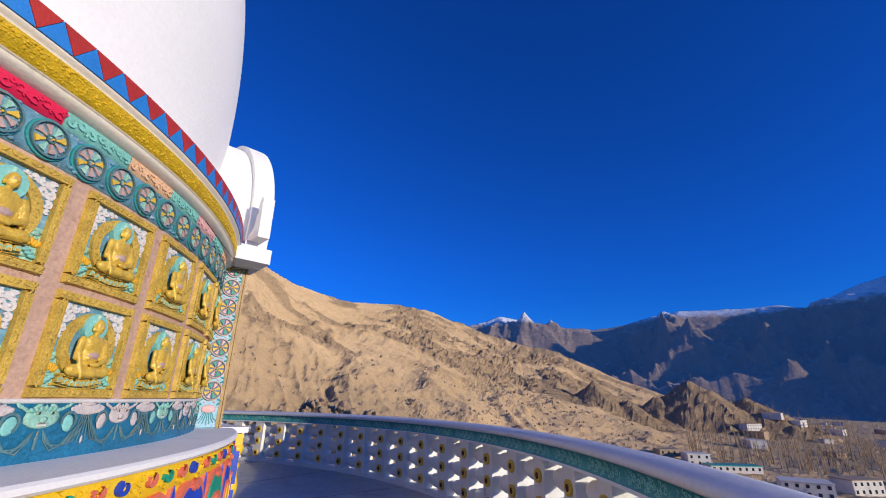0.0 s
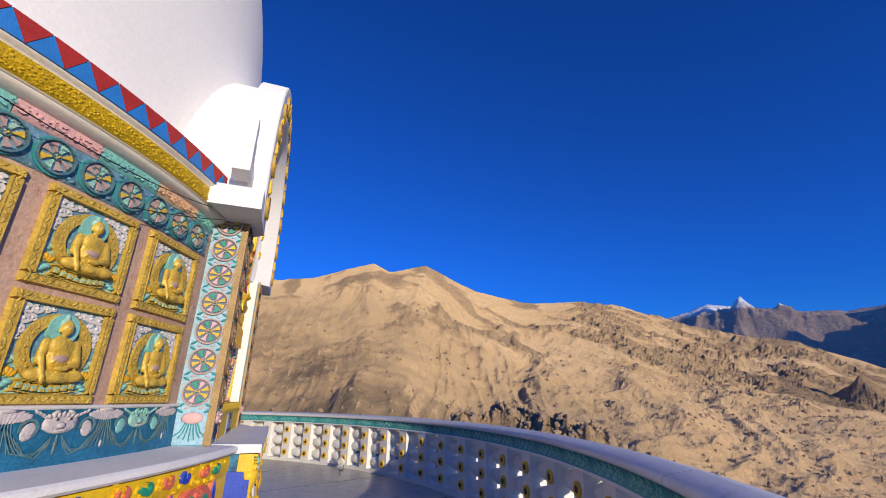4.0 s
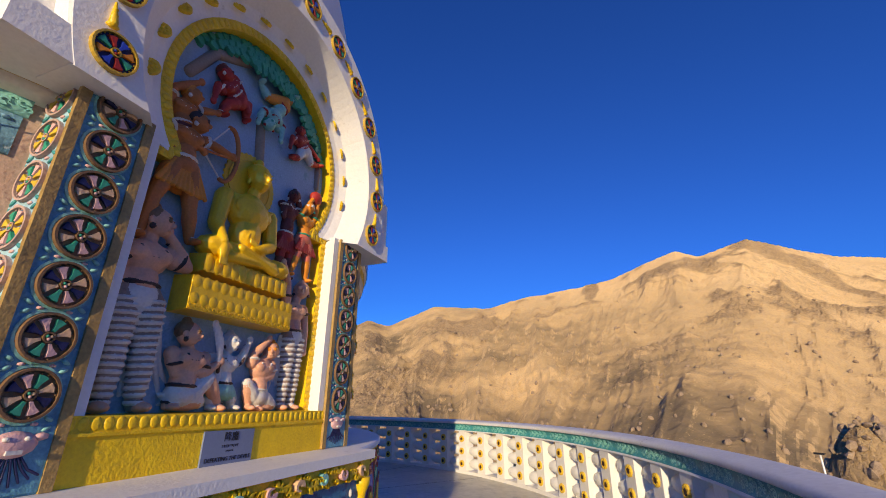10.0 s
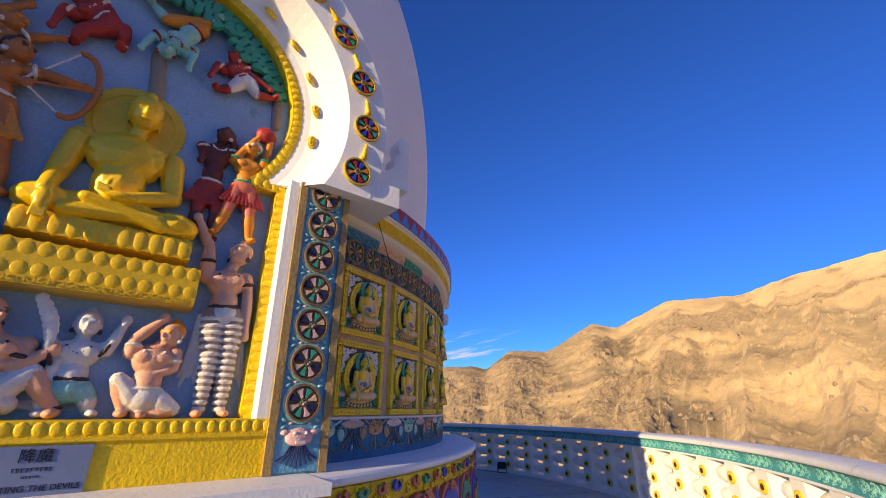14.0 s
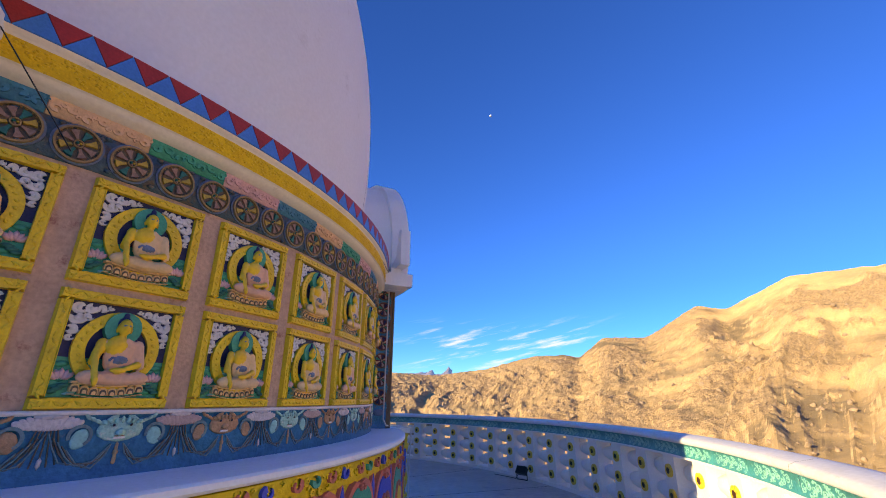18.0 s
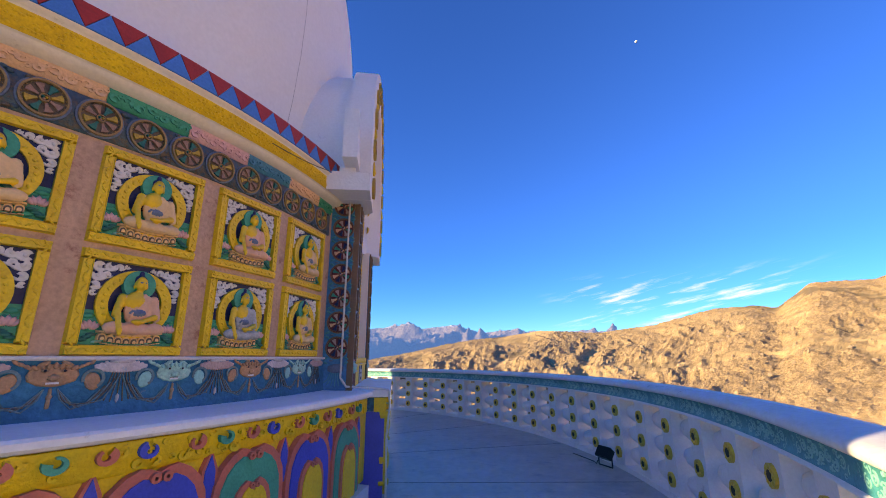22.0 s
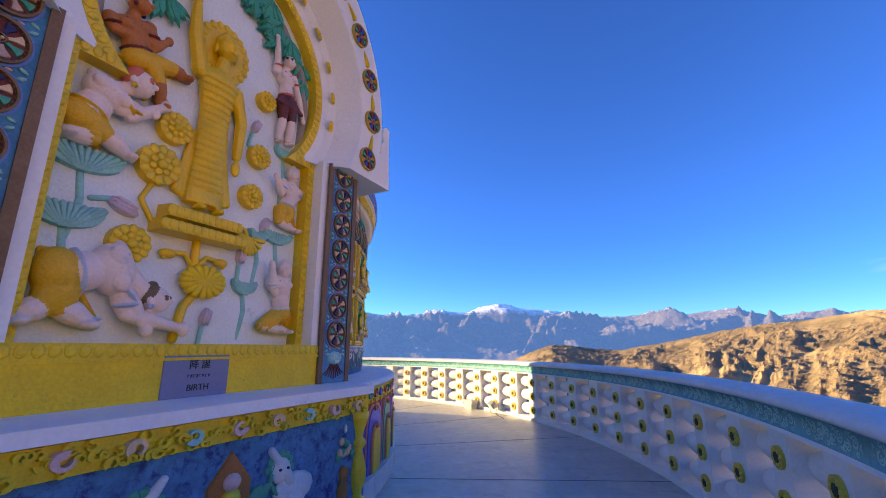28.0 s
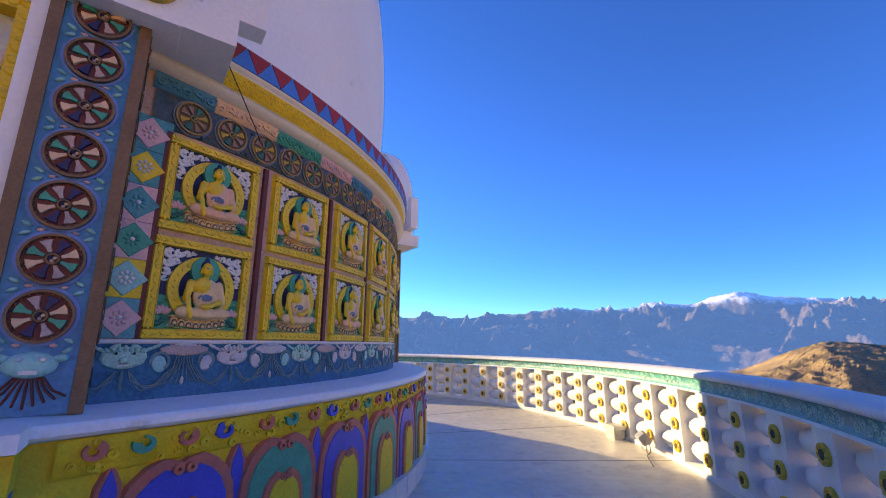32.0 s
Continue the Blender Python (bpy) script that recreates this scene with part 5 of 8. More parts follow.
def niche(azc, label, dark):
    th = thing("niche", place(azc, D0, Z0), label, "niche", "arched niches")
    wm = [BROWN, PEACH, GREEN, PINK, NAVY, BROWN] if dark else [MAROON, PEACH, NAVY, GREYPINK, GREEN, BROWN]
    face = SKYB if dark else TEAL
    # pilasters
    w_front = w_side = None
    for sgn in (-1, 1):
        bm = bmesh.new()
        x0, x1 = (1.10, 1.47) if sgn > 0 else (-1.47, -1.10)
        box(bm, x0, x1, -5.605, -5.2, 1.09, 3.185, 0)
        to_niche(bm)
        rng = random.Random(2)
        pil = part("pilaster", bm, [FRIEZE if not dark else PILB, BROWN], th, "pilaster with a column of painted wheels")
        xs = x1 if sgn > 0 else x0
        for a, b, c in ((x0 - 0.028, x0 + 0.028, -5.595), (x1 - 0.028, x1 + 0.028, -5.595), (xs - 0.004 if sgn > 0 else xs - 0.014, xs + 0.014 if sgn > 0 else xs + 0.004, -5.555)):
            bm = bmesh.new()
            box(bm, a, b, -5.62 if c < -5.56 else -5.594, c, 1.09, 3.184, 0)
            to_niche(bm)
            part("edge_strip", bm, EDGEG if dark else BROWN, pil, "brown edge strip")
        for k in range(7):
            z = 1.525 + 0.266 * k
            m = Matrix.Translation((sgn * 1.285, D0 - 5.606, z - Z0))
            if w_front is None:
                w_front = part("wheel", wheel_bm(0.122), wm, pil)
                w_front.matrix_basis = m
            else:
                share("wheel", w_front, pil, m)
            m = side_matrix(sgn, 5.44, z)
            if w_side is None:
                w_side = part("wheel", wheel_bm(0.118), [SLATE, FLOWERY, PINK, GREEN, FLOWERY, GREYPINK] if dark else wm, pil)
                w_side.matrix_basis = m
            else:
                share("wheel", w_side, pil, m)
        bm = bmesh.new()
        for k in range(8):
            z = 1.395 + 0.266 * k
            for dx in (-0.115, 0.115):
                for e in (-1, 1):
                    ell(bm, (sgn * 1.285 + dx, -5.608, z + e * 0.022), (0.026, 0.012, 0.012), 0, 1, Matrix.Rotation(e * 0.5, 3, "Y"))
                ell(bm, (sgn * 1.285 + dx * 0.55, -5.608, z), (0.018, 0.010, 0.010), 1, 1)
            if k < 7:
                ring(bm, sgn * 1.285, z + 0.133, 0.124, 0.138, -5.612, -5.60, 22, 2)
        # scroll leaves between the wheels of the flank, on a painted strip
        flank = bmesh.new()
        box(flank, -0.15, 0.15, -0.006, 0.002, 1.10, 3.18, 0)
        for k in range(8):
            z = 1.392 + 0.266 * k
            for e in (-1, 1):
                for f in (-1, 1):
                    ell(flank, (e * 0.105, -0.010, z + f * 0.024), (0.032, 0.008, 0.012), 1, 1, Matrix.Rotation(e * f * 0.5, 3, "Y"))
                ell(flank, (e * 0.055, -0.010, z), (0.022, 0.008, 0.010), 2, 1)
        ell(flank, (0, -0.006, 1.31), (0.09, 0.014, 0.05), 2, 2)
        for k in range(-3, 4):
            path_tube(flank, [(0.016 * k, -0.006, 1.27), (0.026 * k, -0.008, 1.20), (0.040 * k, -0.006, 1.13 + 0.012 * abs(k))], 0.006, 1, 5)
        flank.transform(side_matrix(sgn, 5.44, Z0) @ Matrix.Translation((0, 0, -Z0)))
        part("flank_strip", flank, [FLANKB, TEAL, PINK] if dark else [FRIEZE, TEAL, SLATE], pil)
        # foot mask
        c = sgn * 1.285
        box(bm, c - 0.155, c + 0.155, -5.612, -5.60, 1.10, 1.385, 3)
        ell(bm, (c, -5.615, 1.31), (0.10, 0.03, 0.06), 4)
        for e in (-1, 1):
            ell(bm, (c + e * 0.04, -5.64, 1.335), (0.016, 0.012, 0.012), 5, 1)
            ell(bm, (c + e * 0.10, -5.62, 1.34), (0.035, 0.015, 0.02), 4, 1)
        box(bm, c - 0.03, c + 0.03, -5.65, -5.62, 1.27, 1.288, 5)
        for k in range(-4, 5):
            path_tube(bm, [(c + 0.012 * k, -5.614, 1.255), (c + 0.022 * k, -5.616, 1.20), (c + 0.034 * k, -5.614, 1.125 + 0.012 * abs(k))], 0.006, 6, 5)
        to_niche(bm)
        part("relief_ornament", bm, [LTEAL, PINK, LTEAL if dark else mat("sky_blue_trim", (0.10, 0.26, 0.58), 0.5), FRIEZE if not dark else PILB, LTEAL if not dark else PINK, CLOTH, MAROON if not dark else NAVY], pil)
        # white reveal between pilaster and border
        bm = bmesh.new()
        box(bm, (1.0 if sgn > 0 else -1.10), (1.10 if sgn > 0 else -1.0), -5.585, -5.2, 1.41, 3.185, 0)
        to_niche(bm)
        part("reveal", bm, WHITE, th)
    # recess back
    bm = bmesh.new()
    pts = border_path(0.03)
    extr(bm, [(x, z) for x, z in pts] + [(-x, z) for x, z in pts[-2::-1]], -5.36, -5.2, 0)
    to_niche(bm)
    part("back_panel", bm, NICHEB if dark else PALEB, th, "painted back of the recess")
    # border with carved beads
    bm = bmesh.new()
    border_strip(bm, 0.0, 0.085, 5.47, 5.22)
    border_strip(bm, 0.07, 0.135, 5.455, 5.22)
    path = border_path(0.043)
    dist = 0.0
    for (xa, za), (xb, zb) in zip(path, path[1:]):
        l = math.hypot(xb - xa, zb - za)
        while dist < l:
            k = dist / l
            rot = Matrix.Rotation(-math.atan2(zb - za, xb - xa), 3, "Y")
            for sgn in (1, -1):
                r2 = rot if sgn > 0 else Matrix.Rotation(math.atan2(zb - za, xb - xa), 3, "Y")
                ell(bm, (sgn * (xa + (xb - xa) * k), -5.470, za + (zb - za) * k), (0.027, 0.010, 0.038), 0, 2, r2)
            dist += 0.066
        dist -= l
    to_niche(bm)
    part("border", bm, GOLD, th, "gold beaded border")
    # sill moulding and yellow base
    bm = bmesh.new()
    box(bm, -1.10, 1.10, -5.60, -5.2, 1.335, 1.432, 0, 0.006)
    for i in range(34):
        ell(bm, (-1.07 + 2.14 * i / 33, -5.600, 1.386), (0.029, 0.007, 0.036), 0, 2)
    box(bm, -1.10, 1.10, -5.612, -5.2, 1.325, 1.342, 0)
    to_niche(bm)
    part("sill_moulding", bm, GOLD, th, "gold lotus-petal sill")
    bm = bmesh.new()
    box(bm, -1.10, 1.10, -5.595, -5.2, 1.09, 1.326, 0)
    to_niche(bm)
    part("base_panel", bm, YELLOW, th, "plain yellow painted base")
    # arch: soffit, front ring, outer back
    bm = bmesh.new()
    sweep_arch(bm, [(1.03, 0.0, 5.22, 0), (1.03, 0.0, 5.46, 0), (1.12, 0.0, 5.485, 0), (1.20, 0.0, 5.53, 0), (1.355, 0.0, 5.735, 0), (1.365, 0.0, 5.745, 0), (1.735, 0.08, 5.745, 0), (1.75, 0.08, 5.73, 0), (1.75, 0.08, 5.44, 0),
                     (1.67, 0.07, 5.44, 0), (1.67, 0.07, 4.6, 0)], 3.155)
    bmesh.ops.recalc_face_normals(bm, faces=bm.faces[:])
    to_niche(bm)
    part("arch", bm, WHITE, th, "thick whitewashed horseshoe arch")
    n = 13
    wheel0 = spike0 = disc0 = None
    for i in range(n):
        t = radians(-16.5 + 213.0 * i / (n - 1))
        r = arch_radius(t, 1.535, 0.03)
        m = Matrix.Translation((r * math.cos(t), D0 - 5.745, ARCH_Z + r * math.sin(t) - Z0))
        if wheel0 is None:
            wheel0 = part("wheel", wheel_bm(0.126), [NAVY, ORANGE, BLUE, RED, GREEN, MUSTARD], th)
            wheel0.matrix_basis = m
        else:
            share("wheel", wheel0, th, m)
        if i in (n // 2,):
            continue
        t2 = t + (radians(8.9) if i < n // 2 else -radians(8.9))
        r = arch_radius(t2, 1.545, 0.03)
        side = 1 if i < n // 2 else -1
        m = Matrix.Translation((r * math.cos(t2), D0 - 5.745, ARCH_Z + r * math.sin(t2) - Z0)) @ Matrix.Rotation(-t2 if side > 0 else math.pi - t2, 4, "Y")
        if spike0 is None:
            bm = bmesh.new()
            ell(bm, (0, -0.008, -0.075), (0.042, 0.022, 0.02), 0, 1)
            cap(bm, (0, -0.010, -0.06), (0, -0.010, 0.08), 0.026, 0.006, 0, 8)
            for k in range(3):
                ell(bm, (0, -0.012, -0.04 + 0.035 * k), (0.029 - 0.006 * k, 0.022, 0.008), 0, 1)
            spike0 = part("spike", bm, GOLD, th, "gold finial between the wheels")
            spike0.matrix_basis = m
        else:
            share("spike", spike0, th, m)
    for i in range(13):
        t = radians(-8 + 196.0 * i / 12)
        m = Matrix.Translation((1.158 * math.cos(t), D0 - 5.512, ARCH_Z + 1.158 * math.sin(t) - Z0)) @ Matrix.Rotation(-t, 4, "Y") @ Matrix.Rotation(radians(33), 4, "Z")
        if disc0 is None:
            bm = bmesh.new()
            extr(bm, circ(0, 0, 0.062, n=18), -0.018, 0.004, 0, 0.92)
            for k in range(8):
                a = math.pi / 4 * k
                ell(bm, (0.034 * math.cos(a), -0.018, 0.034 * math.sin(a)), (0.014, 0.008, 0.014), 0, 1)
            ell(bm, (0, -0.02, 0), (0.014, 0.010, 0.014), 0, 1)
            disc0 = part("disc", bm, GOLD, th, "small gold rosette")
            disc0.matrix_basis = m
        else:
            share("disc", disc0, th, m)
    # shoulder blocks
    for sgn in (-1, 1):
        bm = bmesh.new()
        a, b = (1.50, 1.92) if sgn > 0 else (-1.92, -1.50)
        box(bm, a, b, -5.742, -5.0, 3.155, 3.37, 0, 0.006)
        ear = [(2.10, 3.45), (2.09, 4.03), (2.02, 4.05), (1.975, 4.00), (1.955, 3.92), (1.985, 3.84), (1.93, 3.78), (1.92, 3.66), (1.86, 3.60), (1.78, 3.565), (1.60, 3.55), (1.60, 3.45)]
        extr(bm, [(sgn * x, z) for x, z in ear], -5.61, -5.46, 0, 0.99)
        extr(bm, [(sgn * x, z) for x, z in ear[::-1]], -5.455, -5.47, 0, 1.0)
        box(bm, *sorted((sgn * 1.60, sgn * 1.84)), -5.57, -5.40, 3.35, 3.46, 0)
        to_niche(bm)
        part("shoulder_block", bm, WHITE, th)
    # ledge and plinth front
    bm = bmesh.new()
    box(bm, -1.36, 1.36, -6.03, -5.3, 1.0, 1.093, 0, 0.012)
    to_niche(bm)
    part("ledge", bm, WHITE, th, "white ledge under the niche")
    bm = bmesh.new()
    box(bm, -1.30, 1.30, -5.955, -5.3, 0.0, 1.0, 0)
    for sgn in (-1, 1):
        box(bm, sgn * 1.30 - 0.03, sgn * 1.30 + 0.03, -5.965, -5.3, 0.03, 0.86, 2)
    to_niche(bm)
    part("front_panel", bm, [mat("deep_blue_painted_panel", (0.012, 0.19, 0.36), 0.45, var=0.4, scale=7, fine=22, bump=0.3, dirt=(0.01, 0.045, 0.17), dirt_amt=0.42), YELLOW, BLUE], th, "deep blue painted panel")
    bm = bmesh.new()
    rng = random.Random(int(azc))
    box(bm, -1.34, 1.34, -5.98, -5.85, 0.86, 1.0, 0)
    box(bm, -1.17, 1.17, -5.985, -5.85, 0.02, 0.14, 0)
    to_niche(bm)
    for i in range(84):
        curl(bm, -1.28 + 2.56 * (i + 0.5) / 84 + rng.uniform(-0.01, 0.01), rng.choice((0.885, 0.93, 0.975)) - Z0, rng.uniform(0.024, 0.042), 0, D0 - 6.008, D0 - 5.975, rng.uniform(0, 360), rng.choice((-1, 1)))
        curl(bm, -1.12 + 2.24 * (i + 0.5) / 84, 0.08 - Z0, rng.uniform(0.02, 0.034), 0, D0 - 6.0, D0 - 5.98, rng.uniform(0, 360), 1)
    part("carved_band", bm, GOLD, th, "gold carved scroll band")
    for i in range(9):
        bm = bmesh.new()
        curl(bm, -1.16 + 0.29 * i, 0.93 - Z0, 0.056, 0, D0 - 6.022, D0 - 5.975, 40 + 70 * i, 1 if i % 2 else -1)
        part("scroll", bm, (LTEAL, PINK, PEACH)[i % 3], th)
    for sgn in (-1, 1):
        bm = bmesh.new()
        prof = [(0.0, 0.14), (0.085, 0.14), (0.085, 0.18), (0.055, 0.20), (0.05, 0.24), (0.08, 0.32), (0.085, 0.40), (0.06, 0.50), (0.045, 0.56), (0.07, 0.60), (0.07, 0.63), (0.045, 0.66), (0.055, 0.72),
                (0.085, 0.80), (0.09, 0.86), (0.0, 0.86)]
        revolve(bm, prof, step=24)
        bm.transform(Matrix.Translation((sgn * 1.25, -5.945, 0)))
        to_niche(bm)
        part("baluster", bm, GOLD, th, "turned gold corner baluster")
    return th


niche(45, "white horseshoe-arched niche with wheel pilasters and yellow base, half in sun", True)
niche(135, "shaded white horseshoe-arched niche with maroon wheel pilasters and yellow base", False)
niche(225, "white horseshoe-arched niche seen edge-on beyond the drum", False)


def plaque(azc, s0, s1, z0, z1, lines, label):
    th = thing("plaque", place(azc, D0, Z0), label, "sign")
    bm = bmesh.new()
    box(bm, s0, s1, -5.607, -5.59, z0, z1, 0, 0.001)
    to_niche(bm)
    part("plate", bm, SIGN, th)
    for text, size, s, z, bars in lines:
        if bars:
            bm = bmesh.new()
            rng = random.Random(4)
            x = s - size * bars / 2
            for i in range(bars):
                box(bm, x, x + size * 0.8, -5.609, -5.606, z + size * 0.8, z + size * 0.95, 0)
                box(bm, x + size * 0.2, x + size * 0.38, -5.609, -5.606, z + rng.uniform(-0.2, 0.25) * size, z + size * 0.8, 0)
                if i % 2:
                    box(bm, x + size * 0.55, x + size * 0.7, -5.609, -5.606, z + rng.uniform(0, 0.3) * size, z + size * 0.8, 0)
                x += size
            to_niche(bm)
            part("lettering", bm, INK, th, "line of small black script")
            continue
        cu = bpy.data.curves.new("lettering", "FONT")
        cu.body, cu.size, cu.align_x, cu.extrude = text, size, "CENTER", 0.0015
        ob = bpy.data.objects.new("lettering", cu)
        scene.collection.objects.link(ob)
        bpy.context.view_layer.update()
        me = bpy.data.meshes.new_from_object(ob.evaluated_get(bpy.context.evaluated_depsgraph_get()))
        bpy.data.objects.remove(ob)
        me.materials.clear()
        me.materials.append(INK)
        tx = new("lettering", me)
        tx.parent = th
        tx.matrix_basis = Matrix.Translation((s, D0 - 5.609, z - Z0)) @ Matrix.Rotation(math.pi / 2, 4, "X")
        tagged(tx, "black lettering " + ("in Chinese" if ord(text[0]) > 1000 else text.lower()))


plaque(45, -0.245, 0.205, 1.092, 1.312, [("降魔", 0.066, -0.01, 1.245, 0), ("", 0.017, -0.01, 1.20, 9), ("", 0.010, -0.01, 1.172, 7), ("DEFEATING THE DEVILS", 0.0375, -0.015, 1.115, 0)], "grey-blue plaque lettered defeating the devils")
plaque(135, -0.265, 0.185, 1.094, 1.355, [("降 誕", 0.066, -0.03, 1.275, 0), ("", 0.02, -0.03, 1.215, 8), ("BIRTH", 0.056, -0.03, 1.135, 0)], "grey-blue plaque lettered birth on the yellow base")


# ---- painted relief statues in the niches ----
BACK = 5.32


def npt(p, out):
    return Vector((p[0], D0 - (BACK + out), p[1] - Z0))


def limb(bm, p, q, r0, r1, swell, mi):
    """Arm or leg piece with a muscle that swells near its upper third."""
    m = p.lerp(q, 0.36)
    cap(bm, p, m, r0, max(r0, r1) * swell, mi, 12)
    cap(bm, m, q, max(r0, r1) * swell, r1, mi, 12)


def human(azc, label, j, r=0.05, mats=(SKIN, CLOTH, HAIR, GOLD), out=0.07, skirt=None, stripes=False, prop=None, head_r=None, drape=False):
    """Relief statue from joints: pelvis, chest, head, elbow, hand, elbow, hand, knee, foot, knee, foot. One mesh."""
    bm = bmesh.new()
    P = [npt(p, out) for p in j]
    up = (P[1] - P[0]).normalized()
    side = Vector((up.z, 0, -up.x))
    L = (P[1] - P[0]).length
    rot = Matrix((side, Vector((0, 1, 0)), up)).transposed()
    fwd = Vector((0, -1, 0))
    # trunk: ribs, waist, hips, chest muscles, belly
    ell(bm, P[1] + up * L * 0.02, (r * 1.62, r * 1.12, max(L * 0.44, r * 1.25)), 0, 3, rot)
    ell(bm, P[1] + up * L * 0.22, (r * 1.85, r * 0.85, r * 0.62), 0, 3, rot)
    ell(bm, P[0].lerp(P[1], 0.45), (r * 1.18, r * 1.0, L * 0.46), 0, 3, rot)
    ell(bm, P[0], (r * 1.5, r * 1.15, r * 1.2), 1, 3, rot)
    for e in (-1, 1):
        ell(bm, P[1] + side * e * r * 0.72 + fwd * r * 0.78 + up * L * 0.06, (r * 0.74, r * 0.42, r * 0.58), 0, 2, rot)
    ell(bm, P[0].lerp(P[1], 0.38) + fwd * r * 0.72, (r * 0.78, r * 0.40, r * 0.62), 0, 2, rot)
    # neck and head, turned towards the middle of the niche
    h = head_r or r * 1.12
    H = P[2] + fwd * 0.025
    cap(bm, P[1] + up * L * 0.28, P[2] + Vector((0, 0, -h * 0.3)), r * 0.60, r * 0.50, 0, 12)
    turn = Matrix.Rotation(radians(42.0) * (-1 if j[2][0] > 0.1 else 1 if j[2][0] < -0.1 else 0), 3, "Z")

    def on_head(a, b, c):
        return H + turn @ Vector((a * h, -b * h, c * h))
    ell(bm, H, (h * 0.80, h * 0.92, h * 1.0), 0, 3, turn)
    ell(bm, on_head(0, 0.30, -0.52), (h * 0.50, h * 0.52, h * 0.42), 0, 2, turn)
    ell(bm, on_head(0, -0.30, 0.30), (h * 0.92, h * 0.86, h * 0.86), 2, 3, turn)
    ell(bm, on_head(0, -0.35, 1.12), (h * 0.40, h * 0.40, h * 0.36), 2, 2, turn)
    ell(bm, on_head(0, 0.98, -0.12), (h * 0.13, h * 0.22, h * 0.24), 0, 2, turn)
    ell(bm, on_head(0, 0.84, -0.50), (h * 0.26, h * 0.13, h * 0.09), 0, 2, turn)
    for e in (-1, 1):
        ell(bm, on_head(e * 0.82, -0.08, -0.12), (h * 0.14, h * 0.22, h * 0.32), 0, 2, turn)
        ell(bm, on_head(e * 0.86, 0.02, -0.55), (h * 0.20, h * 0.20, h * 0.22), 3, 2, turn)
        ell(bm, on_head(e * 0.33, 0.86, 0.10), (h * 0.19, h * 0.10, h * 0.09), 2, 2, turn)
        ell(bm, on_head(e * 0.34, 0.84, 0.30), (h * 0.26, h * 0.12, h * 0.06), 2, 2, turn)
    # arms with bracelets
    for sgn, e, w in ((-1, P[3], P[4]), (1, P[5], P[6])):
        sh = P[1] + side * sgn * r * 1.72 + up * L * 0.20
        if (e - P[1] - side * sgn).length > (e - P[1] + side * sgn).length:
            sh = P[1] - side * sgn * r * 1.72 + up * L * 0.20
        f = fwd * 0.02
        ell(bm, sh, r * 0.72, 0, 2)
        limb(bm, sh, e + f, r * 0.62, r * 0.46, 1.12, 0)
        limb(bm, e + f, w + f * 2, r * 0.48, r * 0.32, 1.08, 0)
        ell(bm, w + f * 2 + (w - e).normalized() * r * 0.35, (r * 0.44, r * 0.34, r * 0.52), 0, 2)
        for a, b, k, rr in ((e, w, 0.84, 0.42), (sh, e, 0.50, 0.74)):
            d = (b - a).normalized()
            flat = Matrix((Vector((d.z, 0, -d.x)), Vector((0, 1, 0)), d)).transposed()
            ell(bm, a.lerp(b, k) + f * 1.4, (r * rr, r * rr, r * 0.16), 3, 2, flat)
    # legs: trousers with gathered folds, or bare below the skirt
    for sgn, k, f in ((-1, P[7], P[8]), (1, P[9], P[10])):
        hip = P[0] + side * sgn * r * 0.8
        if (k - hip).length > (k - (P[0] - side * sgn * r * 0.8)).length + r:
            hip = P[0] - side * sgn * r * 0.8
        q = fwd * 0.015
        limb(bm, hip, k + q, r * 0.98, r * 0.70, 1.0, 5 if stripes else 1)
        limb(bm, k + q, f, r * 0.66, r * 0.40, 1.08, 5 if stripes else 0)
        if stripes:
            for a, b, ra, rb in ((hip, k + q, 0.98, 0.70), (k + q, f, 0.70, 0.46)):
                n = max(3, int((b - a).length / 0.042))
                d = (b - a).normalized()
                rr = Matrix((Vector((d.z, 0, -d.x)), Vector((0, 1, 0)), d)).transposed()
                for i in range(n):
                    t = (i + 0.5) / n
                    girth = r * (ra if t < 0.36 else ra + (rb - ra) * (t - 0.36) / 0.64) * 1.22
                    ell(bm, a.lerp(b, t), (girth, girth, 0.0205), 1, 2, rr)
        ell(bm, f + Vector((r * 0.25 * sgn, -0.035, -r * 0.05)), (r * 0.50, r * 0.85, r * 0.34), 0, 2)
        ell(bm, f + Vector((0, 0, r * 0.35)), (r * 0.52, r * 0.52, r * 0.13), 3, 2)
    # belt and necklace
    ell(bm, P[0] + up * r * 0.85, (r * 1.52, r * 1.22, r * 0.24), 3, 2, rot)
    for i in range(7):
        a = math.pi * (0.10 + 0.80 * i / 6)
        ell(bm, P[1] + side * math.cos(a) * r * 0.85 + up * (L * 0.30 - math.sin(a) * r * 0.75) + fwd * (r * 0.95 + 0.004), r * 0.14, 3, 1)
    if skirt:
        n = 11
        for i in range(n):
            k = (i + 0.5) / n - 0.5
            cap(bm, P[0] + Vector((k * r * 2.8, -r * 0.7, 0)), P[0] + Vector((k * r * 5.6, -r * 0.85, -skirt)), r * 0.15, r * 0.25, 4 if len(mats) > 4 else 1, 8)
        ell(bm, P[0] + Vector((0, 0.01, -skirt * 0.55)), (r * 2.1, r * 0.55, skirt * 0.6), 4 if len(mats) > 4 else 1, 2)
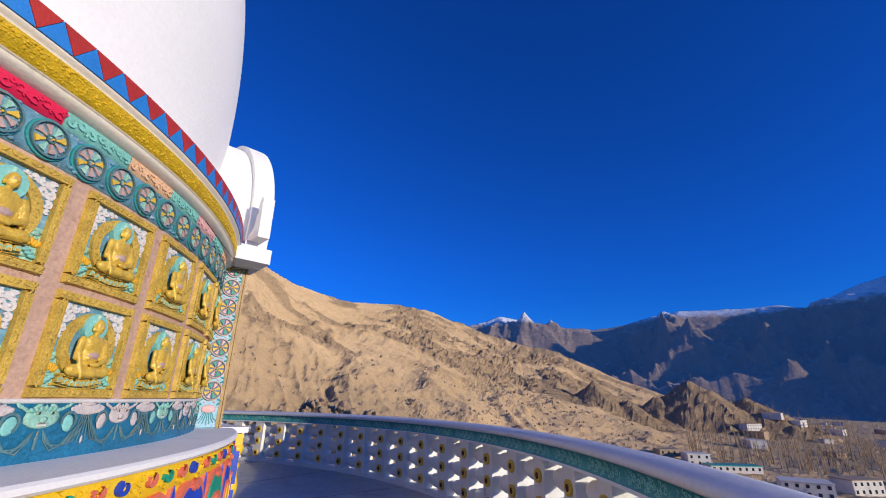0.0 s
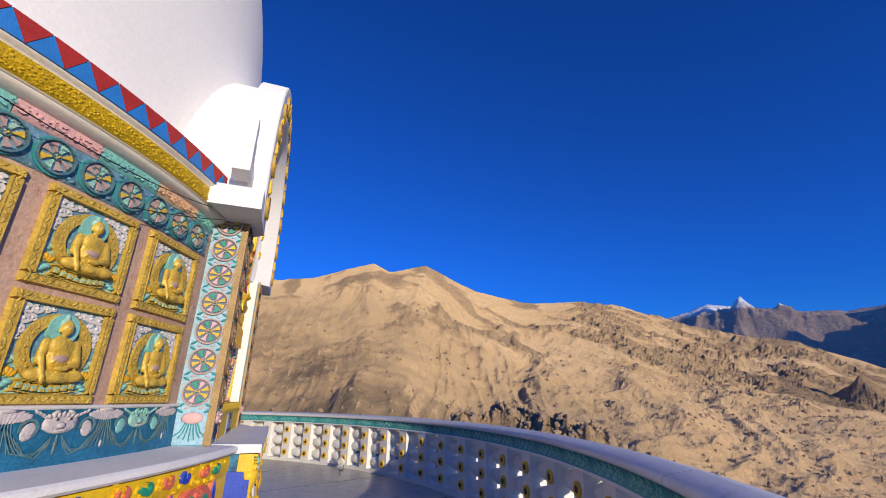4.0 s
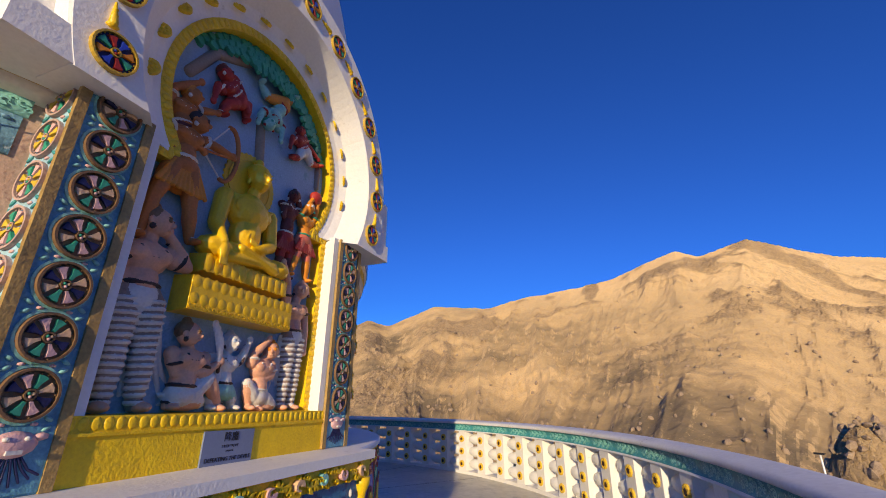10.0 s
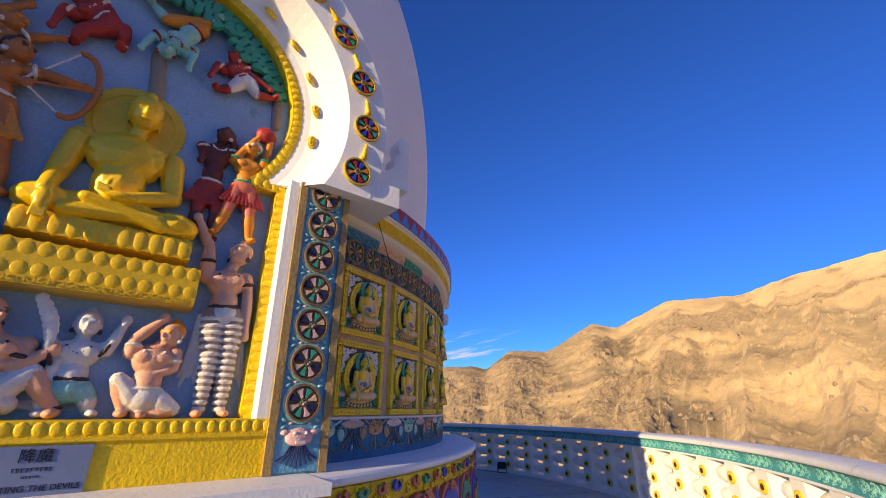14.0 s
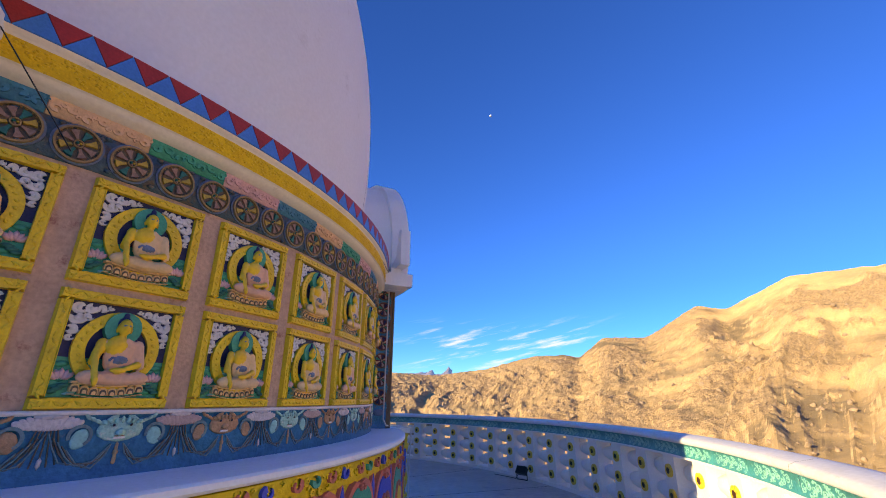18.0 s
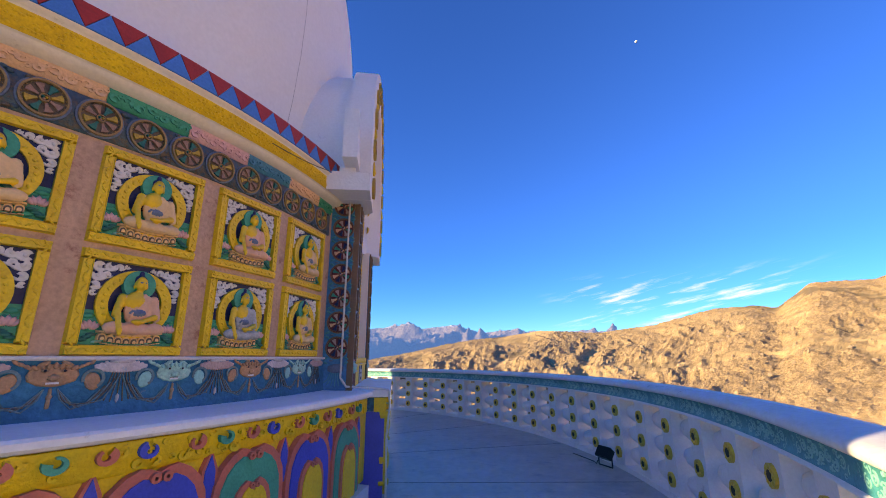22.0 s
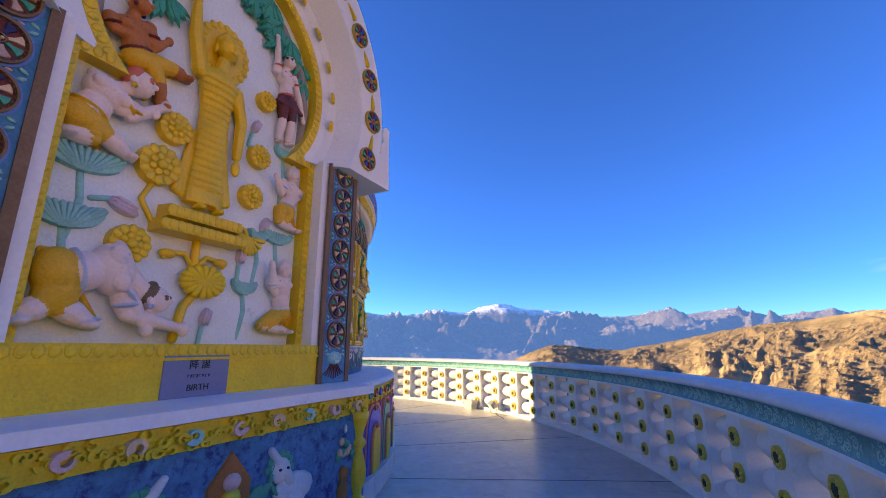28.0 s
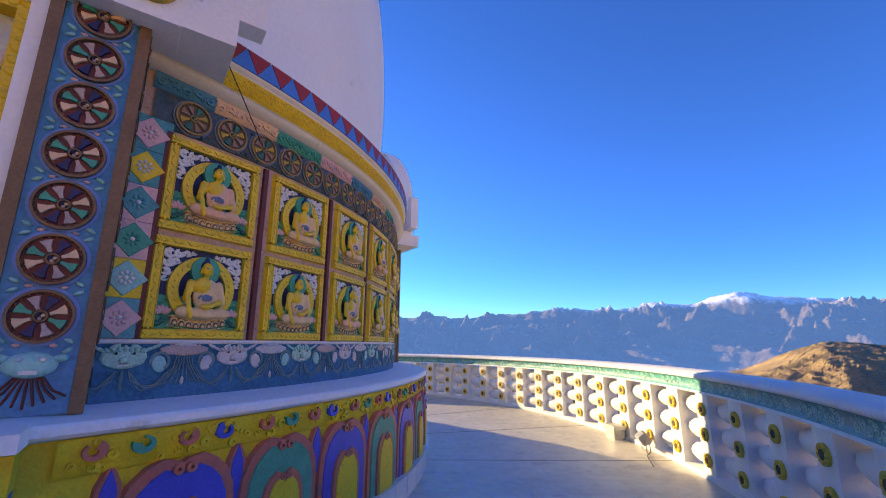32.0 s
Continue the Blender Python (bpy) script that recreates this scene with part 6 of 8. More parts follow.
    if drape:
        for e, foot in ((-1, P[8]), (1, P[10])):
            base = P[0] + side * e * r * 1.25
            for k in range(6):
                o = Vector((e * (k - 1) * r * 0.36, 0.030 + 0.007 * (k % 2), 0))
                end = base.lerp(foot, 0.90)
                path_tube(bm, [base + o * 0.4, base.lerp(foot, 0.5) + o + Vector((0, 0.008, -0.01 * k)), end + o * 1.7 + Vector((0, 0.012, 0.025 * (k % 3)))], r * 0.21, 4 if len(mats) > 4 else 1, 7)
    if prop:
        prop(bm, P)
    ob = part("statue", sculpt(bm, 0.0065, 1), list(mats) + [mats[1]] * (5 - len(mats)) + [FOLD])
    ob.matrix_world = place(azc, D0, Z0)
    return tagged(ob, label, "statue", "niche statues")


def bow(bm, P):
    c = P[6] + Vector((0, -0.03, 0))
    pts = []
    for i in range(13):
        a = radians(-100 + 200 * i / 12)
        pts.append(c + Vector((0.11 * math.cos(a) - 0.03, 0, 0.25 * math.sin(a))))
    path_tube(bm, pts, 0.020, 0, 8)
    path_tube(bm, [pts[0], P[4] + Vector((0, -0.05, 0)), pts[-1]], 0.008, 3)
    path_tube(bm, [P[4] + Vector((0, -0.05, 0)), c + Vector((0.10, 0, 0))], 0.011, 0)


def sword(bm, P):
    c = P[6] + Vector((0.0, -0.05, 0))
    path_tube(bm, [c + Vector((0.02, 0.02, -0.06)), c], 0.014, 3, 8)
    for i in range(8):
        k = i / 7
        ell(bm, c + Vector((-0.01 - 0.085 * k * k, 0, 0.04 + 0.24 * k)), (0.020 + 0.024 * math.sin(2.6 * k), 0.012, 0.036), 1, 2)


def boulder(bm, P):
    ell(bm, P[4] + Vector((0.05, -0.03, 0.03)), (0.085, 0.06, 0.075), 4, 2)


A_SET = [
    ("flesh-coloured standing guard statue with striped white trousers",
     [(-0.80, 2.12), (-0.81, 2.38), (-0.79, 2.64), (-0.95, 2.25), (-0.69, 2.12), (-0.51, 2.40), (-0.69, 2.57), (-0.85, 1.81), (-0.84, 1.47), (-0.67, 1.82), (-0.64, 1.47)], 0.085, (SKIN, CLOTH, BROWN, HAIR), dict(stripes=True, out=0.09, head_r=0.10)),
    ("orange-brown archer statue in a pleated skirt drawing a bow",
     [(-0.71, 3.13), (-0.73, 3.35), (-0.68, 3.52), (-0.88, 3.37), (-0.62, 3.32), (-0.55, 3.42), (-0.36, 3.42), (-0.86, 2.83), (-0.89, 2.52), (-0.59, 2.84), (-0.53, 2.60)], 0.062, (BROWNSK, BROWNSK, HAIR, CLOTH, ORANGE), dict(skirt=0.20, prop=bow, out=0.10)),
    ("orange-brown warrior statue behind the archer with a raised arm",
     [(-0.76, 3.42), (-0.80, 3.58), (-0.76, 3.73), (-0.90, 3.70), (-0.74, 3.87), (-0.67, 3.66), (-0.55, 3.72), (-0.80, 3.32), (-0.82, 3.22), (-0.70, 3.32), (-0.70, 3.22)], 0.055, (BROWNSK, MAROON, ORANGE, CLOTH), dict(out=0.07)),
    ("red flying demon statue with white markings",
     [(-0.35, 4.01), (-0.46, 4.06), (-0.54, 4.13), (-0.58, 3.99), (-0.60, 3.82), (-0.37, 4.12), (-0.27, 3.96), (-0.26, 4.02), (-0.24, 3.86), (-0.46, 3.88), (-0.49, 3.76)], 0.052, (RED, RED, MAROON, CLOTH), dict(out=0.08)),
    ("green demon statue tumbling head down from the foliage",
     [(0.15, 4.33), (0.06, 4.12), (0.0, 3.99), (-0.11, 4.04), (-0.14, 3.93), (0.17, 4.11), (0.16, 3.92), (-0.06, 4.26), (-0.16, 4.36), (0.22, 4.42), (0.26, 4.52)], 0.05, (LTEAL, ORANGE, GREEN, RED), dict(out=0.09)),
    ("grey and red demon statue leaning out of the foliage",
     [(0.55, 4.03), (0.47, 4.11), (0.44, 4.21), (0.34, 4.08), (0.31, 3.95), (0.57, 4.12), (0.74, 4.05), (0.46, 3.90), (0.37, 3.86), (0.66, 3.95), (0.80, 4.0)], 0.045, (RED, CLOTH, MAROON, PINK), dict(out=0.08)),
    ("dark red attendant statue blowing a conch",
     [(0.48, 3.01), (0.48, 3.28), (0.50, 3.47), (0.38, 3.32), (0.38, 3.22), (0.59, 3.38), (0.56, 3.46), (0.43, 2.80), (0.42, 2.62), (0.55, 2.82), (0.55, 2.62)], 0.05, (MAROON, RED, HAIR, CLOTH), dict(skirt=0.14, out=0.06)),
    ("orange figure statue lifting a red boulder",
     [(0.70, 3.06), (0.70, 3.25), (0.71, 3.42), (0.60, 3.30), (0.74, 3.55), (0.82, 3.40), (0.83, 3.56), (0.61, 2.85), (0.56, 2.66), (0.77, 2.85), (0.80, 2.66)], 0.05, (ORANGE, SALMON, CLOTH, GREEN, RED), dict(skirt=0.14, prop=boulder, out=0.09)),
    ("pale standing woman statue in a belted white skirt",
     [(0.73, 2.08), (0.71, 2.31), (0.76, 2.54), (0.56, 2.55), (0.46, 2.72), (0.86, 2.27), (0.88, 1.98), (0.69, 1.80), (0.69, 1.46), (0.80, 1.80), (0.81, 1.46)], 0.062, (SKIN, CLOTH, PEACH, HAIR), dict(stripes=True, out=0.08)),
    ("seated warrior statue in white trousers holding a curved sword",
     [(-0.34, 1.54), (-0.33, 1.76), (-0.38, 1.95), (-0.42, 1.68), (-0.22, 1.70), (-0.22, 1.68), (-0.10, 1.77), (-0.14, 1.66), (0.00, 1.46), (-0.20, 1.50), (-0.42, 1.47)], 0.062, (SKIN, CLOTH, BROWN, HAIR), dict(prop=sword, out=0.09)),
    ("white horned demon statue crouching with raised claws",
     [(0.02, 1.58), (0.02, 1.77), (0.03, 1.94), (-0.06, 1.72), (-0.07, 1.62), (0.15, 1.80), (0.20, 1.96), (-0.06, 1.54), (-0.05, 1.46), (0.12, 1.54), (0.14, 1.46)], 0.055, (CLOTH, LTEAL, SKYB, HAIR), dict(out=0.06)),
    ("kneeling woman statue with one arm raised over the head",
     [(0.38, 1.54), (0.38, 1.76), (0.45, 1.92), (0.27, 1.88), (0.38, 2.00), (0.50, 1.72), (0.40, 1.68), (0.24, 1.64), (0.30, 1.46), (0.54, 1.48), (0.36, 1.45)], 0.055, (SKIN, CLOTH, ORANGE, CLOTH), dict(out=0.09)),
]
for label, j, r, mats, kw in A_SET:
    human(45, label, j, r * 1.20, mats, drape="standing" in label or "seated" in label, **kw)


def big_buddha():
    """Gilded seated statue on its throne in the first niche."""
    bm = bmesh.new()

    def v(s, o, z):
        return npt((s, z), o)
    ell(bm, v(-0.02, 0.11, 2.63), (0.40, 0.13, 0.10))
    ell(bm, v(-0.34, 0.13, 2.62), (0.15, 0.12, 0.095))
    ell(bm, v(0.32, 0.13, 2.62), (0.15, 0.12, 0.095))
    cap(bm, v(-0.24, 0.2, 2.57), v(0.22, 0.2, 2.62), 0.05, 0.045)
    cap(bm, v(0.24, 0.2, 2.58), v(-0.16, 0.22, 2.66), 0.05, 0.04)
    ell(bm, v(-0.03, 0.09, 2.84), (0.150, 0.115, 0.25))
    ell(bm, v(-0.03, 0.09, 3.03), (0.215, 0.125, 0.19))
    ell(bm, v(-0.03, 0.07, 3.11), (0.255, 0.10, 0.08))
    for e in (-1, 1):
        ell(bm, v(-0.03 + e * 0.10, 0.155, 3.05), (0.11, 0.022, 0.075))
    for e in (-1, 1):
        cap(bm, v(-0.03 + e * 0.255, 0.07, 3.10), v(-0.03 + e * 0.30, 0.09, 2.83), 0.078, 0.062, 0, 14)
    cap(bm, v(-0.33, 0.09, 2.83), v(-0.34, 0.22, 2.66), 0.06, 0.04, 0, 14)
    ell(bm, v(-0.33, 0.235, 2.58), (0.042, 0.03, 0.085))
    for k in range(4):
        cap(bm, v(-0.355 + 0.018 * k, 0.245, 2.54), v(-0.36 + 0.02 * k, 0.25, 2.47), 0.010, 0.008)
    cap(bm, v(0.27, 0.09, 2.83), v(0.03, 0.23, 2.70), 0.06, 0.042, 0, 14)
    ell(bm, v(0.0, 0.25, 2.70), (0.09, 0.045, 0.03))
    for k in range(4):
        cap(bm, v(-0.06, 0.27, 2.70 + 0.01 * k), v(-0.12, 0.265, 2.715 + 0.012 * k), 0.012, 0.009)
    cap(bm, v(-0.02, 0.08, 3.16), v(-0.01, 0.09, 3.27), 0.06, 0.055)
    ell(bm, v(0.0, 0.13, 3.385), (0.098, 0.095, 0.132))
    ell(bm, v(0.0, 0.09, 3.45), (0.105, 0.098, 0.095))
    ell(bm, v(0.0, 0.08, 3.555), (0.046, 0.045, 0.05))
    for e in (-1, 1):
        ell(bm, v(e * 0.09, 0.09, 3.35), (0.014, 0.02, 0.06), 0, 1)
        ell(bm, v(e * 0.038, 0.218, 3.395), (0.024, 0.010, 0.008), 0, 1)
        ell(bm, v(e * 0.038, 0.216, 3.43), (0.028, 0.008, 0.006), 0, 1)
    ell(bm, v(0.0, 0.228, 3.365), (0.016, 0.02, 0.035), 0, 1)
    ell(bm, v(0.0, 0.217, 3.315), (0.03, 0.010, 0.010), 0, 1)
    for i in range(6):
        t = i / 5
        path_tube(bm, [v(0.17 - 0.02 * i, 0.155, 3.12 - 0.015 * i), v(0.02 - 0.02 * i, 0.19, 2.98 - 0.035 * i), v(-0.13 + 0.01 * i, 0.16, 2.86 - 0.03 * i)], 0.011, 0, 6)
    ob = part("statue", sculpt(bm, 0.007, 2), [GOLDM], None)
    ob.matrix_world = place(45, D0, Z0)
    tagged(ob, "large gilded seated statue with one hand lowered", "statue", "niche statues")
    hal = thing("halo", place(45, D0, Z0), "round gold halo with a carved rim behind the seated statue", "halo")
    bm = bmesh.new()
    ring(bm, -0.03, 3.33, 0.0, 0.285, -5.372, -5.27, 32, 0)
    ring(bm, -0.03, 3.33, 0.225, 0.250, -5.380, -5.27, 32, 0)
    to_niche(bm)
    for i in range(36):
        a = 2 * math.pi * i / 36
        ell(bm, npt((-0.03 + 0.274 * math.cos(a), 3.33 + 0.274 * math.sin(a)), 0.044), (0.024, 0.009, 0.020), 0, 2, Matrix.Rotation(-a, 3, "Y"))
    part("disc", bm, GOLDM, hal)
    thr = thing("throne", place(45, D0, Z0), "gold lotus throne with rows of carved petals", "throne")
    for name, z0, z1, w, o, rows in (("lotus_tier", 2.38, 2.55, 0.46, 0.20, 1), ("base_slab", 2.08, 2.36, 0.54, 0.22, 2)):
        bm = bmesh.new()
        box(bm, -w, w, -(BACK + o), -5.27, z0, z1, 0, 0.02)
        to_niche(bm)
        n = int(w * 2 / 0.082)
        for rr in range(rows):
            for i in range(n):
                z = z0 + (z1 - z0) * (0.5 if rows == 1 else (0.78 - 0.42 * rr))
                ell(bm, npt((-w + 0.06 + (2 * w - 0.12) * i / (n - 1), z), o - 0.006), (0.046, 0.011 if rows == 2 else 0.013, 0.052 if rows == 2 else 0.078), 0, 2)
        if rows == 2:
            for i in range(26):
                curl(bm, -w + 0.04 + (2 * w - 0.08) * i / 25, z0 + 0.045 - Z0, 0.022, 0, D0 - BACK - o - 0.006, D0 - BACK - o + 0.01, 70 * i, 1 if i % 2 else -1)
        part(name, bm, GOLDM, thr)


big_buddha()


def foliage_a():
    th = thing("carved_tree", place(45, D0, Z0), "carved tree with overlapping green scale-shaped leaves round the arch", "carved tree")
    rng = random.Random(8)
    bark = mat("grey_brown_branch", (0.30, 0.24, 0.20), 0.7)
    for pts, r in (([(0.02, 3.62, 0.03), (-0.03, 3.95, 0.03)], 0.055), ([(-0.80, 3.95, 0.03), (-0.62, 4.30, 0.04), (-0.30, 4.48, 0.03)], 0.05), ([(0.86, 3.75, 0.03), (0.84, 4.05, 0.04), (0.70, 4.30, 0.03)], 0.04)):
        bm = bmesh.new()
        path_tube(bm, [npt((a, b), o) for a, b, o in pts], r, 0, 8)
        part("branch", bm, bark, th)
    bm = bmesh.new()
    extr(bm, [(-0.042, 0.03), (-0.03, -0.035), (0.0, -0.055), (0.03, -0.035), (0.042, 0.03), (0.0, 0.05)], -0.035, 0.0, 0, 0.78)
    leaf = part("leaf", bm, GREEN, th)
    first = True
    for ring_i, rr in enumerate((0.92, 0.86, 0.80, 0.74, 0.67)):
        a0, a1 = ((18, 148), (16, 142), (20, 132), (28, 122), (40, 112))[ring_i]
        n = int(radians(a1 - a0) * rr / 0.072)
        for i in range(n + 1):
            a = radians(a0 + (a1 - a0) * i / n + rng.uniform(-1, 1))
            if ring_i >= 3 and rng.random() < 0.2:
                continue
            m = Matrix.Translation(npt((rr * math.cos(a), ARCH_Z + rr * math.sin(a)), 0.03 + 0.022 * ring_i + rng.uniform(0, 0.01))) @ Matrix.Rotation(-a + math.pi / 2 + rng.uniform(-0.3, 0.3), 4, "Y") @ Matrix.Rotation(rng.uniform(-0.25, 0.1), 4, "X")
            if first:
                leaf.matrix_basis = m
                first = False
            else:
                share("leaf", leaf, th, m)


foliage_a()

B_SET = [
    ("brown turbaned seated statue in ochre robes",
     [(-0.60, 3.28), (-0.67, 3.46), (-0.66, 3.66), (-0.77, 3.38), (-0.57, 3.42), (-0.54, 3.40), (-0.47, 3.49), (-0.38, 3.34), (-0.27, 3.32), (-0.46, 3.18), (-0.43, 3.02)], 0.06, (BROWNSK, OCHRE, CLOTH, MAROON), dict(out=0.08)),
    ("pale kneeling statue in ochre robes offering a white cloth",
     [(-0.84, 2.72), (-0.74, 2.93), (-0.58, 3.09), (-0.66, 2.86), (-0.50, 2.92), (-0.60, 2.84), (-0.43, 3.00), (-0.70, 2.66), (-0.55, 2.58), (-0.78, 2.62), (-0.92, 2.60)], 0.072, (PALE, OCHRE, SALMON, OCHRE), dict(out=0.09)),
    ("pale attendant statue with a dark sash reaching for the tree",
     [(0.66, 3.69), (0.62, 3.90), (0.63, 4.08), (0.50, 4.02), (0.46, 4.22), (0.76, 3.84), (0.84, 3.58), (0.62, 3.48), (0.60, 3.24), (0.73, 3.50), (0.71, 3.26)], 0.052, (PALE, MAROON, HAIR, SALMON), dict(out=0.07, skirt=0.08)),
    ("pale praying statue in an ochre robe on a lotus leaf",
     [(0.76, 2.62), (0.80, 2.82), (0.79, 2.99), (0.68, 2.76), (0.60, 2.88), (0.84, 2.74), (0.63, 2.86), (0.68, 2.50), (0.84, 2.46), (0.74, 2.50), (0.88, 2.46)], 0.052, (PALE, OCHRE, PALE, SKYB), dict(out=0.07)),
    ("pale bowing statue in ochre robes with palms on the ground",
     [(-0.80, 1.80), (-0.55, 1.86), (-0.28, 1.70), (-0.45, 1.72), (-0.34, 1.54), (-0.44, 1.60), (-0.12, 1.53), (-0.76, 1.62), (-0.60, 1.53), (-0.84, 1.62), (-0.96, 1.54)], 0.085, (PALE, OCHRE, BROWN, SKYB), dict(out=0.10, head_r=0.085)),
    ("pale kneeling statue in ochre robes with joined palms raised",
     [(0.80, 1.68), (0.77, 1.92), (0.77, 2.07), (0.66, 1.90), (0.63, 2.08), (0.70, 1.86), (0.64, 2.06), (0.58, 1.58), (0.80, 1.55), (0.64, 1.57), (0.86, 1.54)], 0.056, (PALE, OCHRE, PALE, CLOTH), dict(out=0.08)),
    ("pale heavenly statue leaning down from the leaves",
     [(-0.62, 4.02), (-0.50, 4.08), (-0.42, 4.18), (-0.50, 3.98), (-0.40, 4.04), (-0.42, 4.02), (-0.34, 4.10), (-0.72, 3.98), (-0.82, 3.92), (-0.68, 4.06), (-0.80, 4.02)], 0.055, (SKIN, CLOTH, BROWN, CLOTH), dict(out=0.06)),
]
for label, j, r, mats, kw in B_SET:
    human(135, label, j, r * 1.15, mats, drape="attendant" not in label, **kw)


def standing_gold():
    bm = bmesh.new()

    def v(s, o, z):
        return npt((s, z), o)
    rows = [(2.41, 0.02, -0.03), (2.42, 0.150, -0.03), (2.50, 0.148, -0.03), (2.72, 0.138, -0.025), (2.95, 0.130, -0.025), (3.08, 0.118, -0.03), (3.22, 0.122, -0.03), (3.36, 0.150, -0.03), (3.46, 0.165, -0.03), (3.53, 0.12, -0.03), (3.57, 0.05, -0.025), (3.58, 0.01, -0.025)]
    rings = []
    for z, w, c in rows:
        rings.append([bm.verts.new(v(c + w * math.cos(2 * math.pi * i / 20), 0.08 + 0.55 * w * -math.sin(2 * math.pi * i / 20), z)) for i in range(20)])
    for a, b in zip(rings, rings[1:]):
        for i in range(20):
            f = bm.faces.new((a[i], a[(i + 1) % 20], b[(i + 1) % 20], b[i]))
            f.smooth = True
    bm.faces.new(rings[0])
    bm.faces.new(rings[-1])
    bmesh.ops.recalc_face_normals(bm, faces=bm.faces[:])
    for i in range(17):
        z = 3.45 - 0.055 * i
        w = float(np.interp(z, [r[0] for r in rows], [r[1] for r in rows]))
        pts = []
        for k in range(9):
            a = math.pi * (0.12 + 0.76 * k / 8)
            pts.append(v(-0.03 + w * 0.98 * math.cos(a), 0.08 + 0.57 * w * math.sin(a), z - 0.035 * math.sin(a)))
        path_tube(bm, pts, 0.009, 0, 5)
    cap(bm, v(-0.19, 0.08, 3.46), v(-0.27, 0.09, 3.74), 0.06, 0.05)
    cap(bm, v(-0.27, 0.09, 3.74), v(-0.28, 0.08, 3.98), 0.05, 0.036)
    ell(bm, v(-0.285, 0.08, 4.05), (0.042, 0.025, 0.06))
    for k in range(4):
        cap(bm, v(-0.31 + 0.017 * k, 0.085, 4.08), v(-0.315 + 0.02 * k, 0.085, 4.15), 0.010, 0.008)
    cap(bm, v(0.13, 0.08, 3.45), v(0.20, 0.09, 3.20), 0.056, 0.048)
    cap(bm, v(0.20, 0.09, 3.20), v(0.185, 0.10, 2.90), 0.048, 0.038)
    ell(bm, v(0.18, 0.11, 2.80), (0.04, 0.025, 0.075))
    cap(bm, v(-0.03, 0.08, 3.56), v(-0.015, 0.09, 3.66), 0.055, 0.05)
    ell(bm, v(-0.01, 0.12, 3.76), (0.085, 0.085, 0.112))
    ell(bm, v(-0.01, 0.09, 3.81), (0.092, 0.085, 0.085))
    ell(bm, v(-0.01, 0.08, 3.90), (0.04, 0.04, 0.04))
    for e in (-1, 1):
        ell(bm, v(-0.01 + e * 0.087, 0.09, 3.73), (0.014, 0.02, 0.055), 0, 1)
        ell(bm, v(-0.01 + e * 0.03, 0.20, 3.77), (0.018, 0.008, 0.006), 0, 1)
        ell(bm, v(-0.02 + e * 0.07, 0.14, 2.385), (0.045, 0.08, 0.03), 0, 1)
    ell(bm, v(-0.01, 0.207, 3.745), (0.013, 0.015, 0.028), 0, 1)
    ell(bm, v(-0.01, 0.198, 3.70), (0.024, 0.008, 0.008), 0, 1)
    for e in (-1, 1):
        for k in range(4):
            cap(bm, v(-0.03 + e * 0.12, 0.055, 2.98), v(-0.03 + e * (0.12 + 0.03 * k), 0.06, 2.46 + 0.012 * k), 0.018, 0.026)
    ob = part("statue", sculpt(bm, 0.0065, 0), [GOLDM], None)
    ob.matrix_world = place(135, D0, Z0)
    tagged(ob, "gilded standing statue in a pleated robe with one arm raised", "statue", "niche statues")
    hal = thing("halo", place(135, D0, Z0), "gold halo of carved petals behind the standing statue's head", "halo")
    bm = bmesh.new()
    ring(bm, 0.0, 3.76, 0.0, 0.225, -5.378, -5.27, 26, 0, sq=1.12)
    to_niche(bm)
    for i in range(20):
        a = 2 * math.pi * i / 20
        ell(bm, npt((0.205 * math.cos(a), 3.76 + 0.230 * math.sin(a)), 0.055), (0.036, 0.014, 0.030), 0, 2, Matrix.Rotation(-a, 3, "Y"))
    part("disc", bm, GOLDM, hal)


standing_gold()


def gold_flower(s, z, r, azc=135, label="gold rosette flower in deep relief"):
    th = thing("gold_flower", place(azc, D0, Z0), label, "flower", "gold flowers")
    bm = bmesh.new()
    extr(bm, [(x, zz - Z0) for x, zz in circ(s, z, r, n=20)], D0 - BACK - 0.10, D0 - BACK, 0, 0.9)
    for i in range(12):
        a = 2 * math.pi * i / 12
        ell(bm, npt((s + r * 0.72 * math.cos(a), z + r * 0.72 * math.sin(a)), 0.098), (r * 0.26, 0.010, r * 0.21), 0, 2, Matrix.Rotation(-a, 3, "Y"))
    for i in range(7):
        a = 2 * math.pi * i / 7
        ell(bm, npt((s + r * 0.36 * math.cos(a), z + r * 0.36 * math.sin(a)), 0.106), (r * 0.20, 0.010, r * 0.17), 0, 2, Matrix.Rotation(-a, 3, "Y"))
    part("petals", bm, GOLDM, th)
    bm = bmesh.new()
    ell(bm, npt((s, z), 0.115), (r * 0.24, 0.022, r * 0.24), 0, 2)
    part("centre", bm, GOLD, th)


for s, z, r in ((-0.30, 2.92, 0.125), (-0.365, 2.615, 0.150), (0.435, 3.555, 0.098), (0.42, 3.01, 0.112), (0.38, 2.635, 0.112), (-0.465, 2.04, 0.13)):
    gold_flower(s, z, r)


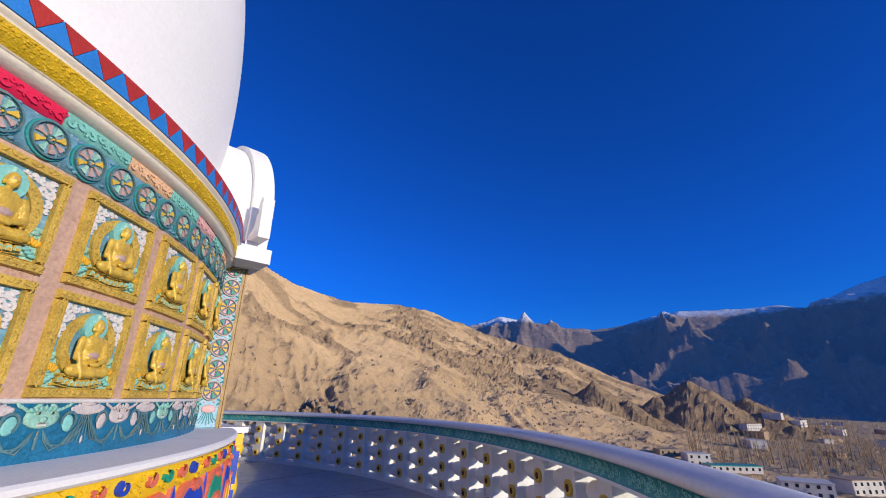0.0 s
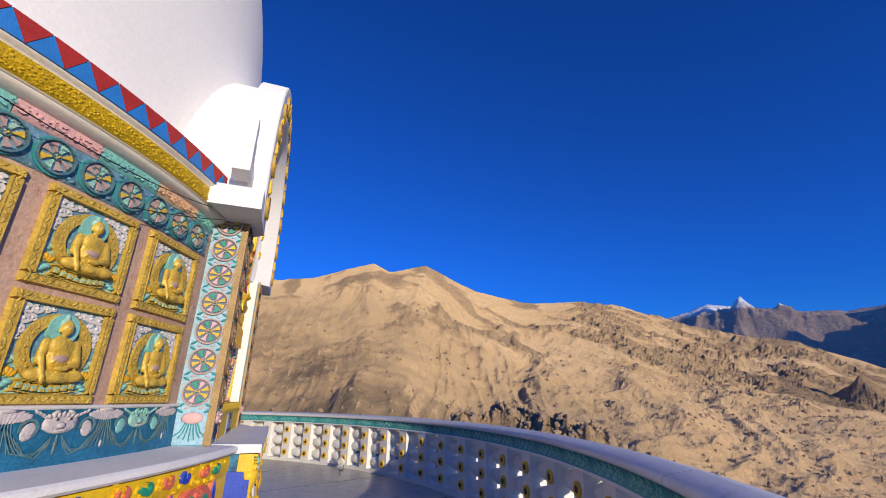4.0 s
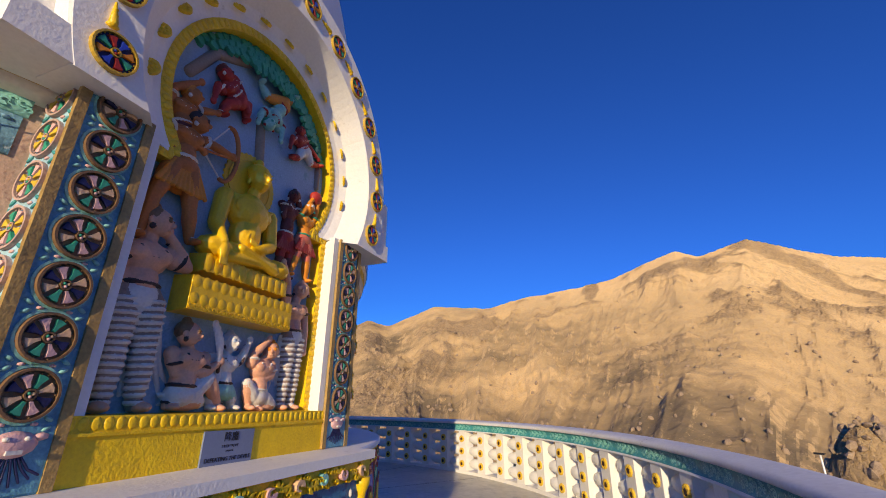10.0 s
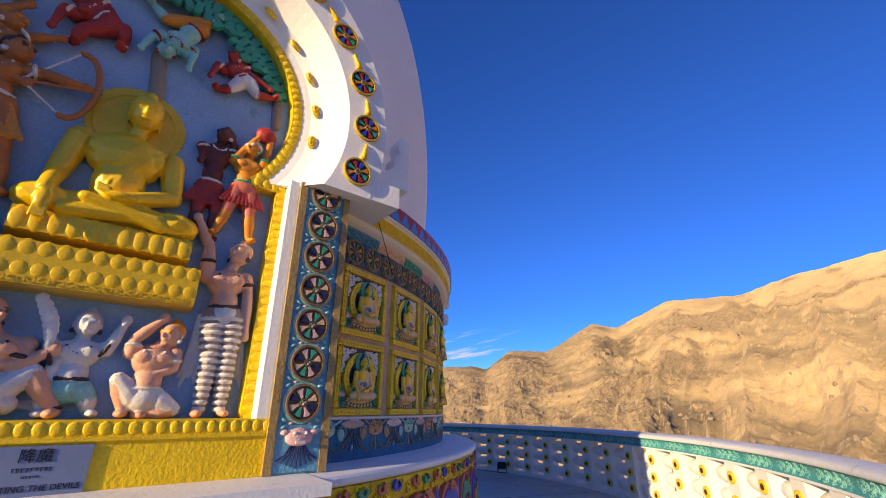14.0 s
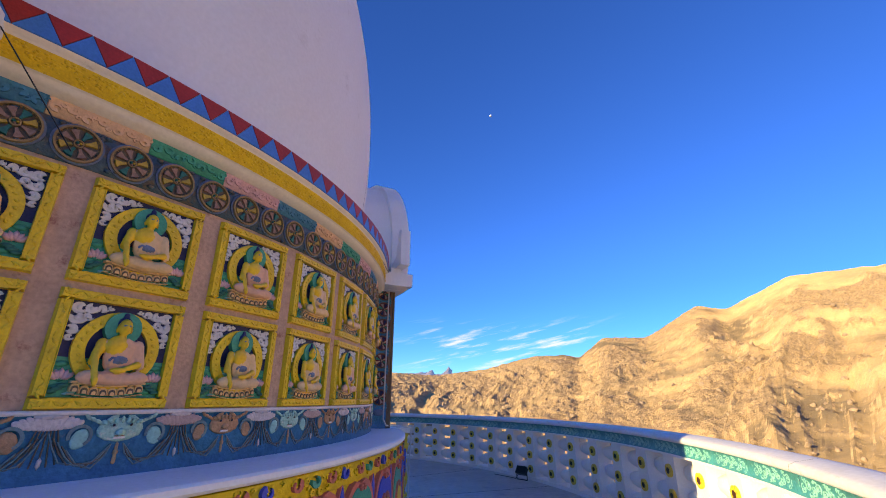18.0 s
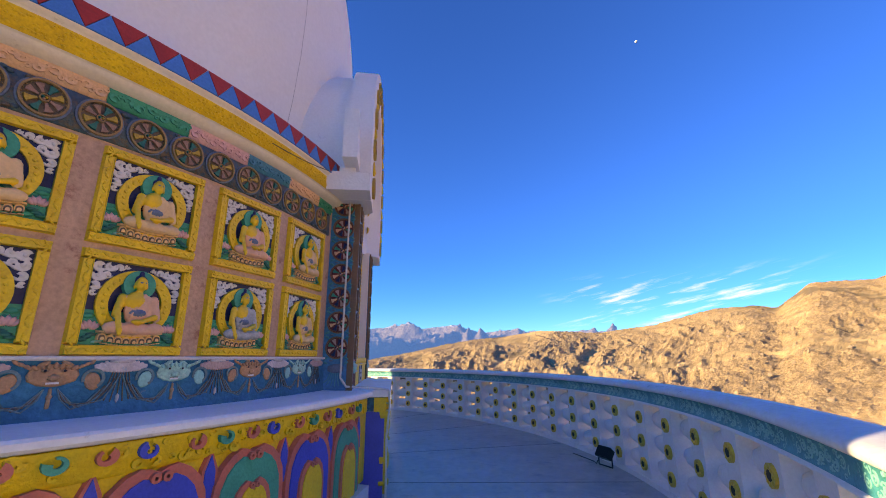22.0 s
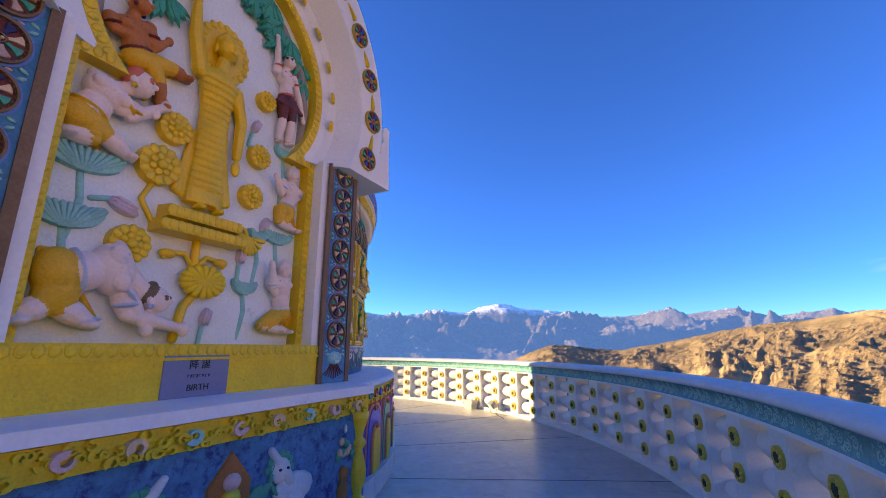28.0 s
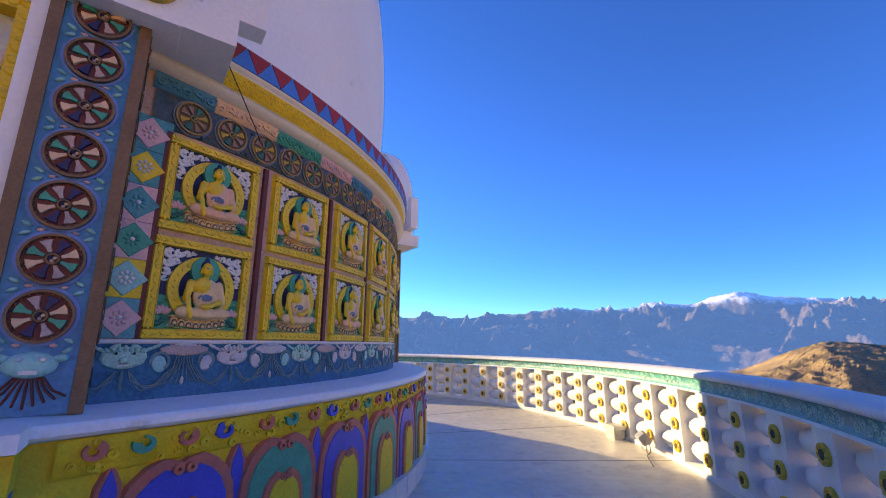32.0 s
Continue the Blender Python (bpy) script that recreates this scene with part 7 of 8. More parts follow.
def pedestal_b():
    th = thing("lotus_pedestal", place(135, D0, Z0), "gold tiered pedestal on a lotus stem", "pedestal")
    for name, z0, z1, w, o in (("upper_tier", 2.25, 2.36, 0.29, 0.18), ("lower_tier", 2.15, 2.252, 0.33, 0.19)):
        bm = bmesh.new()
        box(bm, -0.03 - w, -0.03 + w, -(BACK + o), -5.27, z0, z1, 0, 0.015)
        to_niche(bm)
        for i in range(12):
            ell(bm, npt((-0.03 - w + 0.03 + (2 * w - 0.06) * i / 11, (z0 + z1) / 2), o - 0.005), (0.032, 0.014, 0.042), 0, 2)
        part(name, bm, GOLDM, th)
    bm = bmesh.new()
    path_tube(bm, [npt((-0.02, 2.15), 0.06), npt((-0.02, 1.95), 0.06)], 0.03, 0, 8)
    path_tube(bm, [npt((0.03, 1.80), 0.06), npt((-0.06, 1.68), 0.06), npt((-0.10, 1.46), 0.06)], 0.032, 0, 8)
    for e in (-1, 1):
        path_tube(bm, [npt((-0.02, 1.95), 0.06), npt((-0.02 + e * 0.08, 2.05), 0.07), npt((-0.02 + e * 0.17, 2.04), 0.07), npt((-0.02 + e * 0.22, 2.00), 0.07)], 0.018, 0, 7)
        ell(bm, npt((-0.02 + e * 0.20, 2.03), 0.07), (0.06, 0.035, 0.035), 0, 2)
    path_tube(bm, [npt((-0.37, 2.50), 0.05), npt((-0.43, 2.36), 0.05), npt((-0.36, 2.24), 0.06), npt((-0.27, 2.20), 0.06)], 0.018, 0, 7)
    path_tube(bm, [npt((0.20, 2.23), 0.06), npt((0.27, 2.36), 0.07), npt((0.36, 2.34), 0.07), npt((0.40, 2.26), 0.07)], 0.018, 0, 7)
    part("stem", bm, GOLDM, th)
    bm = bmesh.new()
    for i in range(16):
        a = 2 * math.pi * i / 16
        cap(bm, npt((0.05, 1.87), 0.10), npt((0.05 + 0.15 * math.cos(a), 1.87 + 0.10 * math.sin(a)), 0.09), 0.012, 0.030, 0, 6)
    part("open_lotus", bm, YELLOW, th)
    bm = bmesh.new()
    for k in range(-4, 5):
        cap(bm, npt((0.40, 2.28), 0.08), npt((0.40 + 0.033 * k, 2.15 + 0.008 * k * k), 0.09), 0.015, 0.022, 0, 6)
    part("drooping_lotus", bm, GOLD, th)


pedestal_b()


def leaf_bowl(s, z, w, h):
    th = thing("lotus_leaf", place(135, D0, Z0), "pale green carved lotus leaf in relief", "lotus leaf", "lotus leaves")
    bm = bmesh.new()
    outline = [(s + w * math.cos(math.pi * i / 14), z + 0.02 * math.sin(3 * math.pi * i / 14) - Z0) for i in range(15)]
    outline += [(s - w * math.cos(math.pi * i / 12), z - h * math.sin(math.pi * i / 12) ** 0.8 - Z0) for i in range(1, 12)]
    extr(bm, outline, D0 - BACK - 0.085, D0 - BACK, 0, 0.9)
    for i in range(11):
        k = 2 * (i + 0.5) / 11 - 1
        cap(bm, npt((s + k * w * 0.16, z - h * 0.92), 0.08), npt((s + k * w * 0.93, z - 0.012), 0.088), 0.008, w * 0.07, 0, 6)
    part("leaf", bm, LTEAL, th)
    bm = bmesh.new()
    low = max(1.47, z - h - 0.42)
    path_tube(bm, [npt((s, z - h * 0.9), 0.03), npt((s + 0.025, (z - h + low) / 2 + 0.05), 0.035), npt((s - 0.01, low), 0.02)], 0.024, 0, 8)
    part("stem", bm, LTEAL, th)


for s, z, w, h in ((-0.77, 2.56, 0.235, 0.15), (-0.80, 2.21, 0.21, 0.15), (0.70, 3.20, 0.12, 0.10), (0.42, 1.92, 0.12, 0.11), (0.70, 2.40, 0.18, 0.11), (0.50, 2.36, 0.10, 0.09)):
    leaf_bowl(s, z, w, h)


def lotus_bud(s, z, a, l=0.10):
    th = thing("lotus_bud", place(135, D0, Z0), "pale pink lotus bud in relief", "lotus bud", "lotus buds")
    bm = bmesh.new()
    d = Vector((math.cos(a), 0, math.sin(a)))
    c = npt((s, z), 0.05)
    rot = Matrix.Rotation(-a, 3, "Y")
    ell(bm, c, (l, 0.045, l * 0.5), 0, 2, rot)
    for k in (-1, 0, 1):
        ell(bm, c + Vector((-d.z, 0, d.x)) * k * l * 0.25 - Vector((0, 0.03, 0)), (l * 0.85, 0.02, l * 0.2), 0, 1, rot)
    part("bud", bm, mat("lotus_pink", (0.66, 0.50, 0.55), 0.5), th)
    bm = bmesh.new()
    path_tube(bm, [c - d * l * 0.9, c - d * l * 1.9 + Vector((0, 0, -0.06))], 0.018, 0, 6)
    part("stem", bm, LTEAL, th)


for s, z, a in ((-0.52, 2.27, -0.35), (0.12, 1.62, 1.35), (0.36, 2.12, 1.5), (0.37, 3.28, 1.2), (0.56, 2.44, 1.2)):
    lotus_bud(s, z, a, 0.10 if a < 0 else 0.075)


def foliage_b():
    th = thing("carved_tree", place(135, D0, Z0), "carved tree with drooping fans of green leaves round the arch", "carved tree")
    rng = random.Random(21)
    bark = mat("stone_brown_branch", (0.36, 0.29, 0.25), 0.7)
    for pts in ([(0.88, 3.30, 0.03), (0.90, 3.70, 0.04), (0.82, 4.10, 0.04), (0.55, 4.42, 0.04), (0.1, 4.60, 0.04)], [(-0.86, 3.30, 0.03), (-0.88, 3.65, 0.04), (-0.82, 4.0, 0.04)]):
        bm = bmesh.new()
        path_tube(bm, [npt((a, b), o) for a, b, o in pts], 0.05, 0, 8)
        part("branch", bm, bark, th)
    leaf = None
    for cs, cz, aim, n, ln in ((0.20, 4.52, -1.6, 9, 0.24), (0.02, 4.62, -2.0, 8, 0.22), (0.48, 4.44, -1.9, 9, 0.26), (0.40, 4.36, -2.2, 7, 0.2), (0.66, 4.30, -1.5, 8, 0.22), (0.78, 4.16, -1.3, 6, 0.18), (0.30, 4.62, -1.2, 8, 0.2),
                               (-0.66, 3.98, -0.9, 8, 0.24), (-0.72, 4.12, -0.3, 7, 0.2), (-0.52, 3.88, -1.0, 7, 0.22), (-0.3, 4.58, -1.9, 8, 0.2), (-0.55, 4.44, -1.6, 8, 0.2),
                               (0.84, 4.02, -1.7, 8, 0.22), (0.74, 4.30, -2.3, 8, 0.22), (0.60, 4.36, -1.2, 9, 0.24), (0.36, 4.56, -1.7, 9, 0.24), (0.12, 4.64, -1.4, 9, 0.22), (-0.14, 4.64, -1.6, 9, 0.22), (-0.42, 4.52, -1.3, 8, 0.2), (-0.70, 4.26, -1.2, 8, 0.2), (0.52, 4.22, -2.4, 7, 0.2), (0.26, 4.40, -2.6, 7, 0.18)):
        for i in range(n):
            a = aim + 1.5 * ((i + 0.5) / n - 0.5) + rng.uniform(-0.08, 0.08)
            sc = ln * rng.uniform(0.8, 1.1)
            m = Matrix.Translation(npt((cs + rng.uniform(-0.03, 0.03), cz + rng.uniform(-0.03, 0.03)), 0.05 + rng.uniform(0, 0.04))) @ Matrix.Rotation(-a, 4, "Y") @ Matrix.Scale(sc, 4)
            if leaf is None:
                bm = bmesh.new()
                extr(bm, [(0.0, 0.0), (0.3, 0.12), (0.7, 0.13), (1.0, 0.0), (0.7, -0.13), (0.3, -0.12)], -0.10, 0.0, 0, 0.7)
                leaf = part("leaf", bm, GREEN, th)
                leaf.matrix_basis = m
            else:
                share("leaf", leaf, th, m)


foliage_b()


# ---- painted creatures on the blue panel under the second niche ----
def panel_creature(azc, label, j, r, mats):
    th = thing("relief_figure", place(azc, D0, Z0), label, "relief figure", "panel figures")
    bm = bmesh.new()
    P = [Vector((s, D0 - 5.965, z - Z0)) for s, z in j]
    ell(bm, P[0], (r * 1.7, 0.03, r), 0, 2)
    ell(bm, P[1], (r * 0.8, 0.035, r * 0.75), 0, 2)
    for p in P[2:6]:
        cap(bm, P[0].lerp(p, 0.25), p, r * 0.42, r * 0.22, 0, 6)
    for i in range(7):
        a = 0.5 * i
        ell(bm, P[1] + Vector((r * 0.9 * math.cos(a), 0.012, r * 0.9 * math.sin(a))), (r * 0.32, 0.02, r * 0.32), 1, 1)
    for e in (-1, 1):
        ell(bm, P[1] + Vector((e * r * 0.3, -0.034, r * 0.12)), (r * 0.13, 0.01, r * 0.1), 2, 1)
    path_tube(bm, [P[0] + Vector((-r * 1.4, 0, 0)), P[0] + Vector((-r * 2.0, 0, r * 0.8)), P[0] + Vector((-r * 1.7, 0, r * 1.6))], r * 0.16, 1, 6)
    ob = part("relief_figure", bm, mats)
    ob.matrix_world = th.matrix_world.copy()
    bpy.data.objects.remove(th)
    tagged(ob, label, "relief figure", "panel figures")


for azc in (45, 135):
    for s, flipx in ((-0.62, 1), (0.52, -1)):
        panel_creature(azc, "white painted lion figure with a green mane on the blue panel",
                       [(s, 0.46), (s + 0.13 * flipx, 0.60), (s - 0.12 * flipx, 0.28), (s - 0.02 * flipx, 0.26), (s + 0.10 * flipx, 0.28), (s + 0.22 * flipx, 0.74)], 0.11, [CLOTH, GREEN, HAIR])
    th = thing("jewel_relief", place(azc, D0, Z0), "gold jewels on a lotus inside a brown flame halo", "relief ornament", "panel jewels")
    bm = bmesh.new()
    extr(bm, [(-0.15, 0.40 - Z0), (0.15, 0.40 - Z0), (0.15, 0.62 - Z0), (0.0, 0.80 - Z0), (-0.15, 0.62 - Z0)], D0 - 5.975, D0 - 5.95, 0, 0.95)
    part("flame_halo", bm, BROWNSK, th)
    bm = bmesh.new()
    for dx, dz in ((-0.06, 0.45), (0.06, 0.45), (0, 0.54)):
        ell(bm, (dx, D0 - 5.985, dz - Z0), (0.065, 0.035, 0.06), 0, 2)
    ell(bm, (0, D0 - 5.985, 0.63 - Z0), (0.06, 0.03, 0.05), 1, 2)
    part("jewels", bm, [GOLDM, PINK], th)
    bm = bmesh.new()
    for k in range(-4, 5):
        ell(bm, (0.045 * k, D0 - 5.98, 0.36 - Z0), (0.03, 0.03, 0.05), 0, 1, Matrix.Rotation(0.2 * k, 3, "Y"))
        if abs(k) > 2:
            ell(bm, (0.06 * k, D0 - 5.975, 0.50 - Z0), (0.05, 0.02, 0.09), 1, 1, Matrix.Rotation(0.25 * k, 3, "Y"))
    part("leaves", bm, [SKYB, GREEN], th)
    for s in (-1.05, 1.05):
        th = thing("vase_relief", place(azc, D0, Z0), "vase of peach flowers and green leaves on the blue panel", "relief ornament", "panel vases")
        bm = bmesh.new()
        ell(bm, (s, D0 - 5.965, 0.30 - Z0), (0.06, 0.04, 0.09), 0, 2)
        cap(bm, (s, D0 - 5.965, 0.36 - Z0), (s, D0 - 5.965, 0.44 - Z0), 0.03, 0.045, 0)
        part("vase", bm, BROWNSK, th)
        bm = bmesh.new()
        rng = random.Random(3)
        for i in range(11):
            a = rng.uniform(0.2, 2.9)
            d = rng.uniform(0.05, 0.17)
            ell(bm, (s + d * 0.7 * math.cos(a), D0 - 5.97, 0.52 + d * math.sin(a) - Z0), (0.035, 0.02, 0.035), i % 2, 1)
        ell(bm, (s, D0 - 5.97, 0.76 - Z0), (0.018, 0.015, 0.04), 2, 1)
        part("bouquet", bm, [PEACH, GREEN, CLOTH], th)


# ---- patterned strip and dark red mullions of the last quarter ----
def diamond_strip():
    th = thing("diamond_strip", place(151.45, RW, 1.43), "column of painted diamond tiles in green, pink and gold", "tiles")
    w = 0.122
    pal = [(PINK, TEAL), (LTEAL, YELLOW), (GREEN, PINK), (TEAL, PINK), (YELLOW, TEAL)]
    for i in range(6):
        z = 0.115 + 0.225 * i
        a, b = pal[i % 5]
        bm = bmesh.new()
        box(bm, -w, w, -0.02, 0.0, z - 0.111, z + 0.111, 0)
        part("tile", bm, b, th)
        bm = bmesh.new()
        extr(bm, [(-w * 0.95, z), (0, z - 0.106), (w * 0.95, z), (0, z + 0.106)], -0.028, -0.018, 0, 0.94)
        for k in range(8):
            a8 = math.pi / 4 * k
            ell(bm, (0.032 * math.cos(a8), -0.029, z + 0.032 * math.sin(a8)), (0.016, 0.004, 0.010), 1 if i % 3 == 1 else 0, 1, Matrix.Rotation(-a8, 3, "Y"))
        ell(bm, (0, -0.030, z), (0.014, 0.006, 0.014), 1, 1)
        part("diamond", bm, [a, CLOTH], th)


diamond_strip()
for k in range(8):
    az = 180 + (k - 3.5) * 8.03 + (0.72 if k == 0 else 0.0)
    th = thing("wall_batten", place(az - 0.05, RW, 1.43), "upright dark red painted batten between panels", "batten", "wall battens")
    bm = bmesh.new()
    box(bm, -0.022, 0.022, -0.022, 0.0, 0.0, 1.30, 0, 0.004)
    part("batten", bm, MAROON, th)


# ---- floodlights, junction box, cables ----
def floodlight(az, r, turn, label, metal):
    th = thing("floodlight", place(az, r) @ Matrix.Rotation(turn, 4, "Z"), label, "floodlight", "floodlights")
    bm = bmesh.new()
    box(bm, -0.11, 0.11, -0.05, 0.05, 0.09, 0.24, 0, 0.012)
    for i in range(6):
        box(bm, -0.09 + 0.036 * i - 0.004, -0.09 + 0.036 * i + 0.004, 0.045, 0.075, 0.10, 0.23, 0)
    bm.transform(Matrix.Translation((0, 0, 0.15)) @ Matrix.Rotation(0.6, 4, "X") @ Matrix.Translation((0, 0, -0.15)))
    part("housing", bm, metal, th)
    bm = bmesh.new()
    box(bm, -0.095, 0.095, -0.056, -0.049, 0.105, 0.225, 0, 0.003)
    bm.transform(Matrix.Translation((0, 0, 0.15)) @ Matrix.Rotation(0.6, 4, "X") @ Matrix.Translation((0, 0, -0.15)))
    part("lens", bm, TILE, th)
    bm = bmesh.new()
    path_tube(bm, [(-0.125, 0, 0.16), (-0.125, 0, 0.01), (0.125, 0, 0.01), (0.125, 0, 0.16)], 0.009, 0, 6)
    part("bracket", bm, metal, th)
    bm = bmesh.new()
    path_tube(bm, [(0.05, 0.06, 0.10), (0.12, 0.05, 0.02), (0.25, -0.03, 0.012), (0.45, -0.06, 0.012), (0.8, -0.10, 0.012)], 0.007, 0, 5)
    part("cable", bm, BLACK, th)


floodlight(133.2, 8.93, 0.3, "black floodlight lying on the floor against the parapet", BLACK)
floodlight(76.3, 8.85, 2.6, "grey metal floodlight frame on the floor by the parapet", GREYM)
floodlight(-168.6, 8.95, 2.9, "grey floodlight tilted up on the floor by the parapet", GREYM)
th = thing("junction_box", place(-163.2, 8.98), "small grey concrete-coloured junction box by the parapet", "box")
bm = bmesh.new()
box(bm, -0.13, 0.13, -0.09, 0.09, 0.0, 0.13, 0, 0.006)
part("base", bm, CONC, th)
bm = bmesh.new()
box(bm, -0.16, 0.16, -0.11, 0.11, 0.132, 0.20, 0, 0.01)
part("lid", bm, CONC, th)

th = thing("conduit", place(135, D0, Z0), "white cable conduit running down beside the pilaster to the plinth", "cable")
bm = bmesh.new()
path_tube(bm, [(-1.53, D0 - 5.50, z - Z0) for z in (3.18, 2.6, 2.0, 1.5, 1.22)] + [(-1.50, D0 - 5.56, 1.13 - Z0), (-1.43, D0 - 5.80, 1.115 - Z0), (-1.39, D0 - 6.00, 1.09 - Z0), (-1.385, D0 - 6.02, 0.95 - Z0), (-1.40, D0 - 5.99, 0.6 - Z0), (-1.375, D0 - 6.0, 0.3 - Z0), (-1.39, D0 - 6.0, 0.01 - Z0)], 0.011, 0, 7)
part("tube", bm, CABLE, th)


def wire(name_label, pts, r=0.004, m=BLACK):
    th = thing("wire", Matrix.Translation(pts[0]), name_label, "wire", "wires")
    bm = bmesh.new()
    o = Vector(pts[0])
    path_tube(bm, [Vector(p) - o for p in pts], r, 0, 5)
    part("strand", bm, m, th)


def sag(az0, d0, z0, az1, d1, z1, drop, n=8):
    out = []
    for i in range(n + 1):
        k = i / n
        p = place(az0 + (az1 - az0) * k, d0 + (d1 - d0) * k, z0 + (z1 - z0) * k - drop * 4 * k * (1 - k)).translation
        out.append(tuple(p))
    return out


wire("thin black wire sagging from the cornice to the arch block", sag(8, 5.66, 2.98, 27.0, 5.62, 3.18, 0.10))
wire("thin black wire hanging between the wall and the arch block", sag(17.5, 5.62, 2.75, 26.6, 5.70, 3.05, 0.02))
wire("thin black wire sagging between cornice and arch block", sag(106, 5.66, 3.22, 116.6, 5.66, 3.40, 0.04))
wire("thin black wire hanging down over the cornice", sag(153.5, 5.68, 3.48, 158.5, 5.58, 2.90, 0.0))
wire("thin black wire hanging down over the carved cornice", sag(63.5, 5.68, 3.45, 69.0, 5.60, 2.78, 0.0))
wire("thin dark wire running up the white dome", [tuple(place(113.5 + 0.12 * i, 0.012 + (5.25 * math.sqrt(1 - (max(0.0, z - 5.3) / 8.1) ** 2) if z > 5.3 else 5.25 - 0.10 * ((5.3 - z) / 1.5) ** 2), z).translation) for i, z in enumerate((3.65, 4.2, 4.8, 5.4, 6.0, 6.6, 7.2, 7.8))], 0.002, GREYM)

COPING_PROFILE = [(RPAR - 0.001, 0.95), (RPAR - 0.001, 1.035), (RPAR - 0.031, 1.039), (RPAR - 0.0465, 1.055), (RPAR - 0.0415, 1.0865), (RPAR, 1.1065), (RPAR + 0.14, 1.1315), (RPAR + 0.28, 1.1065), (RPAR + 0.331, 1.075)]
for az in (121.0, 148.5, 165.0, 186.0, 205.0, 92.0, 66.0, 40.0, 20.0):
    th = thing("coping_joint", place(az, RPAR, 1.06), "narrow dark joint across the parapet coping", "joint", "coping joints")
    bm = bmesh.new()
    revolve(bm, COPING_PROFILE, az - 0.012, az + 0.012, step=0.02)
    bm.transform(th.matrix_world.inverted())
    part("joint", bm, JOINT, th)

# ---- moon ----
bm = bmesh.new()
bmesh.ops.create_uvsphere(bm, u_segments=24, v_segments=14, radius=11)
moon = part("moon", bm, mat("moon_rock", (0.75, 0.75, 0.74), 0.9, var=0.2, scale=0.08, fine=0.4, bump=0), smooth=True)
moon.location = (4300 * math.cos(radians(37.2)) * math.cos(radians(189.5)), 4300 * math.cos(radians(37.2)) * math.sin(radians(189.5)), 4300 * math.sin(radians(37.2)))
tagged(moon, "pale daytime half moon high in the sky", "moon", kind="structure")


# ---- lamp posts on the slope below the terrace ----
def lamp_post(az, r, top, label):
    g = ground_height(az % 360, r)
    th = thing("lamp_post", place(az, r, g), label, "lamp post", "lamp posts")
    bm = bmesh.new()
    cap(bm, (0, 0, 0), (0, 0, top - g), 0.05, 0.035, 0, 8)
    part("pole", bm, TILE, th)
    bm = bmesh.new()
    box(bm, -0.16, 0.16, -0.10, 0.10, top - g, top - g + 0.07, 0, 0.02)
    box(bm, -0.02, 0.02, -0.02, 0.02, top - g - 0.08, top - g, 0)
    part("lamp_head", bm, BLACK, th)


lamp_post(95.5, 24.0, 1.45 - 24.0 * math.tan(radians(4.0)), "white lamp post on the rocks below the terrace")
lamp_post(181.4, 26.0, 1.45 - 24.0 * math.tan(radians(5.2)), "white lamp post with a black head on the slope")
lamp_post(186.5, 34.0, 1.45 - 34.0 * math.tan(radians(4.2)), "white lamp post with a black head on the slope")


# ---- scattered stones and boulders ----
def stones(name, n, az0, az1, r0, r1, s0, s1, seed, label):
    rng = random.Random(seed)
    bm = bmesh.new()
    spots = [(rng.uniform(az0, az1), r0 * (r1 / r0) ** rng.random()) for _ in range(n)]
    heights = ground_relief(np.array([p[0] for p in spots]), np.array([p[1] for p in spots]))[0]
    for (az, r), z in zip(spots, heights):
        a = radians(az)
        s = rng.uniform(s0, s1) * (0.6 + r / r1)
        rot = Euler((rng.uniform(0, 3), rng.uniform(0, 3), rng.uniform(0, 3))).to_matrix()
        ell(bm, (r * math.cos(a), r * math.sin(a), z + s * 0.2), (s, s * rng.uniform(0.5, 0.9), s * rng.uniform(0.4, 0.8)), 0, 1, rot)
    for v in bm.verts:
        v.co += Vector((noise.noise(v.co * 3.1), noise.noise(v.co * 2.7 + Vector((9, 0, 0))), noise.noise(v.co * 2.9 + Vector((0, 7, 0))))) * 0.18
    for f in bm.faces:
        f.smooth = False
    ob = part(name, bm, mat(name + "_rock", (0.34, 0.24, 0.16), 0.9, var=0.35, scale=0.6, fine=6, bump=0.6))
    tagged(ob, label, "stones", kind="stuff")


stones("outcrop_stones", 760, 82, 114, 52, 88, 0.15, 0.7, 5, "jagged brown stones piled on the outcrop below the terrace")
stones("slope_boulders", 700, 62, 215, 120, 420, 0.4, 1.5, 6, "scattered brown boulders on the sandy slopes")
stones("valley_stones", 420, 66, 84, 150, 420, 0.4, 1.1, 7, "dark stones strewn over the flat valley side")


# ---- village in the valley ----
ADOBE = mat("whitewashed_mud_wall", (0.66, 0.62, 0.56), 0.85, var=0.12, scale=0.4, fine=3, bump=0.2)
MUD = mat("mud_brick_wall", (0.40, 0.29, 0.19), 0.9, var=0.15, scale=0.4, fine=3, bump=0.3)
TEALROOF = mat("green_metal_roof", (0.05, 0.36, 0.30), 0.5, var=0.1, scale=0.5, fine=4, bump=0.1)
DARKWIN = mat("dark_window_glass", (0.03, 0.035, 0.045), 0.2, bump=0)


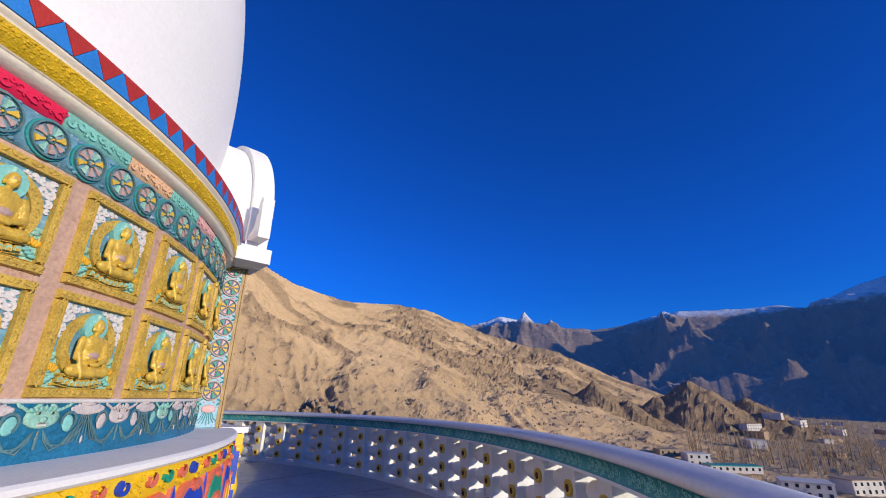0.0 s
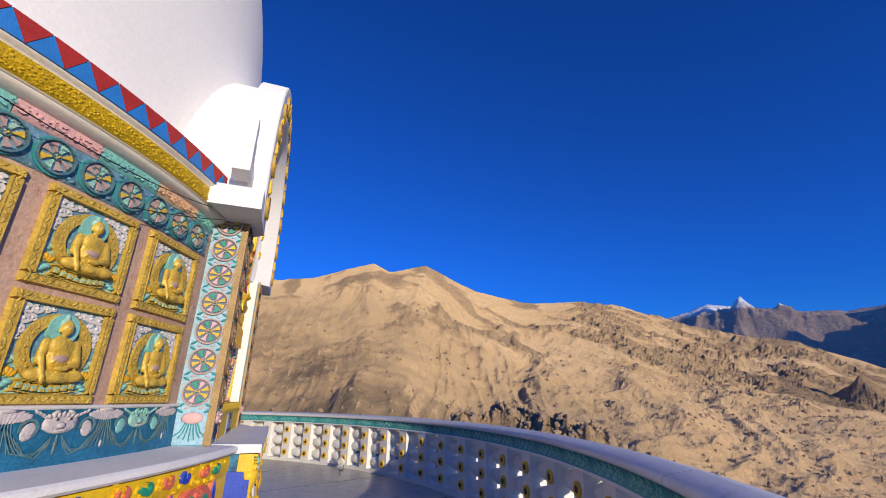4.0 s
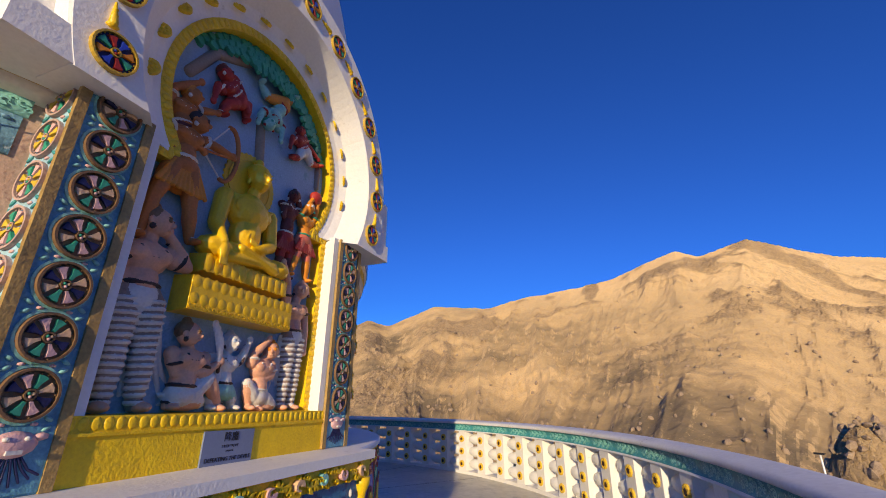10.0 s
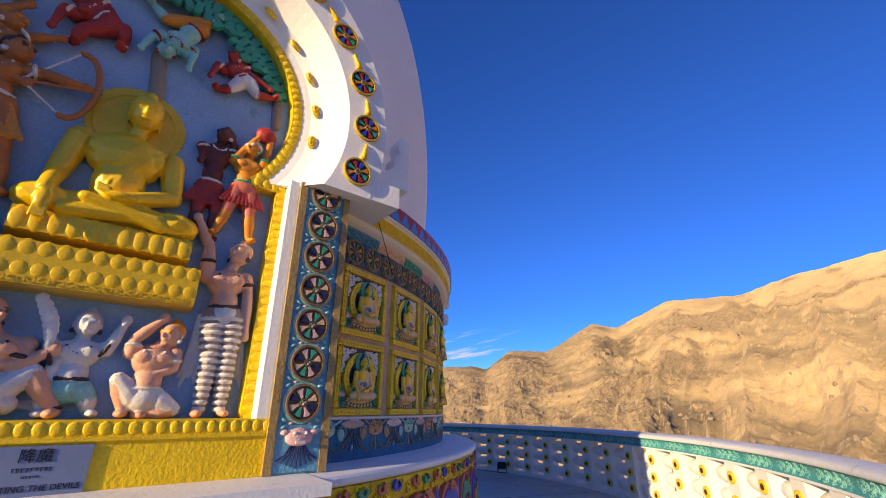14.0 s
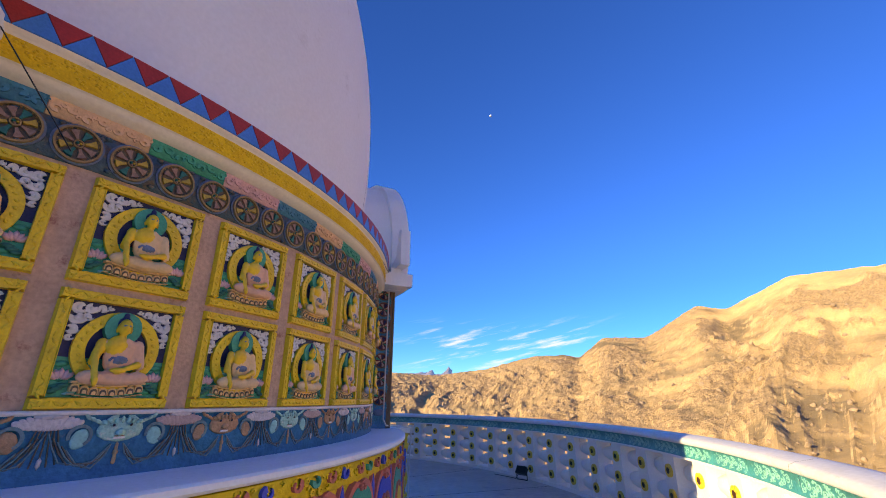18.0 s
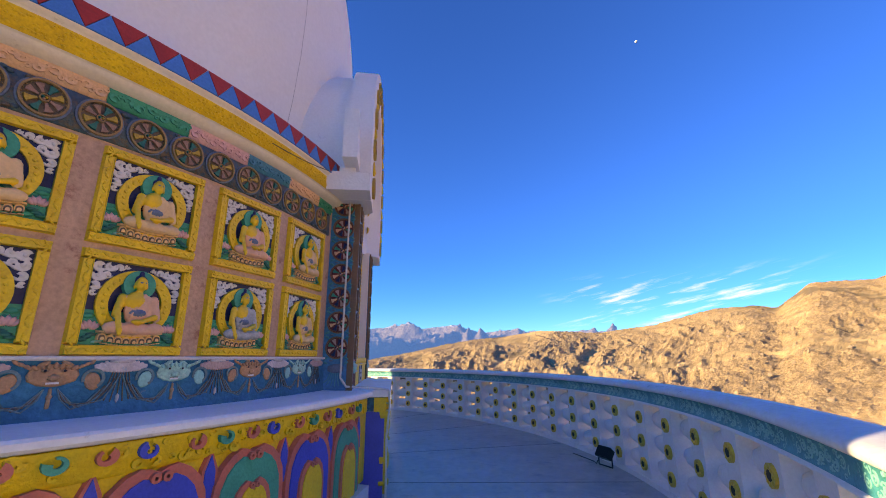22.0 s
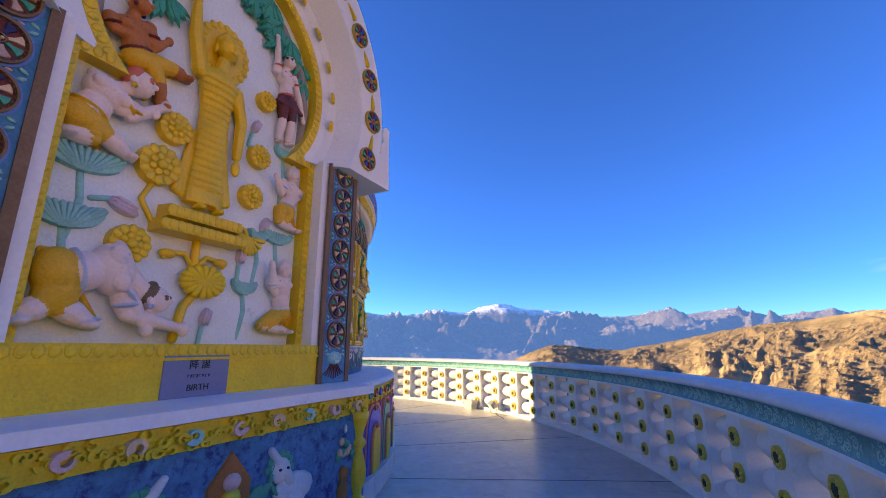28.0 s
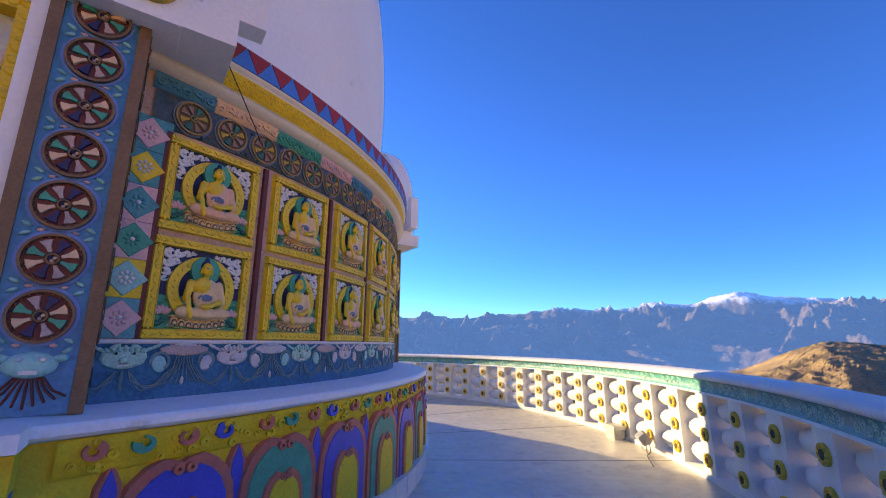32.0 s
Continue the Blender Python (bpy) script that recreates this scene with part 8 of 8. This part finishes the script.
def house(az, r, w, d, storeys, turn, wall_m, roof_m, label):
    h = 3.0 * storeys
    z = ground_height(az, r) - 0.5
    th = thing("house", place(az, r, z) @ Matrix.Rotation(turn, 4, "Z"), label, "house", "valley houses")
    bm = bmesh.new()
    box(bm, -w / 2, w / 2, -d / 2, d / 2, 0, h + 0.5, 0)
    part("wall", bm, wall_m, th)
    bm = bmesh.new()
    box(bm, -w / 2 - 0.3, w / 2 + 0.3, -d / 2 - 0.3, d / 2 + 0.3, h + 0.5, h + 0.9, 0)
    part("roof", bm, roof_m, th)
    n = max(2, int(w / 3.2))
    win = None
    for s in range(storeys):
        for i in range(n):
            m = Matrix.Translation((-w / 2 + w * (i + 0.5) / n, d / 2, 1.6 + 3.0 * s))
            if win is None:
                bm = bmesh.new()
                box(bm, -0.6, 0.6, -0.02, 0.04, -0.1, 1.3, 0)
                win = part("window", bm, DARKWIN, th)
                win.matrix_basis = m
            else:
                share("window", win, th, m)


rng = random.Random(77)
house(57.0, 300, 26, 9, 1, 0.5, ADOBE, TEALROOF, "long low white building with a green roof")
house(60.2, 305, 12, 10, 2, 0.4, ADOBE, ADOBE, "two-storey white flat-roofed house in the valley")
house(62.8, 312, 14, 8, 1, 0.5, MUD, MUD, "low mud-brick house beside the valley road")
house(51.2, 262, 18, 12, 2, 0.2, ADOBE, ADOBE, "large white flat-roofed house among bare trees")
house(47.6, 285, 16, 10, 2, 0.9, ADOBE, MUD, "white two-storey house among bare trees")
for i in range(34):
    az = rng.uniform(38, 60)
    r = rng.uniform(420, 1250)
    house(az, r, rng.uniform(8, 22), rng.uniform(7, 12), rng.choice((1, 1, 2, 2)), rng.uniform(0, 3), rng.choice((ADOBE, ADOBE, MUD)), rng.choice((ADOBE, MUD)), "small flat-roofed house in the far valley")


# ---- bare poplars in the valley ----
def poplars(n, seed):
    rng = random.Random(seed)
    bm = bmesh.new()
    spots = [(rng.uniform(37, 61), 255 * (1300 / 255) ** rng.random()) for _ in range(n)]
    heights = ground_relief(np.array([p[0] for p in spots]), np.array([p[1] for p in spots]))[0]
    for (az, r), z in zip(spots, heights):
        if noise.noise((r * math.cos(radians(az)) / 90, r * math.sin(radians(az)) / 90, 1.0)) < -0.12:
            continue
        a = radians(az)
        h = rng.uniform(6, 13)
        b = Vector((r * math.cos(a), r * math.sin(a), z))
        cap(bm, b, b + Vector((0, 0, h)), 0.28, 0.06, 0, 3)
        for _ in range(7):
            k = rng.uniform(0.2, 0.8)
            t = rng.uniform(0, 6.28)
            p = b + Vector((0, 0, h * k))
            cap(bm, p, p + Vector((0.9 * math.cos(t), 0.9 * math.sin(t), h * 0.28)), 0.14, 0.04, 0, 3)
    ob = part("bare_poplars", bm, mat("bare_poplar_bark", (0.30, 0.22, 0.15), 0.9, var=0.25, scale=0.2, fine=2, bump=0))
    tagged(ob, "many slim bare winter poplars in the valley", "trees", kind="stuff")


poplars(1600, 9)
